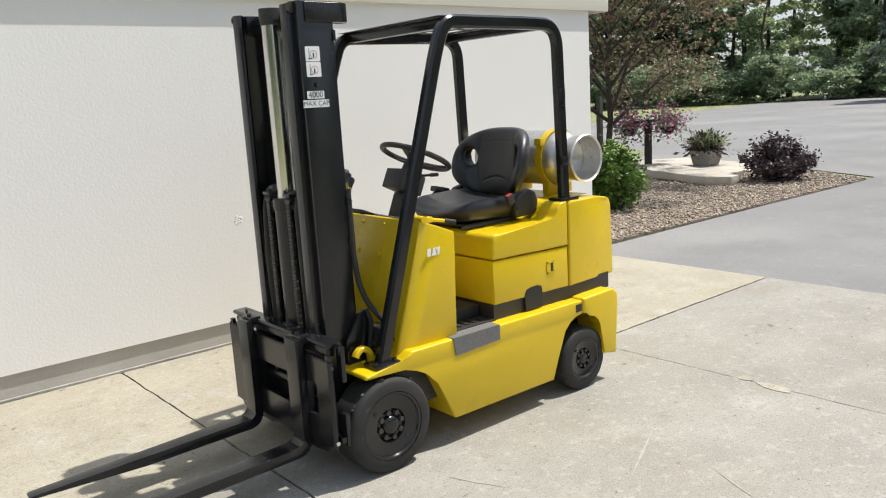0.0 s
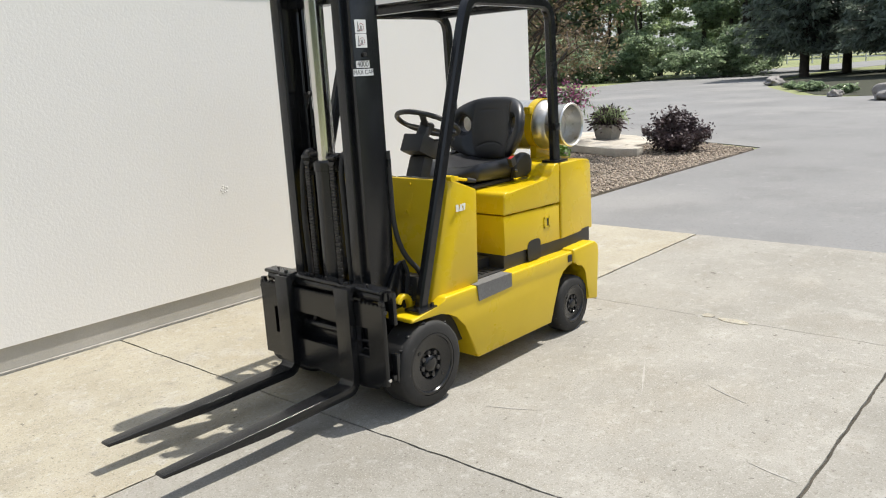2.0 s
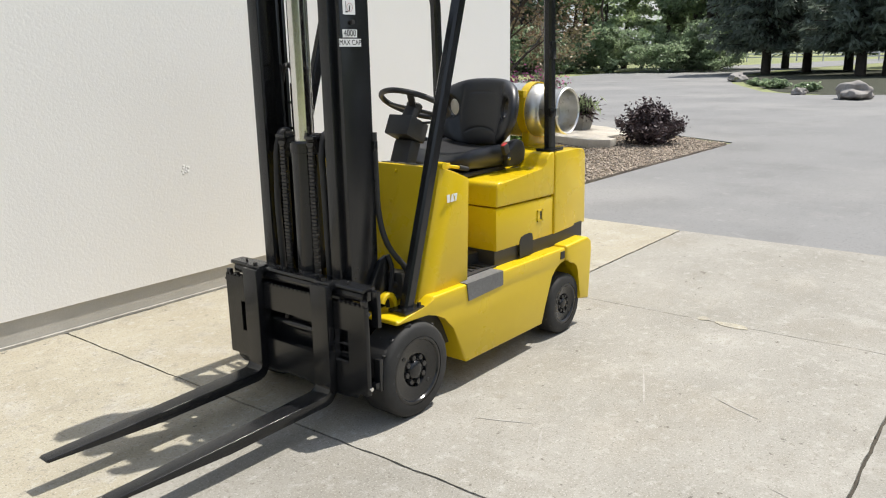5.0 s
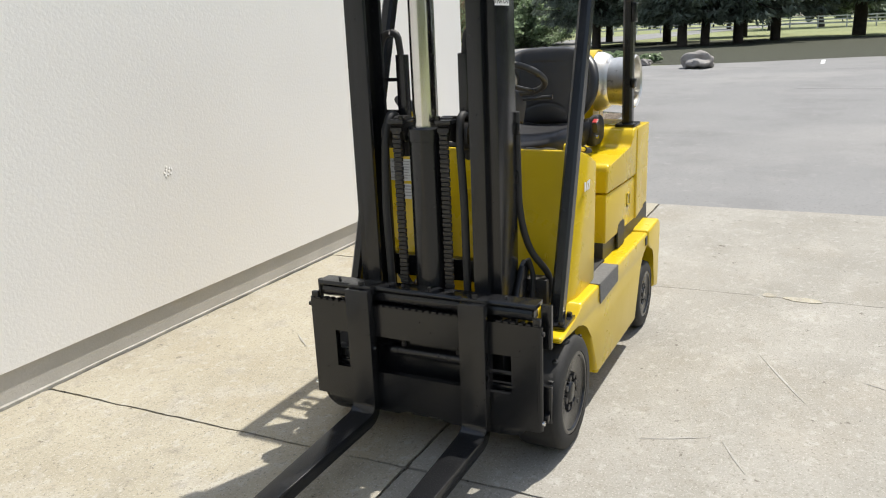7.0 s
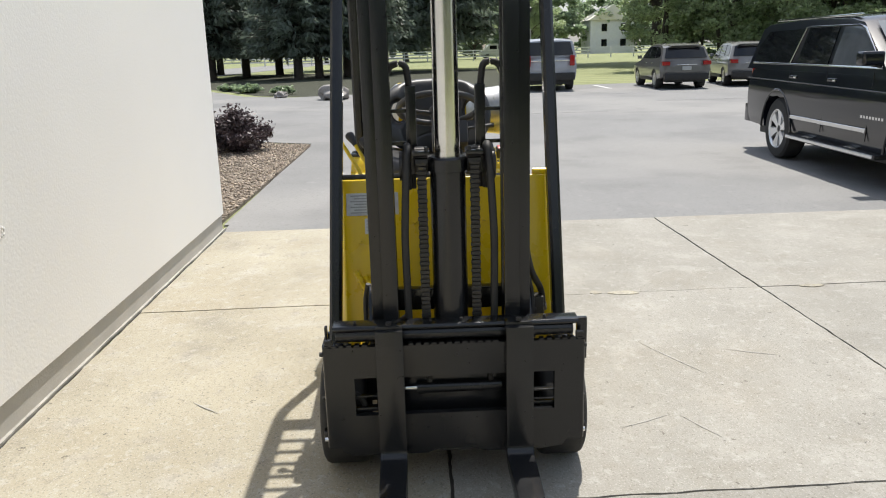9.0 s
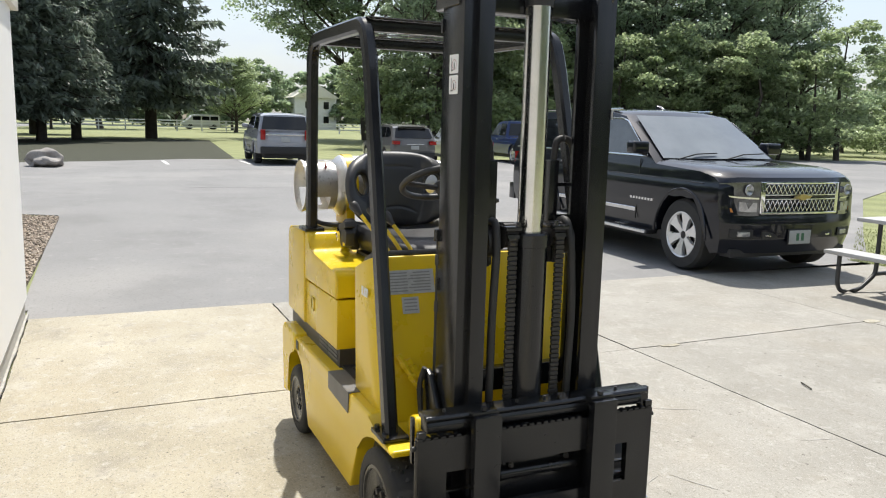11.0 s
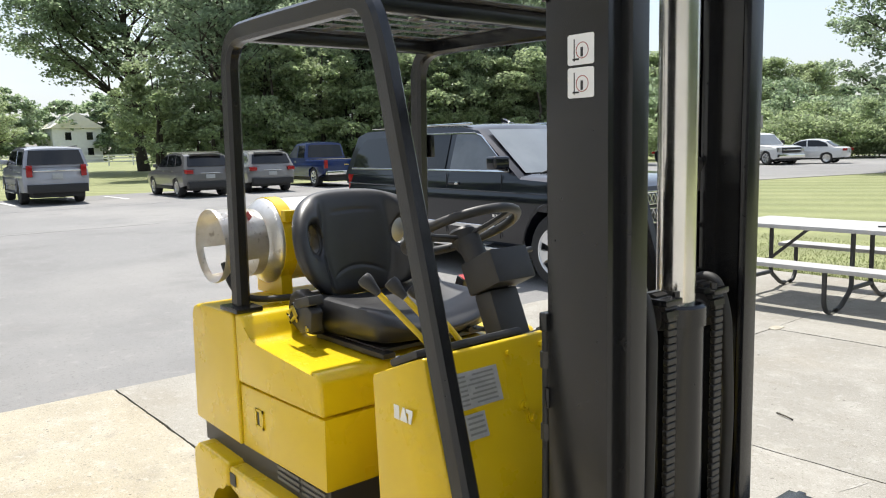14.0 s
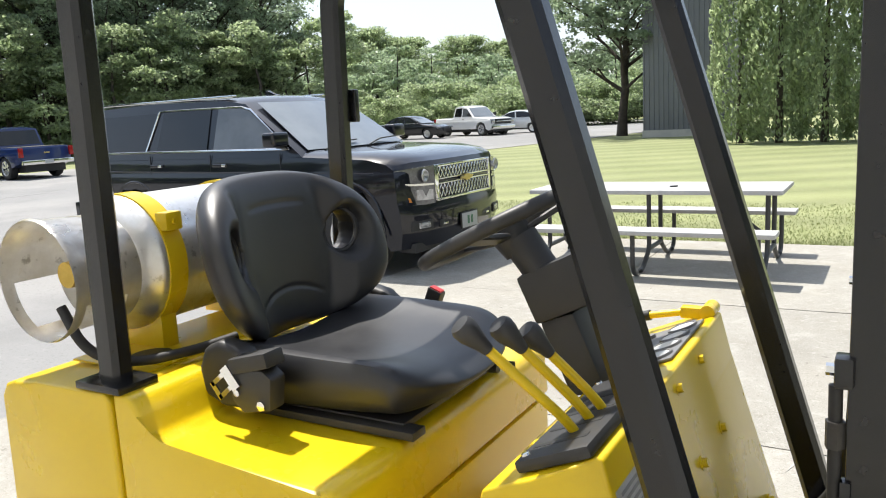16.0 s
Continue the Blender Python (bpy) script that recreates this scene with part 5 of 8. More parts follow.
def carriage():
    cg = part("carriage", box(B(), 1.500, 1.535, CY - 0.20, CY + 0.20, 0.16, 0.60, bevel=0.004), BLACK, lift, "black fork carriage with side shifter")
    # upper rail: a flat cap over a round-nosed bar, notched where the fork hooks lock
    bm = B()
    prism(bm, [(1.452, 0.600), (1.448, 0.608), (1.454, 0.617), (1.520, 0.617), (1.520, 0.600)], "y", CY - 0.428, CY + 0.408, bevel=0.002)
    part("hook_bar", bm, BLACK, cg)
    bm = B()
    prism(bm, [(1.470, 0.556), (1.462, 0.564), (1.460, 0.580), (1.466, 0.594), (1.480, 0.599), (1.520, 0.599), (1.520, 0.556)], "y", CY - 0.412, CY + 0.400, bevel=0.002)
    part("bearing_bar", bm, BLACK, cg)
    for y in (0.335, 0.075, -0.03, -0.315):
        bm = B()
        rod(bm, (1.485, CY + y, 0.617), (1.485, CY + y, 0.626), 0.0055, None, 6)
        part("grease_nipple", bm, WORN, cg)
    # face plate in one piece, with three windows through it
    x0, x1 = 1.440, 1.466
    ys = [-0.443, -0.345, -0.268, -0.190, 0.190, 0.262, 0.342, 0.440]
    zs = [0.176, 0.296, 0.435, 0.548]
    window = {(1, 1), (3, 1), (5, 1)}
    bm = B()
    grid = {(x, i, k): bm.verts.new((x, CY + y, z)) for x in (x0, x1) for i, y in enumerate(ys) for k, z in enumerate(zs)}
    solid = {(i, k) for i in range(7) for k in range(3)} - window
    for i, k in solid:
        q = [(i, k), (i + 1, k), (i + 1, k + 1), (i, k + 1)]
        bm.faces.new([grid[(x0, *p)] for p in q])
        bm.faces.new([grid[(x1, *p)] for p in reversed(q)])
        for (di, dk), (p, r) in (((-1, 0), (q[0], q[3])), ((1, 0), (q[1], q[2])), ((0, -1), (q[0], q[1])), ((0, 1), (q[3], q[2]))):
            if (i + di, k + dk) not in solid:
                bm.faces.new((grid[(x0, *p)], grid[(x0, *r)], grid[(x1, *r)], grid[(x1, *p)]))
    part("face_plate", bm, BLACK, cg)
    # rounded outer edges and the apron below the middle
    for y in (-0.450, 0.445):
        bm = B()
        rod(bm, (1.453, CY + y * 0.972, 0.178), (1.453, CY + y * 0.972, 0.546), 0.0135, None, 14)
        part("edge_bead", bm, BLACK, cg)
    bm = B()
    prism(bm, [(-0.395, 0.180), (-0.375, 0.150), (-0.30, 0.142), (-0.10, 0.142), (-0.06, 0.158), (0.06, 0.158), (0.10, 0.142), (0.36, 0.142), (0.395, 0.160), (0.40, 0.180)], "x", 1.445, 1.462, bevel=0.002)
    bm.transform(Matrix.Translation((0, CY, 0)))
    part("apron", bm, BLACK, cg)
    # saw-tooth top edge
    for k in range(34):
        y = -0.44 + 0.0262 * k
        if -0.29 < y < -0.17 or 0.16 < y < 0.275:
            continue
        bm = B()
        box(bm, 1.441, 1.465, CY + y, CY + y + 0.0165, 0.546, 0.555, bevel=0.001)
        part("tooth", bm, BLACK, cg)
    # raised lug at the outer top corner
    for y in (-0.432, 0.424):
        bm = B()
        box(bm, 1.444, 1.462, CY + y - 0.014, CY + y + 0.014, 0.545, 0.574, bevel=0.004)
        part("corner_lug", bm, BLACK, cg)
    # side-shift cylinder seen through the middle window
    bm = B()
    rod(bm, (1.492, CY - 0.165, 0.372), (1.492, CY + 0.125, 0.372), 0.021, None, 24)
    rod(bm, (1.492, CY + 0.105, 0.372), (1.492, CY + 0.13, 0.372), 0.0235, None, 24)
    sh = part("side_shift_cylinder", bm, BLACK, cg)
    bm = B()
    rod(bm, (1.492, CY + 0.13, 0.372), (1.492, CY + 0.195, 0.372), 0.010, None, 16)
    part("shift_rod", bm, CHROME, sh, "bright shift rod")
    for y in (0.085, -0.13):
        bm = B()
        rod(bm, (1.490, CY + y, 0.392), (1.490, CY + y, 0.416), 0.006, None, 10)
        rod(bm, (1.490, CY + y, 0.392), (1.490, CY + y, 0.402), 0.0095, None, 6)
        part("pipe_union", bm, WORN, sh)
    # ledges behind the outer windows
    for s in (-1, 1):
        bm = B()
        box(bm, 1.470, 1.500, CY + s * 0.325 - 0.075, CY + s * 0.325 + 0.075, 0.296, 0.312, bevel=0.004)
        box(bm, 1.480, 1.500, CY + s * 0.325 - 0.075, CY + s * 0.325 + 0.075, 0.345, 0.352, bevel=0.002)
        part("ledge", bm, BLACK, cg)
        bm = B()
        box(bm, 1.470, 1.675, CY + s * 0.215 - 0.012, CY + s * 0.215 + 0.012, 0.16, 0.56, bevel=0.004)
        part("side_plate", bm, BLACK, cg)
        # bolted keeper down the edge
        for z in (0.205, 0.522):
            bm = B()
            rod(bm, (1.454, CY + s * 0.443, z), (1.454, CY + s * 0.456, z), 0.0085, None, 10)
            part("bolt", bm, CHROME if z < 0.3 else WORN, cg)
        # upper and lower guide plates that stand out behind the face
        bm = B()
        ya, yb = sorted((CY + s * 0.430, CY + s * (0.466 if s < 0 else 0.440)))
        box(bm, 1.492, 1.512, ya, yb, 0.455, 0.606, bevel=0.003)
        part("guide_plate", bm, BLACK, cg)
        bm = B()
        box(bm, 1.492, 1.512, ya, yb, 0.185, 0.320, bevel=0.003)
        box(bm, 1.470, 1.512, *sorted((CY + s * 0.36, CY + s * 0.462)), 0.20, 0.225, bevel=0.003)
        part("stop_block", bm, BLACK, cg)
    bm = B()
    sweep(bm, smooth_path([(1.500, CY + 0.30, 0.25), (1.488, CY + 0.32, 0.34), (1.500, CY + 0.36, 0.36), (1.515, CY + 0.37, 0.28)], 6, 0.03), circle(0.011, 8))
    part("hose", bm, RUBBER, cg)
    bm = B()
    box(bm, 1.466, 1.500, CY - 0.06, CY + 0.06, 0.135, 0.168, bevel=0.006)
    part("lower_hook", bm, WORN, cg)
    # forks: shank, rounded heel and a blade that thins towards its tip
    for yc in (CY - 0.221, CY + 0.217):
        w = 0.046
        heel = [(1.438 - 0.062 * (1 - math.cos(a)), 0.170 - 0.062 * math.sin(a)) for a in (math.pi / 2 * k / 6 for k in range(7))]
        inner = [(1.372 + 0.030 * math.sin(a), 0.182 - 0.030 * math.cos(a)) for a in (math.pi / 2 * k / 5 for k in range(6))]
        pts = [(1.402, 0.612), (1.438, 0.612)] + heel + [(0.90, 0.100), (0.452, 0.112), (0.444, 0.118), (0.452, 0.125)] + inner
        bm = B()
        prism(bm, pts, "y", yc - w, yc + w, bevel=0.0025)
        for v in bm.verts:
            if v.co.x < 0.65:
                k = max(0.0, (0.65 - v.co.x) / 0.20)
                v.co.y = yc + (v.co.y - yc) * (1 - 0.38 * k ** 2)
        fork = part("fork", bm, BLACK, lift, "black steel lifting fork with worn heel")
        bm = B()
        box(bm, 1.425, 1.475, yc - w, yc + w, 0.588, 0.624, bevel=0.005)
        part("fork_hook", bm, BLACK, fork)
        bm = B()
        rod(bm, (1.440, yc, 0.622), (1.440, yc, 0.634), 0.010, None, 8)
        part("fork_pin", bm, WORN, fork)


for build in (lower_body, cowl, hood, seat, steering, guard, tank, wheels, mast, carriage):
    had = set(lift.children_recursive)
    build()
    if build is hood:
        # the side towards the wall stands out a little further
        for o in lift.children_recursive:
            if o not in had and o.name.split(".")[0] not in ("lever", "knob"):
                for v in o.data.vertices:
                    if v.co.y > 0.06:
                        v.co.y += 0.055 * (v.co.y - 0.06)

# ---------------------------------------------------------------- vehicles
def paint(name, c, rough=0.30):
    return material(name, c, tuple(x * 0.9 for x in c), rough, scale=1.5, fine=300, coat=1.0, metal=0.0, spec=0.1)


PAINT_NAVY = paint("blue_black_paint", (0.005, 0.006, 0.011))
PAINT_SILVER = paint("silver_paint", (0.36, 0.37, 0.40))
PAINT_TAUPE = paint("grey_brown_paint", (0.15, 0.145, 0.135))
PAINT_GREY = paint("grey_paint_metallic", (0.25, 0.245, 0.24))
PAINT_BLUE = paint("blue_paint", (0.012, 0.030, 0.12))
PAINT_BLACK = paint("black_car_paint", (0.012, 0.012, 0.014))
PAINT_WHITE = paint("white_car_paint", (0.70, 0.70, 0.69))
TINT = material("tinted_glass", (0.006, 0.007, 0.009), (0.010, 0.011, 0.013), 0.03, spec=0.5, scale=2)
# opaque windscreen; its pale base stands in for reflected sky and lit interior
SCREEN = material("sky_pale_windscreen", (0.15, 0.17, 0.185), (0.20, 0.22, 0.235), 0.03, spec=1.0, scale=2)
CLEAR = material("clear_side_glass", (0.06, 0.068, 0.074), (0.12, 0.13, 0.14), 0.03, spec=0.8, scale=1.6)
POLISHED = material("polished_alloy", (0.82, 0.82, 0.82), (0.74, 0.74, 0.74), 0.22, metal=0.65, scale=12)
TRIMBLACK = material("black_trim", (0.018, 0.018, 0.019), rough=0.5, scale=10)
LAMP = material("clear_lamp", (0.55, 0.56, 0.57), (0.30, 0.30, 0.31), 0.08, metal=0.6, scale=14)
HEADLAMP = material("headlamp_glass", (0.20, 0.205, 0.21), (0.05, 0.05, 0.055), 0.06, metal=0.5, scale=9, spec=0.8)
AMBER = material("amber_lens", (0.55, 0.20, 0.03), rough=0.15, scale=10)
REDLENS = material("red_lens", (0.36, 0.012, 0.012), (0.28, 0.01, 0.01), 0.12, scale=10)
GOLD = material("gold_badge", (0.60, 0.47, 0.20), (0.5, 0.38, 0.15), 0.3, metal=0.8, scale=10)
PLATE = material("number_plate", (0.42, 0.43, 0.42), (0.36, 0.37, 0.36), 0.4, scale=12)
GREENINK = material("green_print", (0.05, 0.16, 0.08), rough=0.5)
CARTYRE = material("car_tyre", (0.022, 0.022, 0.022), (0.032, 0.031, 0.03), 0.8, scale=12, fine=90, bump=0.3)


def vehicle(label, category, at, rz, length, width, side, wheels, wheel_r, mat, house, belt, tumble, panes, screen, rear_screen,
            name="car", group="parked vehicles", bow=0.16, sill=0.30, lower=None, rims=CHROME, front=None, back=None):
    """A parked vehicle, nose towards +x of its own frame: body with wheel arches, glazed upper part, wheels, lamps and trim."""
    car = new(name)
    car.matrix_world = pose(*at, 0, 0, rz) @ Matrix.Scale(1 / K, 4)
    BASE[car] = Vector((0, 0, 0))
    tagged(car, label, category, group)
    hw, hl = width / 2, length / 2
    # side outline with arches cut out of its lower edge
    low = []
    for xw in wheels:
        r = wheel_r * 1.17
        for k in range(13):
            a = math.pi * k / 12
            low.append((xw + r * math.cos(a), max(sill, wheel_r + r * math.sin(a) * 1.03)))
    outline = side + low
    fr = [-1, -0.985, -0.93, -0.8, -0.45, 0, 0.45, 0.8, 0.93, 0.985, 1]
    bm = B()
    top = max(z for _, z in side)
    rows = []
    for f in fr:
        row = []
        for x, z in outline:
            e = max(0.0, (abs(x) - (hl - 0.85)) / 0.85)
            xx = x - math.copysign(bow * abs(f) ** 3.2 * e * 1.6, x)
            edge = max(0.0, (abs(f) - 0.8) / 0.2)
            zz = z - 0.055 * edge ** 2 * (1 if z > belt - 0.34 else 0)
            row.append(bm.verts.new((xx, f * hw, zz)))
        rows.append(row)
    k = len(outline)
    for a, b in zip(rows, rows[1:]):
        for i in range(k):
            bm.faces.new((a[i], a[(i + 1) % k], b[(i + 1) % k], b[i]))
    bm.faces.new(rows[0])
    bm.faces.new(rows[-1][::-1])
    # the flanks are cut along their height and swell out towards a shoulder below the belt line
    q = belt / 1.2
    for z in (0.36, 0.44, 0.52, 0.60, 0.68, 0.76, 0.84, 0.91, 0.965, 0.99, 1.02, 1.06, 1.10, 1.15):
        bmesh.ops.bisect_plane(bm, geom=bm.verts[:] + bm.edges[:] + bm.faces[:], plane_co=Vector((0, 0, z * q)), plane_no=Vector((0, 0, 1)))
    for x in (-hl * 0.80, -hl * 0.66, -hl * 0.2, 0.0, hl * 0.2, hl * 0.5, hl * 0.66, hl * 0.80):
        bmesh.ops.bisect_plane(bm, geom=bm.verts[:] + bm.edges[:] + bm.faces[:], plane_co=Vector((x, 0, 0)), plane_no=Vector((1, 0, 0)))
    for v in bm.verts:
        f = abs(v.co.y) / hw
        inset = float(np.interp(v.co.z / q, (0.25, 0.40, 0.52, 0.64, 0.76, 0.88, 0.96, 0.985, 1.03, 1.10, 1.20), (0.075, 0.046, 0.024, 0.008, 0.001, 0.0, 0.004, 0.016, 0.024, 0.034, 0.060)))
        e = max(0.0, (abs(v.co.x) - hl * 0.66) / (hl * 0.34))
        v.co.y -= math.copysign((inset + 0.060 * e ** 2) * max(0.0, (f - 0.7) / 0.3), v.co.y)
    body = part("body", bm, mat, car, smooth=35)
    # upper part
    zb = min(z for _, z in house)

    def half(z):
        return hw - 0.045 - max(0.0, z - zb) * tumble
    bm = B()
    rows = []
    for f in (-1, -0.93, -0.75, -0.4, 0, 0.4, 0.75, 0.93, 1):
        row = []
        for x, z in house:
            crown = 0.035 * (1 - f * f) * (1 if z > zb + 0.3 else 0)
            slope = 0.09 * f * f * (1 if x > (house[0][0] + house[-1][0]) / 2 else -1) * (1 if z <= zb + 0.3 else 0.7)
            row.append(bm.verts.new((x - slope, f * half(z), z + crown - 0.02 * abs(f) ** 8)))
        rows.append(row)
    k = len(house)
    for a, b in zip(rows, rows[1:]):
        for i in range(k):
            bm.faces.new((a[i], a[(i + 1) % k], b[(i + 1) % k], b[i]))
    bm.faces.new(rows[0])
    bm.faces.new(rows[-1][::-1])
    part("cabin", bm, mat, car, smooth=35)
    # side panes, slightly proud, framed by thin trim
    for s in (-1, 1):
        for pts in panes:
            bm = B()
            vs = [bm.verts.new((x, s * (half(z) + 0.006), z)) for x, z in pts]
            vo = [bm.verts.new((x, s * (half(z) - 0.02), z)) for x, z in pts]
            bm.faces.new(vs)
            for i in range(len(pts)):
                j = (i + 1) % len(pts)
                bm.faces.new((vs[i], vs[j], vo[j], vo[i]))
            part("side_window", bm, CLEAR if pts is panes[0] and rims is CHROME else TINT, car, smooth=0)
    for (xa, za, xb, zb_), nm, mt in ((screen, "windscreen", SCREEN), (rear_screen, "rear_window", TINT)):
        bm = B()
        g = []
        sgn = 1 if xa > xb else -1
        for t in (0, 0.5, 1):
            x, z = xa + (xb - xa) * t, za + (zb_ - za) * t
            row = []
            for f in (-0.88, -0.6, -0.3, 0, 0.3, 0.6, 0.88):
                sl = 0.09 * f * f * (1 - 0.3 * t)
                row.append(bm.verts.new((x - sgn * sl + sgn * 0.012, f * half(z), z + 0.012)))
            g.append(row)
        for a, b in zip(g, g[1:]):
            for i in range(6):
                bm.faces.new((a[i], a[i + 1], b[i + 1], b[i]))
        part(nm, bm, mt, car, smooth=60)
    # wheels
    for xw in wheels:
        for s in (-1, 1):
            bm = B()
            w, r = 0.27, wheel_r
            y = s * (hw - 0.03 - w / 2)
            lathe(bm, [(-w / 2, r * 0.66), (-w / 2, r * 0.93), (-w / 2 + 0.03, r), (w / 2 - 0.03, r), (w / 2, r * 0.93), (w / 2, r * 0.66)], (xw, y, r), "y", 32)
            tyre = part("wheel", bm, CARTYRE, car)
            bm = B()
            f = s * w / 2
            lathe(bm, [(-f, r * 0.66), (f * 0.96, r * 0.68), (f, r * 0.66), (f * 0.86, r * 0.61), (f * 0.35, r * 0.60), (f * 0.30, r * 0.2), (f * 0.72, r * 0.16), (f * 0.78, 0)], (xw, y, r), "y", 32)
            rim = part("rim", bm, TRIMBLACK if rims is CHROME else rims, tyre)
            bm = B()
            lathe(bm, [(f * 0.80, r * 0.60), (f * 0.97, r * 0.625), (f * 1.01, r * 0.655), (f * 0.98, r * 0.675)], (xw, y, r), "y", 40)
            part("rim_lip", bm, POLISHED if rims is CHROME else rims, tyre)
            for q in range(6):
                a = 2 * math.pi * q / 6 + 0.3
                d = Vector((math.cos(a), 0, math.sin(a)))
                c = Vector((xw, y, r))
                w_ = Vector((-d.z, 0, d.x))
                bm = B()
                ring = [(0.06, 0.07), (0.20, 0.085), (0.42, 0.125), (0.56, 0.185), (0.635, 0.235)]
                lo, hi = [], []
                for rad, half_w in ring:
                    out = f * (0.70 + 0.22 * rad / 0.635)
                    for sgn in (-1, 1):
                        hi.append(bm.verts.new(c + d * r * rad + w_ * r * half_w * sgn + Vector((0, out, 0))))
                        lo.append(bm.verts.new(c + d * r * rad + w_ * r * half_w * sgn * 1.1 + Vector((0, out - f * 0.30, 0))))
                for i in range(len(ring) - 1):
                    p0, p1, p2, p3 = 2 * i, 2 * i + 1, 2 * i + 3, 2 * i + 2
                    bm.faces.new((hi[p0], hi[p1], hi[p2], hi[p3]))
                    bm.faces.new((hi[p0], hi[p3], lo[p3], lo[p0]))
                    bm.faces.new((hi[p1], lo[p1], lo[p2], hi[p2]))
                part("spoke", bm, POLISHED if rims is CHROME else rims, tyre)
    # inner arches and floor in black so that nothing shows through
    bm = B()
    box(bm, -hl * 0.93, hl * 0.93, -hw * 0.72, hw * 0.72, 0.24, 0.62)
    part("underbody", bm, TRIMBLACK, car)
    return car, body, half


def bits(car, items):
    """Small boxes: name, material, x0, x1, y0, y1, z0, z1, mirrored."""
    for nm, mt, x0, x1, y0, y1, z0, z1, mirror in items:
        for s in ((1, -1) if mirror else (1,)):
            bm = B()
            a, b = sorted((s * y0, s * y1))
            box(bm, x0, x1, a, b, z0, z1, bevel=min(0.012, (x1 - x0) * 0.3, (b - a) * 0.3, (z1 - z0) * 0.3))
            part(nm, bm, mt, car)


def big_suv(label, at, rz, mat, detailed, rims=CHROME):
    L, W = 5.70, 2.045
    hl = L / 2
    side = [(-2.76, 0.42), (-2.83, 0.60), (-2.84, 0.80), (-2.80, 1.10), (-2.70, 1.20), (1.05, 1.205), (1.30, 1.20), (2.15, 1.165), (2.55, 1.12), (2.72, 1.07), (2.77, 1.00), (2.80, 0.72), (2.84, 0.62), (2.83, 0.45), (2.74, 0.28), (2.50, 0.26)]
    house = [(1.25, 1.17), (0.42, 1.80), (0.10, 1.855), (-1.2, 1.875), (-2.35, 1.845), (-2.55, 1.78), (-2.78, 1.17)]
    panes = [[(0.98, 1.245), (0.42, 1.70), (0.30, 1.735), (-0.02, 1.745), (-0.05, 1.245)],
             [(-0.16, 1.245), (-0.14, 1.745), (-0.95, 1.745), (-1.02, 1.245)],
             [(-1.20, 1.245), (-1.06, 1.74), (-2.22, 1.72), (-2.42, 1.50), (-2.48, 1.245)]]
    car, body, half = vehicle(label, "suv", at, rz, L, W, side, (1.86, -1.44), 0.405, mat, house, 1.2, 0.22, panes, (1.20, 1.20, 0.47, 1.78), (-2.79, 1.22, -2.58, 1.74), name="large_suv", sill=0.33, rims=rims)
    hw = W / 2
    bits(car, [("running_board", TRIMBLACK, -0.95, 1.32, hw - 0.10, hw + 0.06, 0.34, 0.39, True), ("bright_strip", POLISHED, -0.92, 1.28, hw + 0.035, hw + 0.066, 0.345, 0.388, True),
               ("rocker", TRIMBLACK, -0.95, 1.32, hw - 0.12, hw - 0.055, 0.38, 0.50, True),
               ("roof_rail", CHROME if detailed else TRIMBLACK, -2.2, 0.15, half(1.85) - 0.10, half(1.85) - 0.05, 1.862, 1.893, True),
               ("tail_lamp", REDLENS, -2.82, -2.64, 0.72, 0.86 if detailed else 0.89, 0.88, 1.22, True), ("rear_bumper", TRIMBLACK if not detailed else mat, -2.90, -2.70, -0.90, 0.90, 0.40, 0.66, False),
               ("tailgate_strip", CHROME, -2.862, -2.84, -0.70, 0.70, 1.03, 1.07, False), ("number_plate", PLATE, -2.868, -2.85, -0.16, 0.16, 0.82, 0.98, False)])
    for s in (-1, 1):
        bm = B()
        m = Matrix.Translation((0.93, s * (half(1.3) + 0.115), 1.335))
        box(bm, -0.10, 0.06, -0.115, 0.125, -0.075, 0.095, bevel=0.035, seg=3, m=m)
        mirror = part("door_mirror", bm, mat, car)
        bm = B()
        box(bm, 0.88, 0.96, min(s * half(1.25), s * (half(1.25) + 0.06)) - 0.01, max(s * half(1.25), s * (half(1.25) + 0.06)), 1.24, 1.29, bevel=0.008)
        part("mirror_arm", bm, TRIMBLACK, mirror)
        for xh in (-0.02, -1.10):
            bm = B()
            box(bm, xh - 0.03, xh + 0.20, s * (hw - 0.035) - 0.022, s * (hw - 0.035) + 0.022, 1.06, 1.098, bevel=0.012, seg=3)
            h = part("door_handle", bm, mat, car)
            bm = B()
            box(bm, xh + 0.12, xh + 0.185, s * (hw - 0.024) - 0.018, s * (hw - 0.024) + 0.018, 1.064, 1.094, bevel=0.008)
            part("bright_cap", bm, CHROME, h)
        # door shut lines
        for xd in (0.98, -0.09, -1.13):
            bm = B()
            pts = [(xd, 0.50), (xd, 1.19)] if xd > -1 else [(xd + 0.12, 0.62), (xd + 0.02, 0.78), (xd, 1.19)]
            for a, b in zip(pts, pts[1:]):
                sweep(bm, [(a[0], s * (hw - 0.004), a[1]), (b[0], s * (hw - 0.036 if b[1] > 1 else hw - 0.01), b[1])], rect(0.006, 0.012, 0.001), up=(0, 1, 0))
            part("shut_line", bm, TRIMBLACK, car)
        # bright line along the belt and over the windows
        bm = B()
        pth = [(-2.50, 1.232), (1.00, 1.232), (0.44, 1.715), (0.30, 1.752), (-0.9, 1.762), (-1.03, 1.755), (-1.22, 1.232)]
        sweep(bm, [(x, s * (half(z) + 0.008), z) for x, z in pth], rect(0.022, 0.010, 0.003), up=(0, 1, 0))
        part("window_trim", bm, CHROME, car, "bright window surround")
        bm = B()
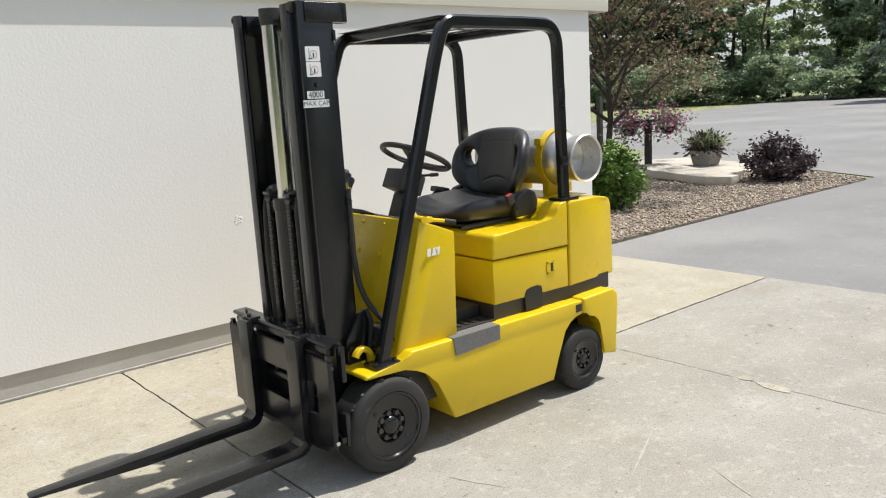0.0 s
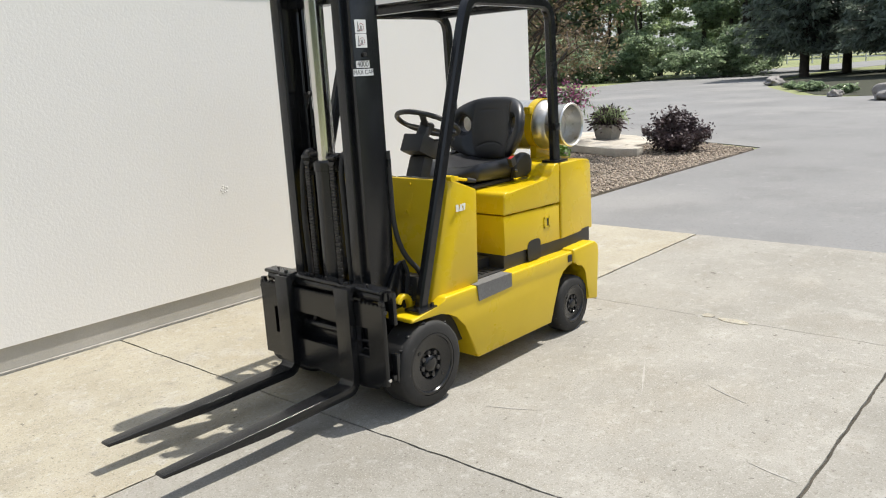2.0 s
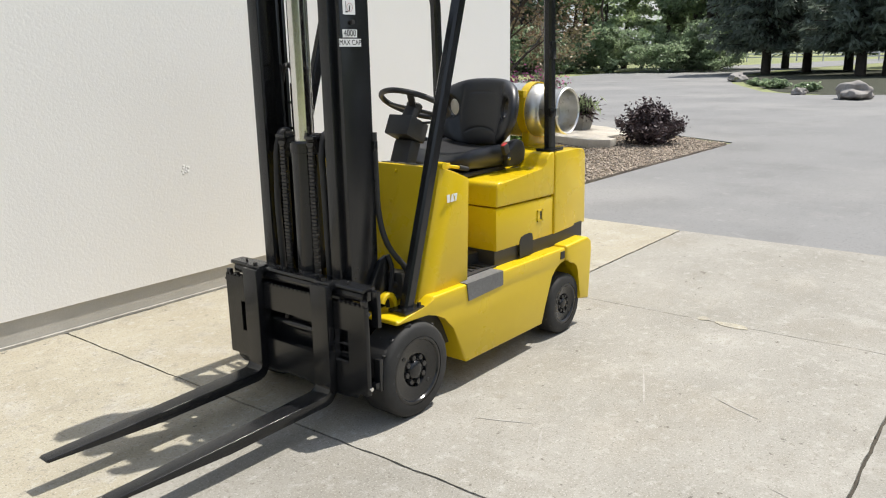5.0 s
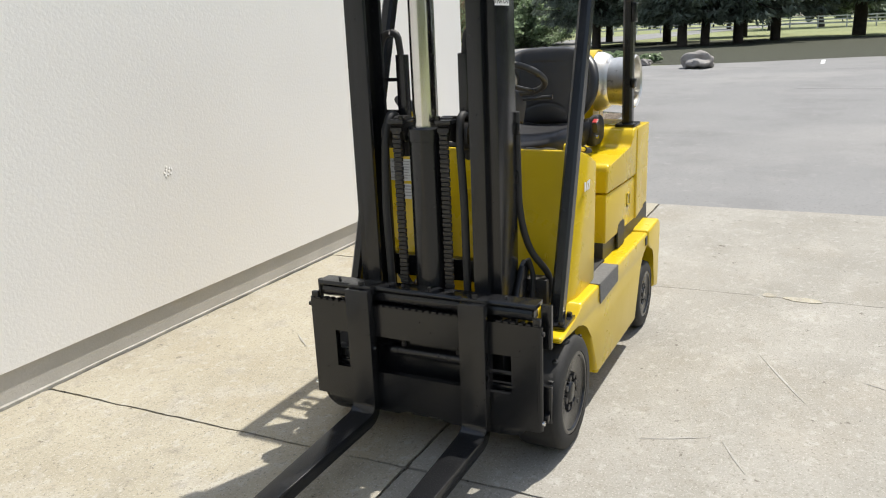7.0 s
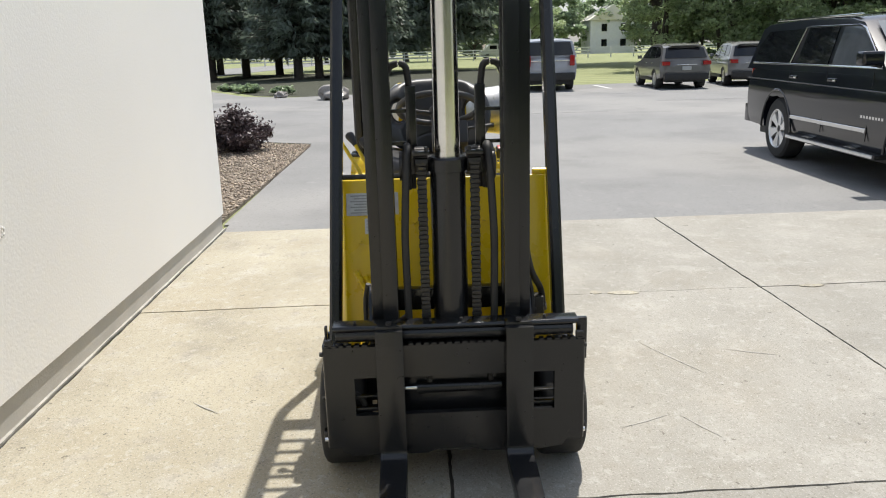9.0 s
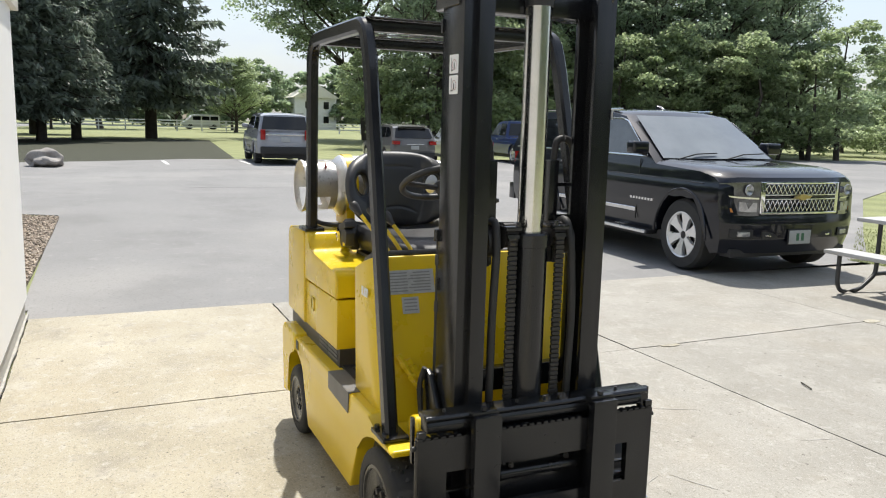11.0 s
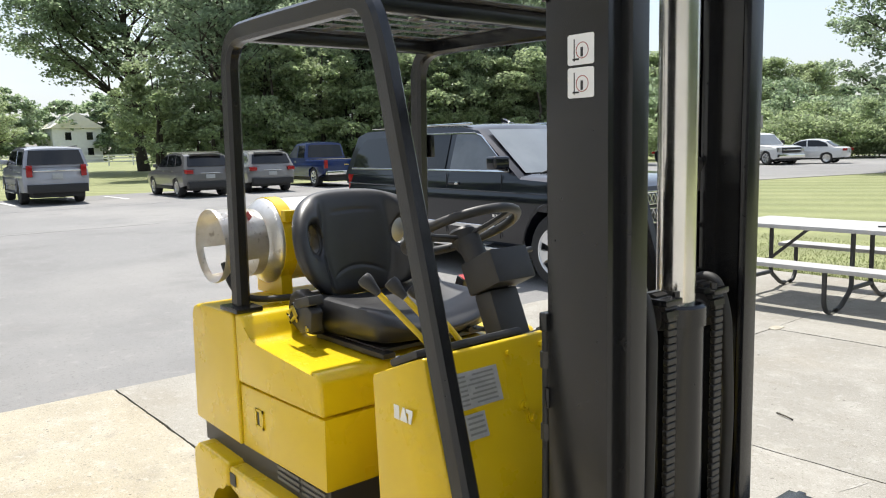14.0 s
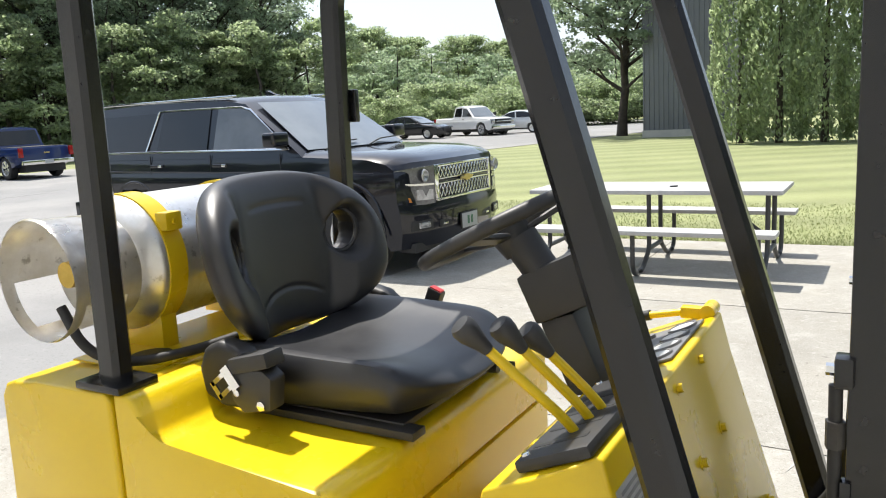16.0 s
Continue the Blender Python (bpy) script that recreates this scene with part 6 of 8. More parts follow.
        sweep(bm, [(-0.95, s * (hw + 0.002), 0.615), (0.98, s * (hw + 0.002), 0.615)], rect(0.045, 0.014, 0.004), up=(0, 1, 0))
        part("door_moulding", bm, CHROME, car)
        bm = B()
        sweep(bm, [(-2.6, s * (hw - 0.02), 1.03), (2.2, s * (hw - 0.022), 0.99)], rect(0.012, 0.010, 0.003), up=(0, 1, 0))
        part("crease", bm, mat, car)
        for xw in (1.86, -1.44):
            bm = B()
            rr = 0.405 * 1.17 + 0.02
            sweep(bm, [(xw + rr * math.cos(a), s * (hw - 0.008), 0.405 + rr * 1.03 * math.sin(a)) for a in (math.pi * q / 18 for q in range(0, 19))], rect(0.030, 0.030, 0.010), up=(0, 1, 0))
            part("arch_lip", bm, mat, car)
    if detailed:
        # unreadable model name along the door, as small bars
        for k in range(8):
            bm = B()
            box(bm, 1.30 - 0.062 * k - 0.02, 1.30 - 0.062 * k + 0.02, -hw - 0.002, -hw + 0.006, 0.735, 0.762)
            part("name_bar", bm, CHROME, car, "bright name lettering as bars")
        # nose: grille frame, mesh, lamps, fog lamps, bumper, badge and plate
        bits(car, [("grille_backing", INK, 2.74, 2.815, -0.52, 0.52, 0.66, 1.03, False), ("grille_frame", CHROME, 2.775, 2.825, -0.565, 0.565, 1.02, 1.055, False),
                   ("grille_frame", CHROME, 2.80, 2.85, -0.55, 0.55, 0.62, 0.655, False), ("grille_bar", CHROME, 2.80, 2.84, -0.53, 0.53, 0.872, 0.892, False), ("grille_bar", CHROME, 2.80, 2.84, -0.53, 0.53, 0.815, 0.835, False),
                   ("grille_band", mat, 2.80, 2.83, -0.53, 0.53, 0.835, 0.872, False),
                   ("grille_end", CHROME, 2.76, 2.84, 0.51, 0.57, 0.63, 1.05, True),
                   ("fog_lamp_recess", INK, 2.70, 2.838, 0.62, 0.88, 0.455, 0.555, True), ("fog_lamp", LAMP, 2.72, 2.845, 0.66, 0.80, 0.475, 0.535, True),
                   ("tow_hook", CHROME, 2.79, 2.85, 0.40, 0.47, 0.475, 0.50, True), ("air_intake", INK, 2.80, 2.846, -0.52, 0.52, 0.45, 0.53, False),
                   ("valance", TRIMBLACK, 2.55, 2.80, -0.84, 0.84, 0.235, 0.33, False),
                   ("plate_holder", TRIMBLACK, 2.84, 2.86, -0.17, 0.17, 0.455, 0.625, False), ("number_plate", PLATE, 2.858, 2.868, -0.155, 0.155, 0.465, 0.615, False)])
        for y0 in (-0.055, 0.015):
            bm = B()
            box(bm, 2.868, 2.871, y0, y0 + 0.04, 0.50, 0.585)
            part("plate_mark", bm, GREENINK, car)
        for z0, z1 in ((0.662, 0.812), (0.895, 1.018)):
            n = 0
            dy = 0.062
            for d in (-1, 1):
                for k in range(-12, 13):
                    y = k * dy
                    h = (z1 - z0) / 2
                    zc = (z0 + z1) / 2
                    a, b = Vector((2.820, y - d * dy / 2, zc - h)), Vector((2.820, y + d * dy / 2, zc + h))
                    if max(abs(a.y), abs(b.y)) > 0.53:
                        continue
                    bm = B()
                    sweep(bm, [a, b], rect(0.009, 0.014, 0.002), up=(1, 0, 0))
                    part("grille_mesh", bm, CHROME, car)
        bm = B()
        prism(bm, [(-0.13, 0.835), (-0.10, 0.872), (-0.04, 0.872), (-0.04, 0.892), (0.04, 0.892), (0.04, 0.872), (0.13, 0.872), (0.10, 0.835), (0.04, 0.835), (0.04, 0.812), (-0.04, 0.812), (-0.04, 0.835)], "x", 2.83, 2.86, bevel=0.004)
        part("badge", bm, GOLD, car, "gold maker's badge")
        for s in (-1, 1):
            def lens(bm, pts, x_in, out):
                vs = []
                for f, z in pts:
                    f = 0.58 + (f - 0.72) * 1.57
                    y = s * f
                    xx = 2.80 - 0.33 * (max(0, f - 0.50) / 0.50) ** 2.2
                    vs.append((xx + out, y, z))
                a = [bm.verts.new(v) for v in vs]
                b = [bm.verts.new((x - 0.10, y, z)) for x, y, z in vs]
                bm.faces.new(a)
                for i in range(len(a)):
                    bm.faces.new((a[i], a[(i + 1) % len(a)], b[(i + 1) % len(a)], b[i]))
            bm = B()
            lens(bm, [(0.72, 0.70), (0.80, 0.695), (0.88, 0.70), (0.94, 0.72), (0.965, 0.80), (0.975, 0.92), (0.97, 1.005), (0.88, 1.02), (0.80, 1.025), (0.72, 1.03)], 0, 0.010)
            hl_ = part("headlamp", bm, HEADLAMP, car, "clear headlamp unit")
            bm = B()
            lens(bm, [(0.73, 0.86), (0.80, 0.862), (0.88, 0.868), (0.96, 0.88), (0.965, 0.895), (0.88, 0.885), (0.80, 0.88), (0.73, 0.876)], 0, 0.016)
            part("lamp_divider", bm, CHROME, hl_)
            bm = B()
            c = Vector((2.755, s * 0.72, 0.95))
            lathe(bm, [(0.0, 0.0), (0.03, 0.035), (0.035, 0.052), (0.02, 0.058)], c, "x", 20)
            part("projector", bm, LAMP, hl_)
            bm = B()
            lens(bm, [(0.74, 0.735), (0.80, 0.735), (0.86, 0.74), (0.86, 0.83), (0.80, 0.828), (0.74, 0.825)], 0, 0.014)
            part("reflector", bm, LAMP, hl_)
            bm = B()
            lens(bm, [(0.89, 0.725), (0.94, 0.74), (0.955, 0.78), (0.90, 0.765)], 0, 0.014)
            part("side_marker", bm, AMBER, hl_)
        # wipers
        for y0, y1 in ((-0.72, -0.06), (0.02, 0.70)):
            bm = B()
            sweep(bm, [(1.25, y0, 1.205), (1.17, (y0 + y1) / 2, 1.265), (1.16, y1, 1.28)], rect(0.02, 0.016, 0.003), up=(0, 0, 1))
            part("wiper", bm, TRIMBLACK, car)
        bm = B()
        prism(bm, [(0.12, 1.89), (0.02, 1.905), (-0.06, 1.95), (-0.10, 1.95), (-0.10, 1.89)], "y", -0.025, 0.025, bevel=0.008)
        part("aerial", bm, mat, car)
        bits(car, [("step", ALLOY, 0.55, 0.75, hw - 0.09, hw + 0.01, 0.395, 0.402, True), ("step", ALLOY, -0.55, -0.35, hw - 0.09, hw + 0.01, 0.395, 0.402, True)])
        # trim of the nose follows its bowed face
        for o in car.children:
            if o.name.split(".")[0] in ("grille_backing", "grille_frame", "grille_bar", "grille_band", "grille_end", "grille_mesh", "fog_lamp_recess", "fog_lamp", "tow_hook", "air_intake", "valance", "badge"):
                for v in o.data.vertices:
                    if v.co.x > 2.4:
                        v.co.x -= 0.256 * min(1.0, abs(v.co.y) / hw) ** 3.2
    # belt line and bonnet stand high, the windscreen reaches forward
    zf, zt = [0.0, 0.60, 1.05, 1.25, 1.76, 3.0], [0.0, 0.60, 1.105, 1.318, 1.772, 3.0]
    for o in car.children_recursive:
        kind = o.name.split(".")[0]
        for v in o.data.vertices:
            v.co.z = float(np.interp(v.co.z, zf, zt))
            if kind in ("cabin", "side_window", "windscreen", "window_trim", "wiper", "door_mirror", "mirror_arm") and v.co.x > 0.0:
                v.co.x *= 1.10
            if kind.startswith("grille") or (kind == "badge" and v.co.x > 2.4):
                v.co.z = 0.72 + (v.co.z - 0.62) * 0.74
            if kind in ("plate_holder", "number_plate", "plate_mark") and v.co.x > 2.4:
                v.co.z -= 0.075
    # the overhang of the nose is short
    for o in car.children_recursive:
        for v in o.data.vertices:
            if v.co.x > 2.2:
                v.co.x = 2.2 + (v.co.x - 2.2) * 0.72
    return car


big_suv("glossy blue-black full-size suv with chrome grille, parked on asphalt", (7.80, -2.49, 0), 177.8, PAINT_NAVY, True)
big_suv("silver full-size suv parked nose-in beside the lawn", (29.0, -1.75, 0), -4, PAINT_SILVER, False, rims=TRIMBLACK)


def crossover(label, at, rz, mat):
    L, W = 4.75, 1.86
    side = [(-2.30, 0.42), (-2.36, 0.62), (-2.34, 0.82), (-2.26, 1.02), (-2.15, 1.06), (0.85, 1.02), (1.3, 0.985), (1.9, 0.90), (2.20, 0.80), (2.31, 0.66), (2.33, 0.45), (2.20, 0.26), (1.95, 0.25)]
    house = [(1.10, 0.99), (0.25, 1.50), (-0.1, 1.555), (-0.9, 1.585), (-1.65, 1.545), (-1.95, 1.46), (-2.27, 1.00)]
    panes = [[(0.80, 1.065), (0.22, 1.42), (-0.15, 1.475), (-0.18, 1.065)], [(-0.27, 1.065), (-0.25, 1.485), (-1.0, 1.49), (-1.12, 1.075)], [(-1.22, 1.08), (-1.10, 1.485), (-1.55, 1.45), (-1.85, 1.25), (-1.80, 1.12)]]
    car, body, half = vehicle(label, "car", at, rz, L, W, side, (1.42, -1.34), 0.345, mat, house, 1.03, 0.30, panes, (1.05, 1.03, 0.30, 1.46), (-2.23, 1.08, -1.98, 1.43), name="crossover", sill=0.30, rims=ALLOY)
    hw = W / 2
    bits(car, [("tail_lamp", REDLENS, -2.36, -2.12, 0.60, 0.86, 0.84, 0.97, True), ("rear_bumper", TRIMBLACK, -2.40, -2.15, -0.78, 0.78, 0.33, 0.55, False), ("number_plate", PLATE, -2.375, -2.33, -0.16, 0.16, 0.66, 0.80, False),
               ("bright_strip", CHROME, -2.37, -2.33, -0.35, 0.35, 0.84, 0.865, False), ("roof_rail", ALLOY, -1.6, 0.0, half(1.55) - 0.10, half(1.55) - 0.065, 1.575, 1.60, True),
               ("door_mirror", mat, 0.72, 0.86, half(1.05) + 0.03, half(1.05) + 0.18, 1.05, 1.17, True), ("door_handle", CHROME, -0.10, 0.10, hw - 0.05, hw - 0.015, 0.90, 0.93, True), ("door_handle", CHROME, -1.05, -0.85, hw - 0.05, hw - 0.015, 0.90, 0.93, True),
               ("sill_cladding", TRIMBLACK, -0.9, 1.0, hw - 0.06, hw - 0.01, 0.28, 0.40, True), ("roof_spoiler", mat, -2.08, -1.85, -0.58, 0.58, 1.50, 1.53, False)])
    return car


crossover("grey-brown crossover wagon parked nose-in at the lawn edge", (27.6, -6.1, 0), -3, PAINT_TAUPE)
crossover("silver-grey crossover parked beside the wagon", (28.1, -8.9, 0), -10, PAINT_GREY)


def pickup(label, at, rz, mat):
    L, W = 5.85, 2.03
    side = [(-2.84, 0.55), (-2.90, 0.62), (-2.90, 1.10), (-2.88, 1.15), (-0.92, 1.15), (-0.90, 1.18), (1.05, 1.17), (1.4, 1.16), (2.4, 1.10), (2.72, 1.04), (2.80, 0.95), (2.84, 0.60), (2.80, 0.38), (2.5, 0.32)]
    house = [(1.20, 1.14), (0.45, 1.78), (0.15, 1.85), (-0.5, 1.865), (-0.82, 1.82), (-0.98, 1.14)]
    panes = [[(0.95, 1.22), (0.42, 1.68), (0.05, 1.74), (0.03, 1.22)], [(-0.07, 1.22), (-0.05, 1.75), (-0.66, 1.74), (-0.76, 1.22)]]
    car, body, half = vehicle(label, "pickup truck", at, rz, L, W, side, (1.85, -1.75), 0.41, mat, house, 1.16, 0.22, panes, (1.15, 1.18, 0.50, 1.75), (-0.965, 1.22, -0.86, 1.74), name="pickup_truck", sill=0.42, bow=0.10)
    hw = W / 2
    bits(car, [("tail_lamp", REDLENS, -2.93, -2.82, 0.85, 0.985, 0.78, 1.12, True), ("rear_bumper", CHROME, -3.02, -2.86, -0.93, 0.93, 0.52, 0.68, False), ("number_plate", PLATE, -3.03, -3.0, -0.16, 0.16, 0.54, 0.66, False),
               ("bed_liner", TRIMBLACK, -2.80, -1.02, -0.82, 0.82, 1.145, 1.156, False), ("tailgate_badge", GOLD, -2.92, -2.89, -0.10, 0.10, 0.90, 0.95, False),
               ("door_mirror", TRIMBLACK, 0.78, 0.90, half(1.2) + 0.04, half(1.2) + 0.22, 1.22, 1.42, True), ("door_handle", CHROME, 0.05, 0.2, hw - 0.05, hw - 0.015, 1.02, 1.06, True),
               ("grille", TRIMBLACK, 2.74, 2.86, -0.62, 0.62, 0.70, 1.0, False), ("grille_bar", CHROME, 2.80, 2.88, -0.64, 0.64, 0.84, 0.88, False), ("headlamp", LAMP, 2.62, 2.82, 0.64, 0.92, 0.74, 1.0, True), ("front_bumper", CHROME, 2.70, 2.93, -0.90, 0.90, 0.42, 0.62, False)])
    return car


pickup("blue pickup truck parked nose-in under the trees", (29.3, -12.3, 0), -6, PAINT_BLUE)
pickup("white pickup truck parked across the far drive", (23.9, -38.0, 0), 158, PAINT_WHITE)


def saloon(label, at, rz, mat):
    L, W = 4.85, 1.83
    side = [(-2.35, 0.36), (-2.42, 0.60), (-2.40, 0.88), (-2.28, 0.96), (-1.6, 0.98), (0.95, 0.95), (1.9, 0.84), (2.28, 0.72), (2.40, 0.55), (2.36, 0.30), (2.1, 0.22)]
    house = [(1.10, 0.93), (0.25, 1.36), (-0.2, 1.43), (-0.8, 1.42), (-1.25, 1.32), (-1.85, 0.95)]
    panes = [[(0.78, 1.0), (0.20, 1.30), (-0.20, 1.365), (-0.22, 1.0)], [(-0.30, 1.0), (-0.28, 1.37), (-0.85, 1.355), (-1.3, 1.2), (-1.45, 1.0)]]
    car, body, half = vehicle(label, "car", at, rz, L, W, side, (1.45, -1.38), 0.33, mat, house, 0.96, 0.34, panes, (1.05, 0.97, 0.30, 1.33), (-1.80, 1.0, -1.30, 1.30), name="saloon_car", sill=0.26, rims=ALLOY)
    hw = W / 2
    bits(car, [("tail_lamp", REDLENS, -2.42, -2.22, 0.58, 0.84, 0.74, 0.88, True), ("headlamp", LAMP, 2.08, 2.32, 0.55, 0.82, 0.62, 0.74, True), ("number_plate", PLATE, -2.44, -2.40, -0.16, 0.16, 0.62, 0.74, False),
               ("door_mirror", mat, 0.70, 0.82, half(1.0) + 0.02, half(1.0) + 0.17, 0.98, 1.09, True), ("window_trim", CHROME, -1.45, 0.80, half(0.98) - 0.01, half(0.98) + 0.012, 0.972, 0.990, True), ("grille", TRIMBLACK, 2.30, 2.42, -0.45, 0.45, 0.45, 0.66, False)])
    return car


saloon("black saloon car parked broadside on the far drive", (26.4, -35.3, 0), 178, PAINT_BLACK)
saloon("white saloon car parked beyond the white pickup", (21.9, -39.6, 0), 10, PAINT_WHITE)

# far white van beyond the fence
van = new("van")
van.matrix_world = pose(120, -9.6, 0, 0, 0, 95)
BASE[van] = Vector((0, 0, 0))
tagged(van, "white panel van parked far beyond the white fence", "van")
bm = B()
prism(bm, [(-2.6, 0.45), (-2.6, 1.9), (-2.4, 2.1), (0.9, 2.1), (1.5, 1.95), (2.0, 1.2), (2.65, 1.0), (2.7, 0.45)], "y", -0.95, 0.95, bevel=0.06)
part("body", bm, PAINT_WHITE, van)
for s in (-1, 1):
    for x0, x1 in ((-2.3, -1.2), (-1.05, 0.0), (0.2, 1.3)):
        bm = B()
        box(bm, x0, x1, s * 0.955 - 0.01, s * 0.955 + 0.01, 1.3, 1.85)
        part("window", bm, TINT, van)
    for x in (-1.7, 1.7):
        bm = B()
        rod(bm, (x, s * 0.6, 0.36), (x, s * 0.95, 0.36), 0.36, None, 20)
        part("wheel", bm, CARTYRE, van)

# ---------------------------------------------------------------- picnic table
GREYPLANK = material("grey_plank", (0.46, 0.455, 0.445), (0.36, 0.355, 0.345), 0.6, scale=5, fine=60, bump=0.3, depth=0.002)
TUBE = material("dark_tube", (0.030, 0.032, 0.034), (0.05, 0.05, 0.05), 0.45, scale=8)
table = root("picnic_table", (3.5, -2.66, 0), "grey plank picnic table with attached benches and dark tube legs", "picnic table")
for nm, yc, w, z, n in (("table_top", -2.64, 0.76, 0.72, 4), ("bench", -1.98, 0.26, 0.425, 1), ("bench", -3.34, 0.26, 0.425, 1)):
    bm = B()
    box(bm, 2.40, 4.58, yc - w / 2 + 0.01, yc + w / 2 - 0.01, z - 0.038, z - 0.012)
    top = part(nm, bm, GREYPLANK, table)
    pw = w / n
    for k in range(n):
        bm = B()
        y = yc - w / 2 + pw * (k + 0.5)
        box(bm, 2.385, 4.595, y - pw / 2 + 0.003, y + pw / 2 - 0.003, z - 0.036, z, bevel=0.006)
        part("plank", bm, GREYPLANK, top)
for x in (2.52, 3.52, 4.48):
    bm = B()
    r = circle(0.021, 10)
    for s in (-1, 1):
        y = -2.66 + s * 0.62
        sweep(bm, smooth_path([(x, -2.66 + s * 0.20, 0.685), (x, -2.66 + s * 0.20, 0.17), (x, -2.66 + s * 0.30, 0.10), (x, -2.66 + s * 0.42, 0.022), (x, -2.66 + s * 0.66, 0.022), (x, -2.66 + s * 0.72, 0.10), (x, -2.66 + s * 0.72, 0.40)], 6, 0.07), r)
        sweep(bm, [(x, -2.66 + s * 0.20, 0.17), (x, -2.66, 0.17)], r)
    part("leg_frame", bm, TUBE, table)
for x0, x1 in ((2.55, 3.05), (4.45, 3.98)):
    bm = B()
    sweep(bm, [(x0, -2.66, 0.28), (x1, -2.66, 0.68)], rect(0.03, 0.012, 0.002), up=(0, 1, 0))
    part("brace", bm, TUBE, table)
TABLE_SHIFT = Vector((0.06, -0.14, 0))
table.location += TABLE_SHIFT
bm = B()
box(bm, -0.035, 0.035, -0.012, 0.012, 0, 0.012, bevel=0.003, m=pose(3.38, -2.69, 0.722, 0, 0, 30))
thing("marker_pen", bm, TRIMBLACK, "small black pen lying on the picnic table", "pen", at=(3.38, -2.69, 0.722))

# twig on the slab
bm = B()
sweep(bm, [(2.55, 0.50, 0.006), (2.60, 0.485, 0.010), (2.66, 0.46, 0.006)], circle(0.005, 6))
thing("twig", bm, JOINT, "small dark twig lying on the concrete", "twig", at=(2.6, 0.48, 0.0))

# ---------------------------------------------------------------- fence, house and the ribbed metal building
WHITEWOOD = material("white_board", (0.74, 0.74, 0.73), (0.66, 0.66, 0.65), 0.6, scale=2)
fence = root("fence", (100, 0, 0), "long white rail fence round a far paddock", "fence")
for k in range(29):
    y = -48 + 2.9 * k
    bm = B()
    box(bm, 99.93, 100.07, y - 0.07, y + 0.07, 0, 1.35)
    part("post", bm, WHITEWOOD, fence)
for z in (0.5, 0.9, 1.25):
    bm = B()
    box(bm, 99.86, 99.92, -48, 34, z - 0.07, z + 0.07)
    part("rail", bm, WHITEWOOD, fence)

house = root("house", (150, -33.5, 0), "far white clapboard house with a pale roof", "house")
bm = B()
box(bm, 146, 154, -37.5, -29.5, 0, 6.0)
part("wall", bm, WHITEWOOD, house)
bm = B()
prism(bm, [(-38.0, 5.9), (-33.5, 8.6), (-29.0, 5.9)], "x", 145.5, 154.5)
part("roof", bm, FASCIA, house)
for y in (-35.5, -32.0):
    for z in (1.2, 3.9):
        bm = B()
        box(bm, 145.95, 146.02, y - 0.5, y + 0.5, z, z + 1.3)
        part("window", bm, TINT, house)

SIDING = material("grey_siding", (0.155, 0.16, 0.17), (0.13, 0.135, 0.145), 0.5, scale=0.8, fine=30)
shed = root("metal_building", (9.4, -29.5, 0), "tall grey building clad in ribbed metal siding", "building")
bm = B()
box(bm, 7.45, 10.95, -34, -28.6, 0.25, 8.5)
w = part("wall", bm, SIDING, shed)
for k in range(18):
    bm = B()
    x = 7.5 + 0.2 * k
    prism(bm, [(x - 0.03, -28.6), (x - 0.015, -28.56), (x + 0.015, -28.56), (x + 0.03, -28.6)], "z", 0.28, 8.5)
    part("rib", bm, SIDING, w)
for k in range(10):
    bm = B()
    y = -28.8 - 0.5 * k
    prism(bm, [(10.95, y - 0.03), (10.99, y - 0.015), (10.99, y + 0.015), (10.95, y + 0.03)], "z", 0.28, 8.5)
    part("rib", bm, SIDING, w)
bm = B()
box(bm, 7.43, 10.97, -34.02, -28.55, -0.06, 0.27)
part("footing", bm, PLINTH, shed)
bm = B()
box(bm, 7.3, 11.1, -34.2, -28.4, 8.5, 8.65)
part("roof", bm, ROOF, shed)

# ---------------------------------------------------------------- planting
# tree leaf and needle tones are paled and blued: air haze put into the colour
LEAF_MID = material("leaves_mid", (0.255, 0.335, 0.195), (0.325, 0.40, 0.255), 0.36, scale=0.5, fine=6, vary=0.35, island=True, trans=0.66)
LEAF_LIGHT = material("leaves_light", (0.285, 0.36, 0.18), (0.36, 0.425, 0.245), 0.36, scale=0.4, fine=5, vary=0.35, island=True, trans=0.66)
LEAF_DARK = material("leaves_dark", (0.24, 0.315, 0.19), (0.30, 0.37, 0.245), 0.38, scale=0.5, fine=6, vary=0.35, island=True, trans=0.66)
NEEDLE = material("spruce_needles", (0.155, 0.195, 0.155), (0.21, 0.25, 0.20), 0.5, scale=0.6, fine=8, vary=0.35, island=True, trans=0.55)
LEAF_PURPLE = material("purple_leaves", (0.060, 0.040, 0.045), (0.095, 0.070, 0.072), 0.5, scale=3, fine=20, vary=0.4, island=True, trans=0.15)
LEAF_SHRUB = material("shrub_leaves", (0.085, 0.17, 0.025), (0.13, 0.22, 0.04), 0.5, scale=3, fine=20, vary=0.3, island=True, trans=0.3)
LEAF_RUST = material("rusty_leaves", (0.20, 0.21, 0.105), (0.24, 0.155, 0.105), 0.45, scale=1.4, fine=9, vary=0.4, island=True, trans=0.40)
PETAL = material("pink_petals", (0.55, 0.10, 0.30), (0.62, 0.22, 0.42), 0.6, scale=5, fine=20, vary=0.3, island=True, trans=0.3)
BARK = material("bark", (0.085, 0.068, 0.052), (0.045, 0.037, 0.03), 0.95, scale=5, fine=30, bump=0.9, depth=0.03)
POTCLAY = material("weathered_pot", (0.30, 0.285, 0.255), (0.22, 0.21, 0.19), 0.85, scale=6, fine=40, bump=0.4, depth=0.004)
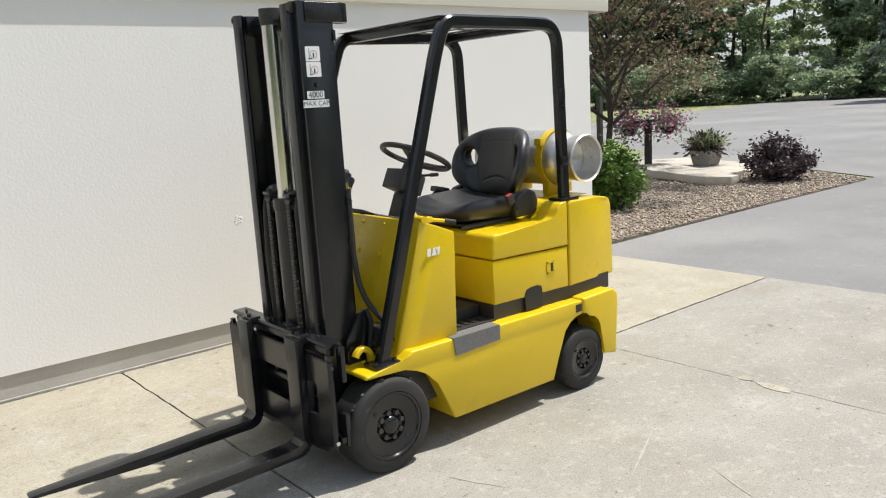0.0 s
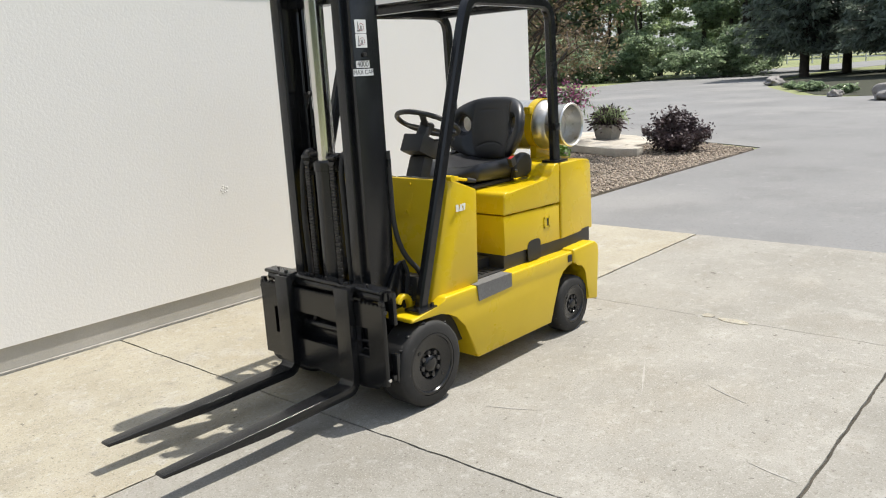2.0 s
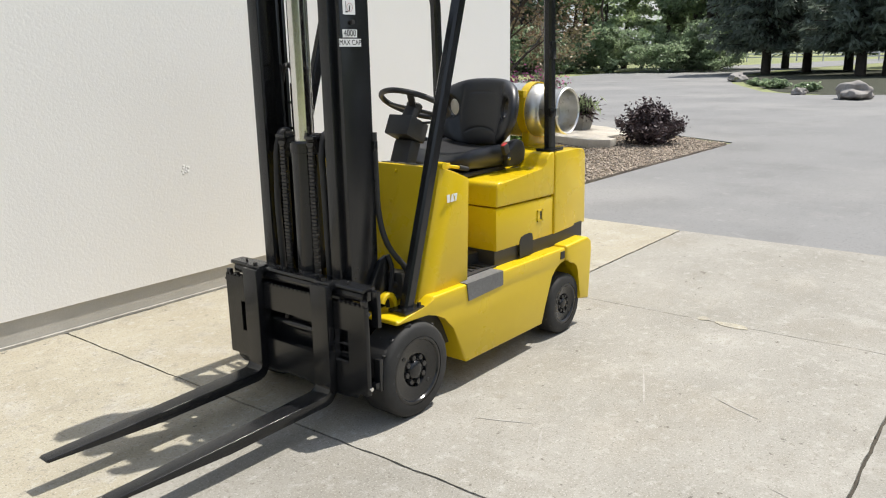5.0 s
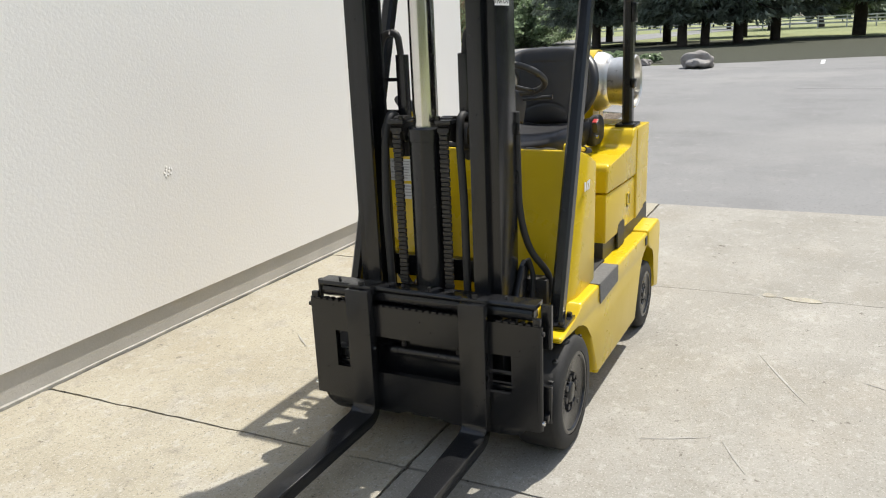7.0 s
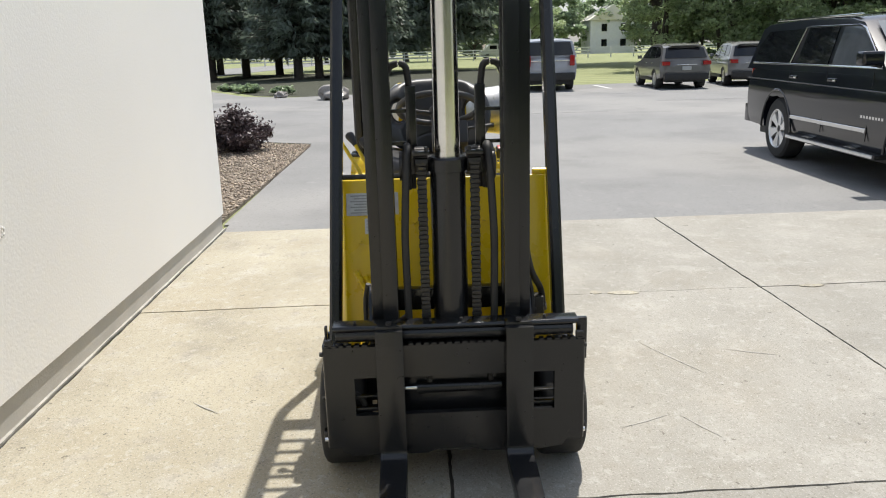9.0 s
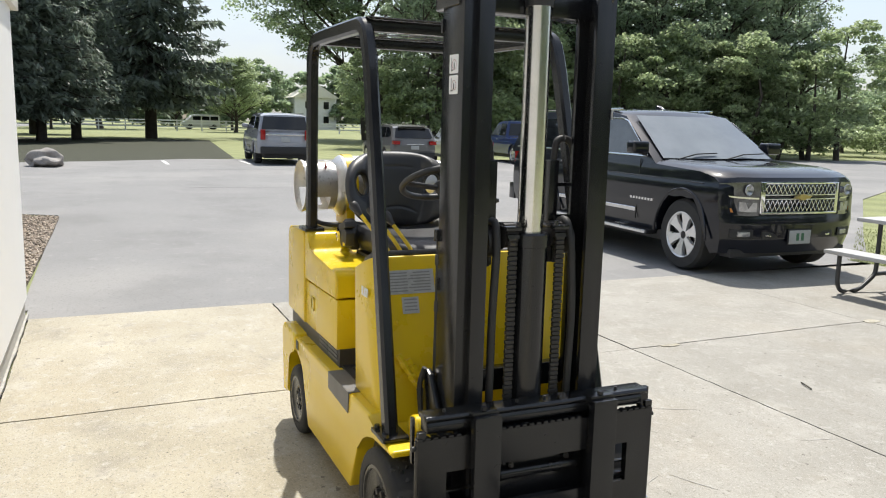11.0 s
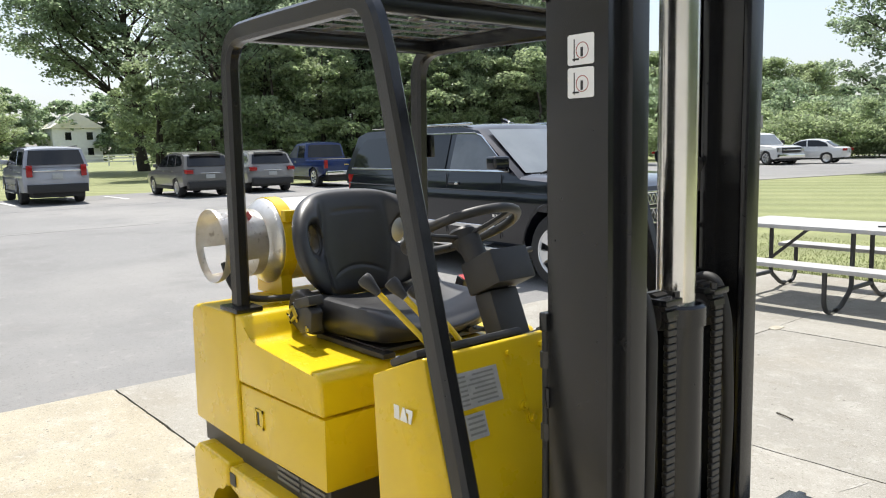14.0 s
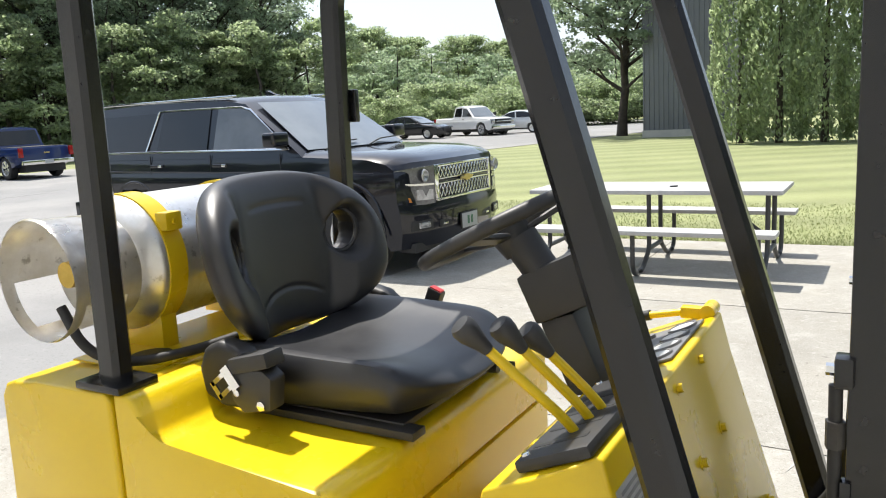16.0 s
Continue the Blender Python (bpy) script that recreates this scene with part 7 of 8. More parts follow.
POSTWOOD = material("dark_post", (0.05, 0.042, 0.035), (0.035, 0.03, 0.026), 0.8, scale=6, fine=50)


def leaf_mesh(name, centres, sizes, mat, seed, long=1.6, up=0.55, droop=None):
    """Many small pointed leaves, each a folded diamond, at the given places."""
    rng = np.random.default_rng(seed)
    n = len(centres)
    d = rng.normal(size=(n, 3))
    if droop is not None:
        d = d * 0.45 + droop
    d /= np.linalg.norm(d, axis=1)[:, None]
    s = rng.normal(size=(n, 3))
    s[:, 2] *= 1 - up
    if droop is None:
        d[:, 2] *= 0.6
        d /= np.linalg.norm(d, axis=1)[:, None]
    s -= d * (s * d).sum(1)[:, None]
    s /= np.linalg.norm(s, axis=1)[:, None] + 1e-9
    sz = np.asarray(sizes)[:, None]
    a, b = centres - d * sz * long * 0.5, centres + d * sz * long * 0.5
    p, q = centres + s * sz * 0.5, centres - s * sz * 0.5
    co = np.stack([a, p, b, q], 1).reshape(-1, 3)
    me = bpy.data.meshes.new(name)
    me.vertices.add(4 * n)
    me.vertices.foreach_set("co", co.astype(np.float32).ravel())
    me.loops.add(4 * n)
    me.loops.foreach_set("vertex_index", np.arange(4 * n, dtype=np.int32))
    me.polygons.add(n)
    me.polygons.foreach_set("loop_start", np.arange(0, 4 * n, 4, dtype=np.int32))
    me.materials.append(mat)
    me.update(calc_edges=True)
    me.validate()
    return me


def hang(name, me, parent):
    ob = new(name, me)
    ob.parent = parent
    BASE[ob] = Vector((0, 0, 0))
    return ob


def limb_paths(rng, h, spread, n, first=0.22):
    """Trunk and limbs as bent lines with their radii; returns the lines and the points on which leaves hang."""
    lines, tips = [], []
    r0 = 0.018 * h + 0.05
    trunk = [Vector((0, 0, -0.1))]
    lean = rng.normal(0, 0.03, 2)
    for k in range(1, 9):
        t = k / 8
        trunk.append(Vector((lean[0] * h * t + rng.normal(0, 0.02) * h * 0.3, lean[1] * h * t + rng.normal(0, 0.02) * h * 0.3, 0.86 * h * t)))
    lines.append((trunk, r0, r0 * 0.22))
    for k in range(n):
        t = first + (0.97 - first) * (k + rng.random() * 0.6) / n
        i = min(int(t * 8), 7)
        base = trunk[i].lerp(trunk[i + 1], t * 8 - i)
        a = k * 2.4 + rng.normal(0, 0.4)
        reach = spread * (0.55 + 0.45 * math.sin(math.pi * min(1, 0.25 + 0.75 * t))) * (0.75 + 0.5 * rng.random()) * (1.15 - 0.55 * t)
        rise = reach * (0.35 + 0.5 * t + 0.2 * rng.random())
        mid = base + Vector((math.cos(a), math.sin(a), 0)) * reach * 0.5 + Vector((0, 0, rise * 0.62))
        tip = base + Vector((math.cos(a + 0.2), math.sin(a + 0.2), 0)) * reach + Vector((0, 0, rise))
        rr = r0 * 0.42 * (1.1 - t)
        lines.append(([base, mid, tip], rr + 0.02, 0.012))
        tips += [mid.lerp(tip, 0.2), mid.lerp(tip, 0.6), tip]
        for q in range(3):
            b2 = base.lerp(mid, 0.5 + 0.25 * q) if q < 2 else mid.lerp(tip, 0.4)
            a2 = a + (-1) ** q * (0.7 + 0.5 * rng.random())
            e = b2 + Vector((math.cos(a2), math.sin(a2), 0.35 + 0.4 * rng.random())) * reach * (0.35 + 0.3 * rng.random())
            lines.append(([b2, b2.lerp(e, 0.5) + Vector((0, 0, 0.06 * reach)), e], rr * 0.5 + 0.01, 0.008))
            tips += [b2.lerp(e, 0.6), e]
    tips.append(trunk[-1])
    return lines, tips


def wood_mesh(name, lines, mat, seg=7):
    bm = B()
    for pts, ra, rb in lines:
        k = len(pts)
        rings = []
        for i, c in enumerate(pts):
            d = (pts[min(i + 1, k - 1)] - pts[max(i - 1, 0)]).normalized()
            u = d.orthogonal().normalized()
            w = d.cross(u)
            r = ra + (rb - ra) * i / (k - 1)
            if i == 0 and ra > 0.12:
                r *= 1.25
            rings.append([bm.verts.new(c + r * (math.cos(2 * math.pi * j / seg) * u + math.sin(2 * math.pi * j / seg) * w)) for j in range(seg)])
        for p, q in zip(rings, rings[1:]):
            for j in range(seg):
                bm.faces.new((p[j], p[(j + 1) % seg], q[(j + 1) % seg], q[j]))
    return finish(name, bm, mat, 60)


def clump_points(rng, tips, per, size, flat=0.75):
    c = np.array([tuple(t) for t in tips])
    k = rng.integers(0, len(c), per * len(c))
    rad = size * (0.6 + 0.8 * rng.random(len(c)))[k]
    d = rng.normal(size=(len(k), 3))
    d /= np.linalg.norm(d, axis=1)[:, None]
    d[:, 2] = np.where(rng.random(len(k)) < 0.8, np.abs(d[:, 2]), d[:, 2])
    p = c[k] + d * (rad * rng.random(len(k)) ** 0.3)[:, None] * np.array([1, 1, 0.8 * flat])
    return p


def broadleaf(label, at, rz, h, spread, mat, seed, leaf=0.17, per=90, clump=1.0, limbs=22, first=0.25, group="broadleaf trees", name="tree"):
    rng = np.random.default_rng(seed)
    tree = new(name)
    tree.matrix_world = pose(*at, 0, 0, rz)
    BASE[tree] = Vector((0, 0, 0))
    tagged(tree, label, "tree", group)
    lines, tips = limb_paths(rng, h, spread, limbs, first)
    hang("trunk", wood_mesh("trunk", lines, BARK), tree)
    p = clump_points(rng, tips, int(per * 2.5), clump)
    hang("crown", leaf_mesh("crown", p, 0.63 * leaf * (0.6 + 0.8 * rng.random(len(p))), mat, seed), tree)
    return tree


def conifer(label, at, rz, h, r, seed, bare=2.0, group="spruces"):
    rng = np.random.default_rng(seed)
    tree = new("spruce")
    tree.matrix_world = pose(*at, 0, 0, rz)
    BASE[tree] = Vector((0, 0, 0))
    tagged(tree, label, "tree", group)
    lines = [([Vector((0, 0, -0.1)), Vector((0.03, 0, h * 0.4)), Vector((0, 0.03, h * 0.75)), Vector((0, 0, h))], 0.24, 0.03)]
    pts, dr = [], []
    z = bare
    while z < h - 0.2:
        t = (z - bare) / (h - bare)
        n = int(9 - 4 * t)
        reach0 = r * (1 - t) ** 0.8 * (0.78 if t < 0.06 else 1.0) + 0.25
        for k in range(n):
            a = k * 2 * math.pi / n + rng.random() * 0.9 + z
            reach = reach0 * (0.75 + 0.4 * rng.random())
            d = Vector((math.cos(a), math.sin(a), 0))
            base = Vector((0, 0, z + rng.normal(0, 0.1)))
            tip = base + d * reach + Vector((0, 0, -0.30 * reach + 0.12 * reach * (1 - t) + 0.35 * t))
            mid = base.lerp(tip, 0.55) + Vector((0, 0, -0.10 * reach))
            lines.append(([base, mid, tip], 0.05 * (1.1 - t), 0.010))
            m = int(12 + 27 * reach)
            for q in range(m):
                f = 0.12 + 0.88 * rng.random() ** 0.8
                c = base.lerp(mid, f / 0.55) if f < 0.55 else mid.lerp(tip, (f - 0.55) / 0.45)
                wv = 0.10 + 0.26 * reach * math.sin(math.pi * min(1, f * 0.9 + 0.08)) * 0.62
                o = rng.normal(0, 1) * wv * 0.6
                pts.append((c.x - d.y * o, c.y + d.x * o, c.z - abs(rng.normal(0, 0.16)) - 0.10 * abs(o)))
                dr.append((d.x * 0.6 - d.y * np.sign(o) * 0.5, d.y * 0.6 + d.x * np.sign(o) * 0.5, -0.55))
        z += 0.36 + 0.12 * rng.random()
    pts, dr = np.array(pts), np.array(dr)
    hang("trunk", wood_mesh("trunk", lines, BARK), tree)
    hang("crown", leaf_mesh("crown", pts, 0.135 * (0.6 + 0.8 * rng.random(len(pts))), NEEDLE, seed, long=3.4, droop=dr), tree)
    return tree


# spruces on the mulched island
# ground sheet of mulch and grass with the tree shade painted in
sheet("ground", [(27.4, 6.4), (28.4, 4.7), (30.6, 1.3), (31.2, -0.6), (58, -3), (61, 16.6), (44, 15.4), (36, 12.4), (29.2, 9.0)], -0.014, MULCH_SHADE, "bark mulch and grass under the spruces, their shade put into its colour")
sp_a = conifer("dark green spruce with a bare lower trunk on mulch", (50.0, 15.8, 0), 0, 15.5, 3.9, 11, 2.2)
sp_b = conifer("dark green spruce with drooping boughs on mulch", (47.2, 10.0, 0), 40, 13.5, 3.4, 12, 2.3)
for k, (x, y, s) in enumerate([(54.5, 14.6, 1.0), (58.5, 13.0, 1.05), (50.5, 7.3, 1.06), (55.5, 5.6, 1.1), (61.5, 0.7, 1.5), (64, 18.6, 1.0), (70, 9.0, 1.1)]):
    copy_thing((sp_a, sp_b)[k % 2], pose(x, y, 0, 0, 0, 67 * k + 20) @ Matrix.Scale(s, 4))
copy_thing(sp_b, pose(48.4, 8.9, 0, 0, 0, 200) @ Matrix.Scale(0.92, 4))

# boulders
for x, y, r, sx, sy, sz, sd in [(25.6, 5.8, 0.50, 1.3, 0.95, 0.62, 3), (38.5, 13.6, 0.45, 1.2, 0.9, 0.55, 5), (27.6, 7.9, 0.22, 1.2, 1.0, 0.6, 8)]:
    bm = B()
    ball(bm, (x, y, r * sz * 0.55), r, sx, sy, sz, sub=4, wobble=0.55, seed=sd)
    thing("boulder", bm, BOULDER, "rounded grey boulder at the edge of the mulch bed", "boulder", "boulders", at=(x, y, 0))

# broadleaf trees behind the parked cars
bl_a = broadleaf("tall green broadleaf tree with an open crown", (66, -17.5, 0), 0, 22, 9.8, LEAF_MID, 21, 0.28, 88, 1.35, 42, 0.22)
bl_b = broadleaf("dense dark green broadleaf tree on the lawn", (46, -15.5, 0), 0, 17, 5.6, LEAF_DARK, 22, 0.23, 34, 1.0, 34, 0.18)
bl_c = broadleaf("light green broadleaf tree with feathery crown", (97, -11.0, 0), 0, 9.0, 3.4, LEAF_LIGHT, 23, 0.22, 36, 0.9, 26, 0.15)
for k, (src, x, y, s) in enumerate([(bl_b, 52, -21, 1.05), (bl_a, 47, -26.5, 0.72), (bl_b, 41, -29.5, 0.9), (bl_b, 40, -33.5, 0.86), (bl_a, 60, -29, 0.8), (bl_c, 118, -6, 0.9), (bl_c, 120, -38, 1.3), (bl_c, 116, -13.5, 0.9), (bl_a, 108, 4, 0.8),
                                    (bl_b, 39.5, -37, 0.8), (bl_c, 36.5, -31, 0.75), (bl_b, 120, 16, 0.8), (bl_c, 96, 9, 0.7), (bl_c, 60, -79, 1.4), (bl_c, 58.5, -84.5, 1.3), (bl_c, 55, -95, 1.35), (bl_c, 50, -99, 1.25)]):
    copy_thing(src, pose(x, y, 0, 0, 0, 83 * k + 10) @ Matrix.Scale(s, 4))


def woods(name, label, spots, mat, seed, leaf, per, shape=0.8, trunks=True, lo=0.0):
    """A far belt of trees as one joined mass: trunks, and crowns made of clumps of leaves with gaps between them."""
    rng = np.random.default_rng(seed)
    pts, lines = [], []
    for x, y, h, r in spots:
        n = int(16 + h * 1.6)
        tips = []
        for k in range(n):
            t = lo + (1 - lo) * rng.random() ** 0.85
            rr = r * math.sin(math.pi * (0.12 + 0.80 * t)) ** 0.7 * (0.45 + 0.65 * rng.random())
            a = rng.random() * 2 * math.pi
            tips.append((x + rr * math.cos(a), y + rr * math.sin(a), h * (0.06 + 0.90 * t)))
        pts.append(clump_points(rng, tips, int(per * 3.5), 0.16 * r + 0.35, shape))
        if trunks:
            lines.append(([Vector((x, y, -0.1)), Vector((x + rng.normal(0, 0.3), y + rng.normal(0, 0.3), h * 0.5)), Vector((x, y, h * 0.9))], 0.012 * h + 0.05, 0.03))
    p = np.concatenate(pts)
    ob = new(name, leaf_mesh(name, p, 0.62 * leaf * (0.5 + 0.9 * rng.random(len(p))), mat, seed))
    tagged(ob, label, "woodland", kind="stuff")
    if lines:
        ob2 = new("tree_trunks", wood_mesh("tree_trunks", lines, BARK, 6))
        tagged(ob2, "grey-brown trunks standing among the far woods", "woodland", kind="stuff")
    return ob


rw = np.random.default_rng(5)
# belt across the road from the gravel bed
belt = []
for k in range(46):
    a = radians(18 + 34 * rw.random())
    d = 60 + 16 * rw.random() + 3 * math.sin(a * 9)
    belt.append((d * math.cos(a), d * math.sin(a) + 3, 9 + 7 * rw.random(), 2.6 + 1.4 * rw.random()))
woods("woods", "dense green broadleaf woods beyond the road", belt[:30], LEAF_MID, 31, 0.28, 80)
woods("woods", "lighter green trees among the woods", belt[30:], LEAF_LIGHT, 32, 0.28, 80)
under = []
for k in range(44):
    a = radians(17 + 36 * k / 44 + rw.random())
    d = 57.5 + 3 * rw.random()
    under.append((d * math.cos(a), d * math.sin(a) + 3, 1.5 + 2.0 * rw.random(), 1.5 + 0.8 * rw.random()))
woods("undergrowth", "bushy undergrowth along the edge of the woods", under, LEAF_MID, 33, 0.20, 45, trunks=False)
# belt behind the car park
belt = []
for k in range(36):
    t = 0.84 * rw.random()
    belt.append((54 - 16 * t + 11 * rw.random(), -22 - 24 * t + 3 * rw.normal(), 11 + 5 * rw.random(), 2.4 + 1.3 * rw.random()))
woods("woods", "tall dark broadleaf woods behind the parked cars", belt[:20], LEAF_DARK, 34, 0.26, 27)
woods("woods", "mid-green trees in the woods behind the cars", belt[20:], LEAF_LIGHT, 35, 0.26, 27)
# younger trees and bushes in the sun along the front of that belt
belt = []
for k in range(22):
    t = k / 21
    belt.append((44 - 12 * t + 1.5 * rw.random(), -11 - 25 * t + 0.8 * rw.normal(), 4.5 + 4.0 * rw.random(), 2.0 + 0.8 * rw.random()))
woods("undergrowth", "light green bushy edge of the woods behind the cars", belt, LEAF_LIGHT, 40, 0.22, 60)
# scrub and trees beyond the far drive
belt = []
for k in range(40):
    t = k / 39
    belt.append((38 - 30 * t + 3 * rw.normal(), -47 - 9 * t + 2.5 * rw.normal(), 1.8 + 2.4 * rw.random(), 2.0 + 1.2 * rw.random()))
woods("scrub", "light green scrub and bushes beyond the drive", belt, LEAF_LIGHT, 36, 0.20, 55, trunks=False)
belt = []
for k in range(44):
    t = rw.random()
    belt.append((58 - 54 * t + 3 * rw.normal(), -60 - 12 * t + 5 * rw.normal(), 4.0 + 5.0 * rw.random() * (0.6 + 0.4 * math.sin(9 * t)), 2.4 + 1.5 * rw.random()))
woods("woods", "hazy green trees behind the scrub", belt, LEAF_MID, 37, 0.27, 42)
# added trees, never in view, behind the walk's start: they dim reflections in black enamel
belt = []
for k in range(60):
    t = k / 59
    belt.append((-27 - 6 * rw.random() + 8 * (2 * t - 1) ** 2, -46 + 60 * t + rw.normal(), 8 + 4 * rw.random(), 2.6 + 1.2 * rw.random()))
woods("woods", "added unseen tree belt that darkens reflections in the forklift front", belt, LEAF_MID, 39, 0.34, 40)
# distant tree line that closes the horizon
belt = []
for k in range(90):
    a = radians(-75 + 100 * k / 90)
    d = 150 + 25 * rw.random()
    belt.append((d * math.cos(a), d * math.sin(a), 7 + 6 * rw.random(), 5 + 2 * rw.random()))
woods("woods", "distant tree line along the horizon", belt, LEAF_MID, 38, 0.9, 26, trunks=False)

# tree beside the metal building
broadleaf("rounded dark green tree beside the metal building", (12.6, -31.0, 0), 30, 9.5, 3.6, LEAF_DARK, 41, 0.17, 70, 0.75, 24, 0.22)


def bush(name, label, category, at, rx, ry, h, mat, seed, n, leaf, up=0.3, spiky=0, group=""):
    """A shrub: many stems from one foot and leaves in an uneven mound."""
    rng = np.random.default_rng(seed)
    b = new(name)
    b.matrix_world = pose(*at)
    BASE[b] = Vector((0, 0, 0))
    tagged(b, label, category, group)
    lines, tips = [], []
    for k in range(30 + spiky):
        a = rng.random() * 2 * math.pi
        r = math.sqrt(rng.random()) * 0.92
        z = h * (1 - 0.62 * r ** 2.2) * (0.78 + 0.3 * rng.random())
        e = Vector((rx * r * math.cos(a), ry * r * math.sin(a), z))
        lines.append(([Vector((0.12 * e.x, 0.12 * e.y, -0.02)), Vector((e.x * 0.6, e.y * 0.6, z * 0.55)), e], 0.012, 0.004))
        for f in (0.35, 0.55, 0.75, 0.9, 1.0):
            tips.append(Vector((e.x * (0.3 + 0.7 * f), e.y * (0.3 + 0.7 * f), z * f)))
    hang("stems", wood_mesh("stems", lines, BARK, 5), b)
    c = np.array([tuple(t) for t in tips])
    k = rng.integers(0, len(c), n)
    p = c[k] + rng.normal(size=(n, 3)) * np.array([rx, ry, h]) * 0.085
    p[:, 2] = np.maximum(p[:, 2], 0.02)
    hang("foliage", leaf_mesh("foliage", p, leaf * (0.6 + 0.8 * rng.random(n)), mat, seed, long=2.0, up=up), b)
    return b


bush("shrub", "mounded purple-leaved shrub in the gravel bed", "shrub", (11.6, 6.0, 0), 0.60, 0.60, 0.66, LEAF_PURPLE, 51, 6400, 0.034, spiky=34)
bush("shrub", "bright green rounded shrub beside the wall", "shrub", (8.0, 6.30, 0), 0.46, 0.46, 0.80, LEAF_SHRUB, 52, 5200, 0.034)
for k, (x, y, rx, h) in enumerate([(29.8, 8.2, 0.5, 0.30), (31.8, 9.9, 0.6, 0.32), (34, 11.2, 0.5, 0.28)]):
    bush("shrub", "low green plants in the mulch bed", "shrub", (x, y, 0), rx, rx, h, LEAF_MID, 60 + k, 1500, 0.07, group="bed plants")

# arborvitae hedge
hedge_rng = np.random.default_rng(71)
for k, (x, y, r, h) in enumerate([(6.1, -22.6, 1.0, 6.6), (4.9, -22.3, 1.15, 7.2), (3.6, -22.2, 1.15, 7.0), (2.3, -22.2, 1.1, 7.3), (1.0, -22.3, 1.1, 6.8)]):
    t = new("conifer_hedge")
    t.matrix_world = pose(x, y, 0)
    BASE[t] = Vector((0, 0, 0))
    tagged(t, "tall dense green arborvitae hedge on the lawn", "hedge", "arborvitae hedge")
    bm = B()
    rod(bm, (0, 0, -0.05), (0, 0, h * 0.8), 0.12, 0.03, 8)
    part("trunk", bm, BARK, t)
    n = 7000
    a, z = hedge_rng.random(n) * 2 * math.pi, hedge_rng.random(n) ** 0.9
    lump = 1 + 0.16 * np.sin(a * 3 + 9 * z + k) + 0.10 * np.sin(a * 7 - 17 * z)
    rr = r * np.minimum(1, 0.62 + 3.2 * z) * (1 - z ** 3.5) ** 0.6 * lump * (0.72 + 0.28 * hedge_rng.random(n) ** 0.4)
    p = np.stack([rr * np.cos(a), rr * np.sin(a), 0.08 + h * z], 1)
    hang("foliage", leaf_mesh("foliage", p, 0.085 * (0.6 + 0.8 * hedge_rng.random(n)), LEAF_LIGHT, 72 + k, long=2.2, droop=np.stack([np.cos(a) * 0.4, np.sin(a) * 0.4, np.full(n, 0.9)], 1)), t)

# ---------------------------------------------------------------- gravel bed by the building corner
BED = [(6.06, 5.0), (8.0, 4.97), (10.5, 4.93), (12.2, 4.92), (12.7, 5.7), (13.3, 6.8), (13.2, 8.2), (12.3, 9.6), (9.5, 11.5), (6.06, 12.0)]
bed = sheet("ground", BED, 0.012, GRAVEL_BED, "brown pebble mulch bed at the building corner", thick=0.05)


def inside(x, y, poly):
    hit, j = False, len(poly) - 1
    for i in range(len(poly)):
        (xi, yi), (xj, yj) = poly[i], poly[j]
        if (yi > y) != (yj > y) and x < (xj - xi) * (y - yi) / (yj - yi) + xi:
            hit = not hit
        j = i
    return hit


rng = np.random.default_rng(81)
bm = B()
proto = bmesh.new()
bmesh.ops.create_icosphere(proto, subdivisions=1, radius=1.0)
pv = np.array([tuple(v.co) for v in proto.verts])
pf = np.array([[v.index for v in f.verts] for f in proto.faces])
proto.free()
bm.free()
spots = []
while len(spots) < 14000:
    x, y = 6.08 + 7.2 * rng.random(), 4.93 + 6.0 * rng.random() ** 1.3
    if inside(x, y, BED):
        spots.append((x, y))
spots = np.array(spots)
n = len(spots)
sc = np.stack([0.011 + 0.013 * rng.random(n), 0.009 + 0.010 * rng.random(n), 0.008 + 0.007 * rng.random(n)], 1)
ang = rng.random(n) * 6.283
v = pv[None] * sc[:, None, :]
v = v * (0.85 + 0.3 * rng.random((n, len(pv), 1)))
co = np.stack([v[..., 0] * np.cos(ang)[:, None] - v[..., 1] * np.sin(ang)[:, None] + spots[:, 0][:, None],
               v[..., 0] * np.sin(ang)[:, None] + v[..., 1] * np.cos(ang)[:, None] + spots[:, 1][:, None], v[..., 2] + 0.016 + 0.010 * rng.random(n)[:, None]], 2).reshape(-1, 3)
fc = (pf[None] + (np.arange(n) * len(pv))[:, None, None]).reshape(-1)
me = bpy.data.meshes.new("pebbles")
me.vertices.add(len(co))
me.vertices.foreach_set("co", co.astype(np.float32).ravel())
me.loops.add(len(fc))
me.loops.foreach_set("vertex_index", fc.astype(np.int32))
me.polygons.add(len(fc) // 3)
me.polygons.foreach_set("loop_start", np.arange(0, len(fc), 3, dtype=np.int32))
me.materials.append(PEBBLE)
me.update(calc_edges=True)
tagged(new("pebbles", me), "loose brown and tan pebbles covering the bed", "gravel", kind="stuff")

# flat stones
def flagstone(x0, y0, pts, z0, z1, sd, label):
    bm = B()
    prism(bm, pts, "z", z0, z1, bevel=0.02, seg=2)
    bmesh.ops.triangulate(bm, faces=[f for f in bm.faces if len(f.verts) > 4])
    bmesh.ops.subdivide_edges(bm, edges=bm.edges[:], cuts=1)
    for v_ in bm.verts:
        v_.co += Vector((noise.noise(v_.co * 3 + Vector((sd, 0, 0))), noise.noise(v_.co * 3 + Vector((0, sd, 0))), 0.6 * noise.noise(v_.co * 4 + Vector((0, 0, sd))))) * 0.035
    thing("flat_stone", bm, STONE, label, "stone", "flat stones", at=(x0, y0, z0))


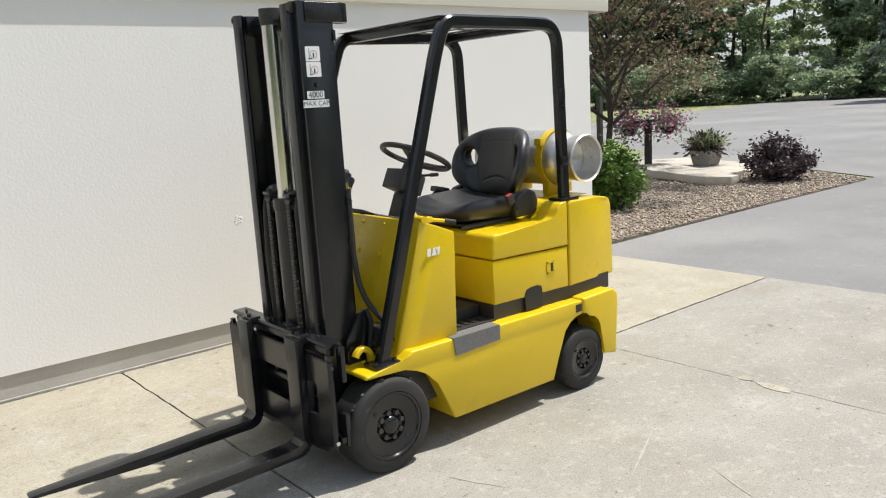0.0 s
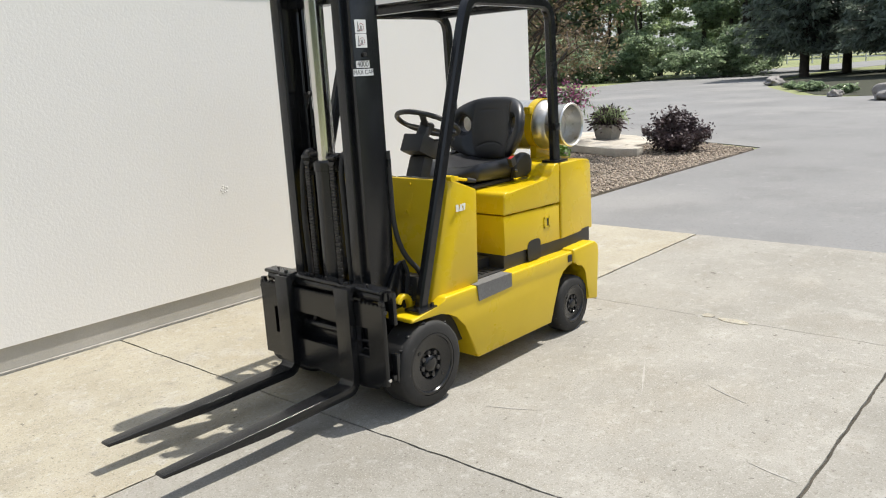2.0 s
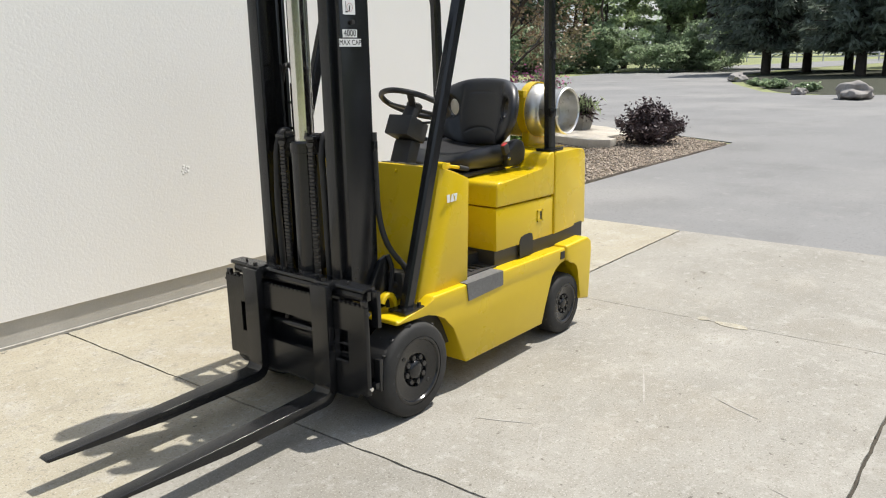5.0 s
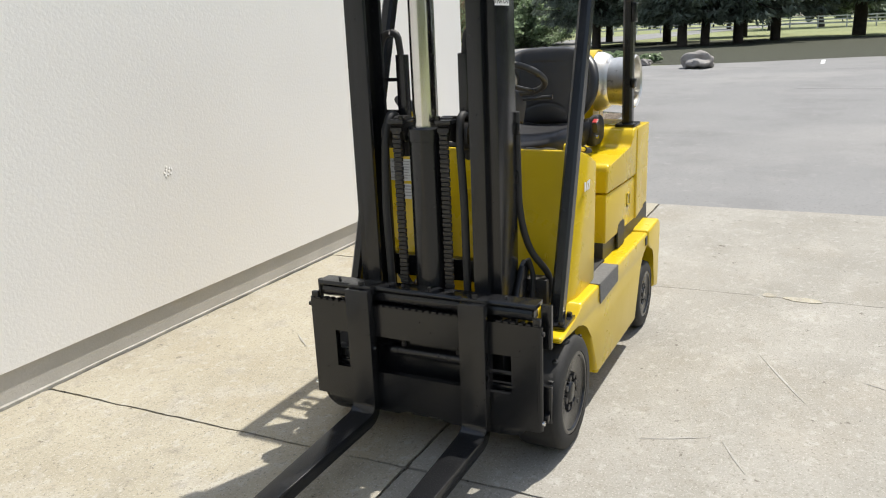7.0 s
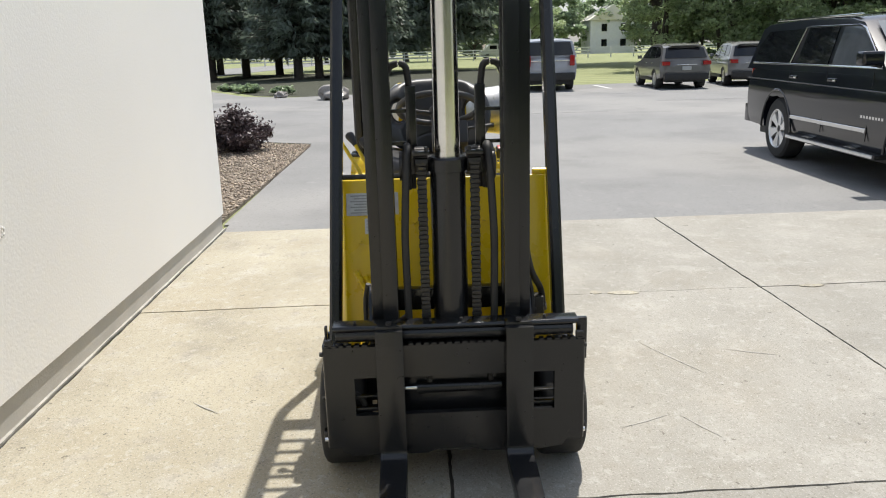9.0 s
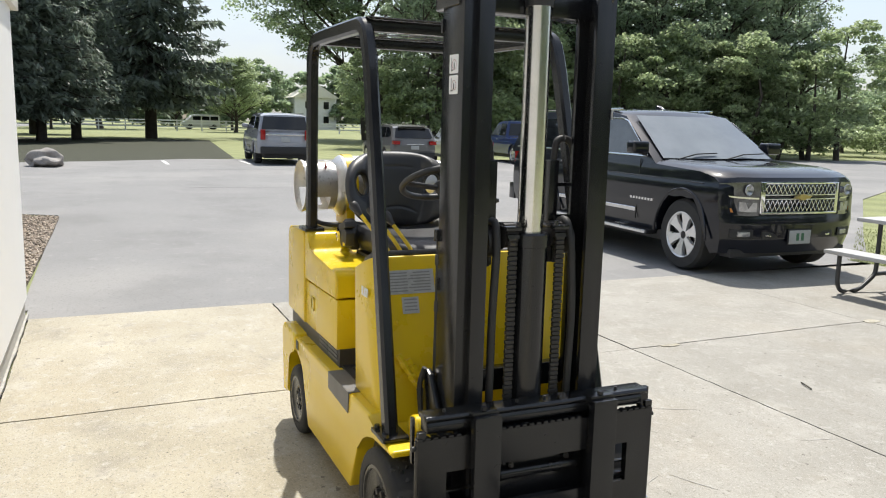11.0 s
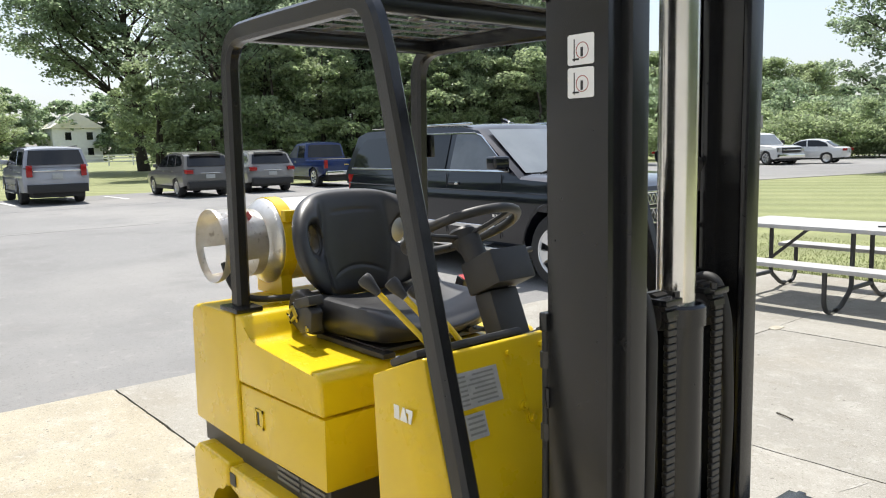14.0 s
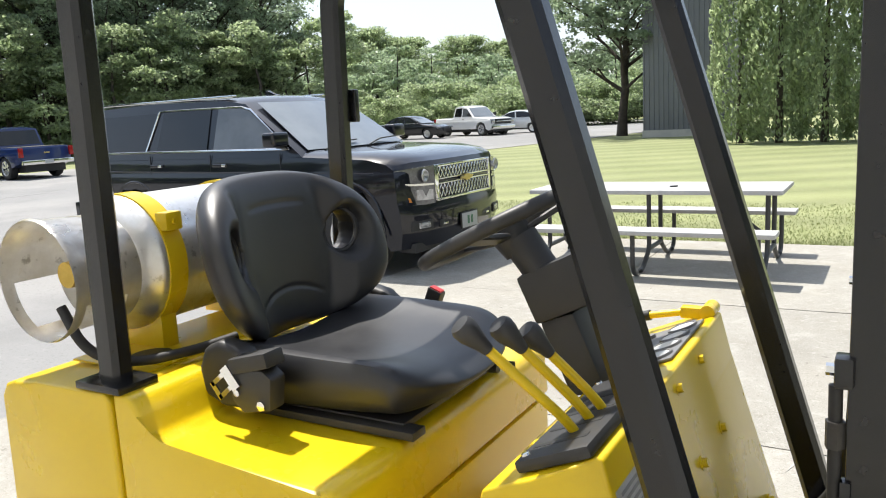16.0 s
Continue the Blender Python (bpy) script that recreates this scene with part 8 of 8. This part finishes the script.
flagstone(11.2, 7.2, [(10.55, 6.55), (10.75, 6.25), (11.15, 6.35), (11.6, 7.3), (12.2, 8.3), (12.1, 8.75), (11.7, 8.8), (11.1, 7.9)], 0.02, 0.145, 2, "pale flat ledge stone lying on pebbles")
flagstone(12.9, 8.2, [(12.0, 7.0), (12.8, 6.9), (13.7, 7.8), (14.2, 9.2), (13.4, 10.2), (12.5, 9.0)], 0.0, 0.05, 4, "broad pale flagstone behind the ledge stone")

# planter with spiky and trailing plants
pot = root("planter", (12.95, 8.05, 0.05), "weathered square planter with dark trailing plants on a flagstone", "planter")
bm = B()
for a, b in (((0.16, 0.05), (0.22, 0.34)),):
    vs = [[bm.verts.new((12.95 + sx * r, 8.05 + sy * r, z)) for sx, sy in ((-1, -1), (1, -1), (1, 1), (-1, 1))] for r, z in (a, b, (0.185, 0.34), (0.18, 0.30))]
    for p, q in zip(vs, vs[1:]):
        for i in range(4):
            bm.faces.new((p[i], p[(i + 1) % 4], q[(i + 1) % 4], q[i]))
    bm.faces.new(vs[0][::-1])
    bm.faces.new(vs[-1])
part("pot", bm, POTCLAY, pot)
rg = np.random.default_rng(91)
n = 900
p = rg.normal(size=(n, 3)) * np.array([0.15, 0.15, 0.10]) + np.array([0, 0, 0.38])
me = leaf_mesh("foliage", p, 0.045 * (0.6 + 0.8 * rg.random(n)), LEAF_PURPLE, 91, long=2.4)
ob = hang("foliage", me, pot)
n = 500
p = rg.normal(size=(n, 3)) * np.array([0.13, 0.13, 0.07]) + np.array([0, 0, 0.44])
hang("grassy_leaves", leaf_mesh("grassy_leaves", p, 0.022 * (0.6 + 0.8 * rg.random(n)), LEAF_LIGHT, 92, long=9, droop=np.array([0, 0, 0.9])), pot)

# hanging flower baskets on a dark post
stand = root("flower_stand", (12.15, 8.75, 0), "dark wooden post carrying baskets of pink flowers", "flower stand")
bm = B()
box(bm, 12.10, 12.20, 8.70, 8.80, 0, 0.95, bevel=0.006)
box(bm, 11.75, 12.55, 8.73, 8.77, 0.90, 0.95, bevel=0.004)
part("post", bm, POSTWOOD, stand)
for k, (dx, dy) in enumerate([(0.26, -0.24), (-0.28, 0.22)]):
    bm = B()
    lathe(bm, [(-0.12, 0.0), (-0.12, 0.08), (0.0, 0.15), (0.0, 0.13), (-0.02, 0)], (12.15 + dx, 8.75 + dy, 0.80), "z", 16)
    basket = part("basket", bm, POSTWOOD, stand)
    n = 600
    p = rg.normal(size=(n, 3)) * np.array([0.17, 0.17, 0.14]) + np.array([dx, dy, 0.88])
    green = hang("greenery", leaf_mesh("greenery", p, 0.04 * (0.6 + 0.8 * rg.random(n)), LEAF_MID, 93 + k, long=1.6), basket)
    p = rg.normal(size=(520, 3)) * np.array([0.18, 0.18, 0.15]) + np.array([dx, dy, 0.90])
    blooms = hang("blossom", leaf_mesh("blossom", p, 0.048 * (0.7 + 0.6 * rg.random(520)), PETAL, 97 + k, long=1.0), basket)
    tagged(green, "trailing green leaves of the basket", kind="stuff")
    tagged(blooms, "pink petunia flowers", kind="stuff")
bm = B()
box(bm, 15.80, 15.92, 12.8, 12.92, -0.05, 1.35, bevel=0.008)
thing("post", bm, POSTWOOD, "dark wooden post beside the path", "post", at=(15.86, 12.86, -0.05))
sheet("ground", [(13.6, 10.2), (15.5, 11.2), (18.5, 14.4), (15.5, 20), (9, 26), (5.5, 20), (9.5, 14.0)], 0.004, GRASS, "small green lawn behind the gravel bed")

# thin ornamental tree with drooping twigs and rusty leaves
orn = new("ornamental_tree")
orn.matrix_world = pose(11.2, 9.0, 0)
BASE[orn] = Vector((0, 0, 0))
tagged(orn, "thin ornamental tree with sparse rusty green leaves and bare twigs", "tree")
lines, tips = limb_paths(np.random.default_rng(103), 4.7, 3.2, 24, 0.20)
lines = [(pts, ra * 0.5, rb * 0.5) for pts, ra, rb in lines]
ends = [t for t in tips]
ro = np.random.default_rng(104)
extra = []
for t in ends:
    for q in range(2):
        e = t + Vector((ro.normal(0, 0.32), ro.normal(0, 0.32), -0.25 - 0.45 * ro.random()))
        lines.append(([t, t.lerp(e, 0.5) + Vector((0, 0, 0.05)), e], 0.008, 0.003))
        extra += [t.lerp(e, 0.4), t.lerp(e, 0.75), e]
hang("trunk", wood_mesh("trunk", lines, BARK, 6), orn)
p = clump_points(ro, ends + extra, 26, 0.26, 0.9)
hang("crown", leaf_mesh("crown", p, 0.042 * (0.6 + 0.8 * ro.random(len(p))), LEAF_RUST, 105, long=1.7), orn)

# grass blades along the near lawn edge
rg = np.random.default_rng(111)
n = 30000
x = -2 + 10.5 * rg.random(n)
y = -4.03 - 3.2 * rg.random(n) ** 2.0
keep = x < 6.0 + np.maximum(0, (-4.1 - y)) * 0.78
x, y = x[keep], y[keep]
n = len(x)
h = 0.03 + 0.03 * rg.random(n)
p = np.stack([x, y, -0.022 + h * 0.5], 1)
d = np.stack([rg.normal(0, 0.35, n), rg.normal(0, 0.35, n), np.full(n, 1.0)], 1)
tagged(new("grass", leaf_mesh("grass", p, h * 0.17, BLADES, 112, long=4.5, droop=d)), "short mown grass blades at the pavement edge", "grass", kind="stuff")

# the plan is drawn in its own unit; bring everything to metres
for ob in list(scene.objects):
    if ob.parent is None and ob.type in {"MESH", "EMPTY"}:
        ob.matrix_basis = Matrix.Scale(K, 4) @ ob.matrix_basis
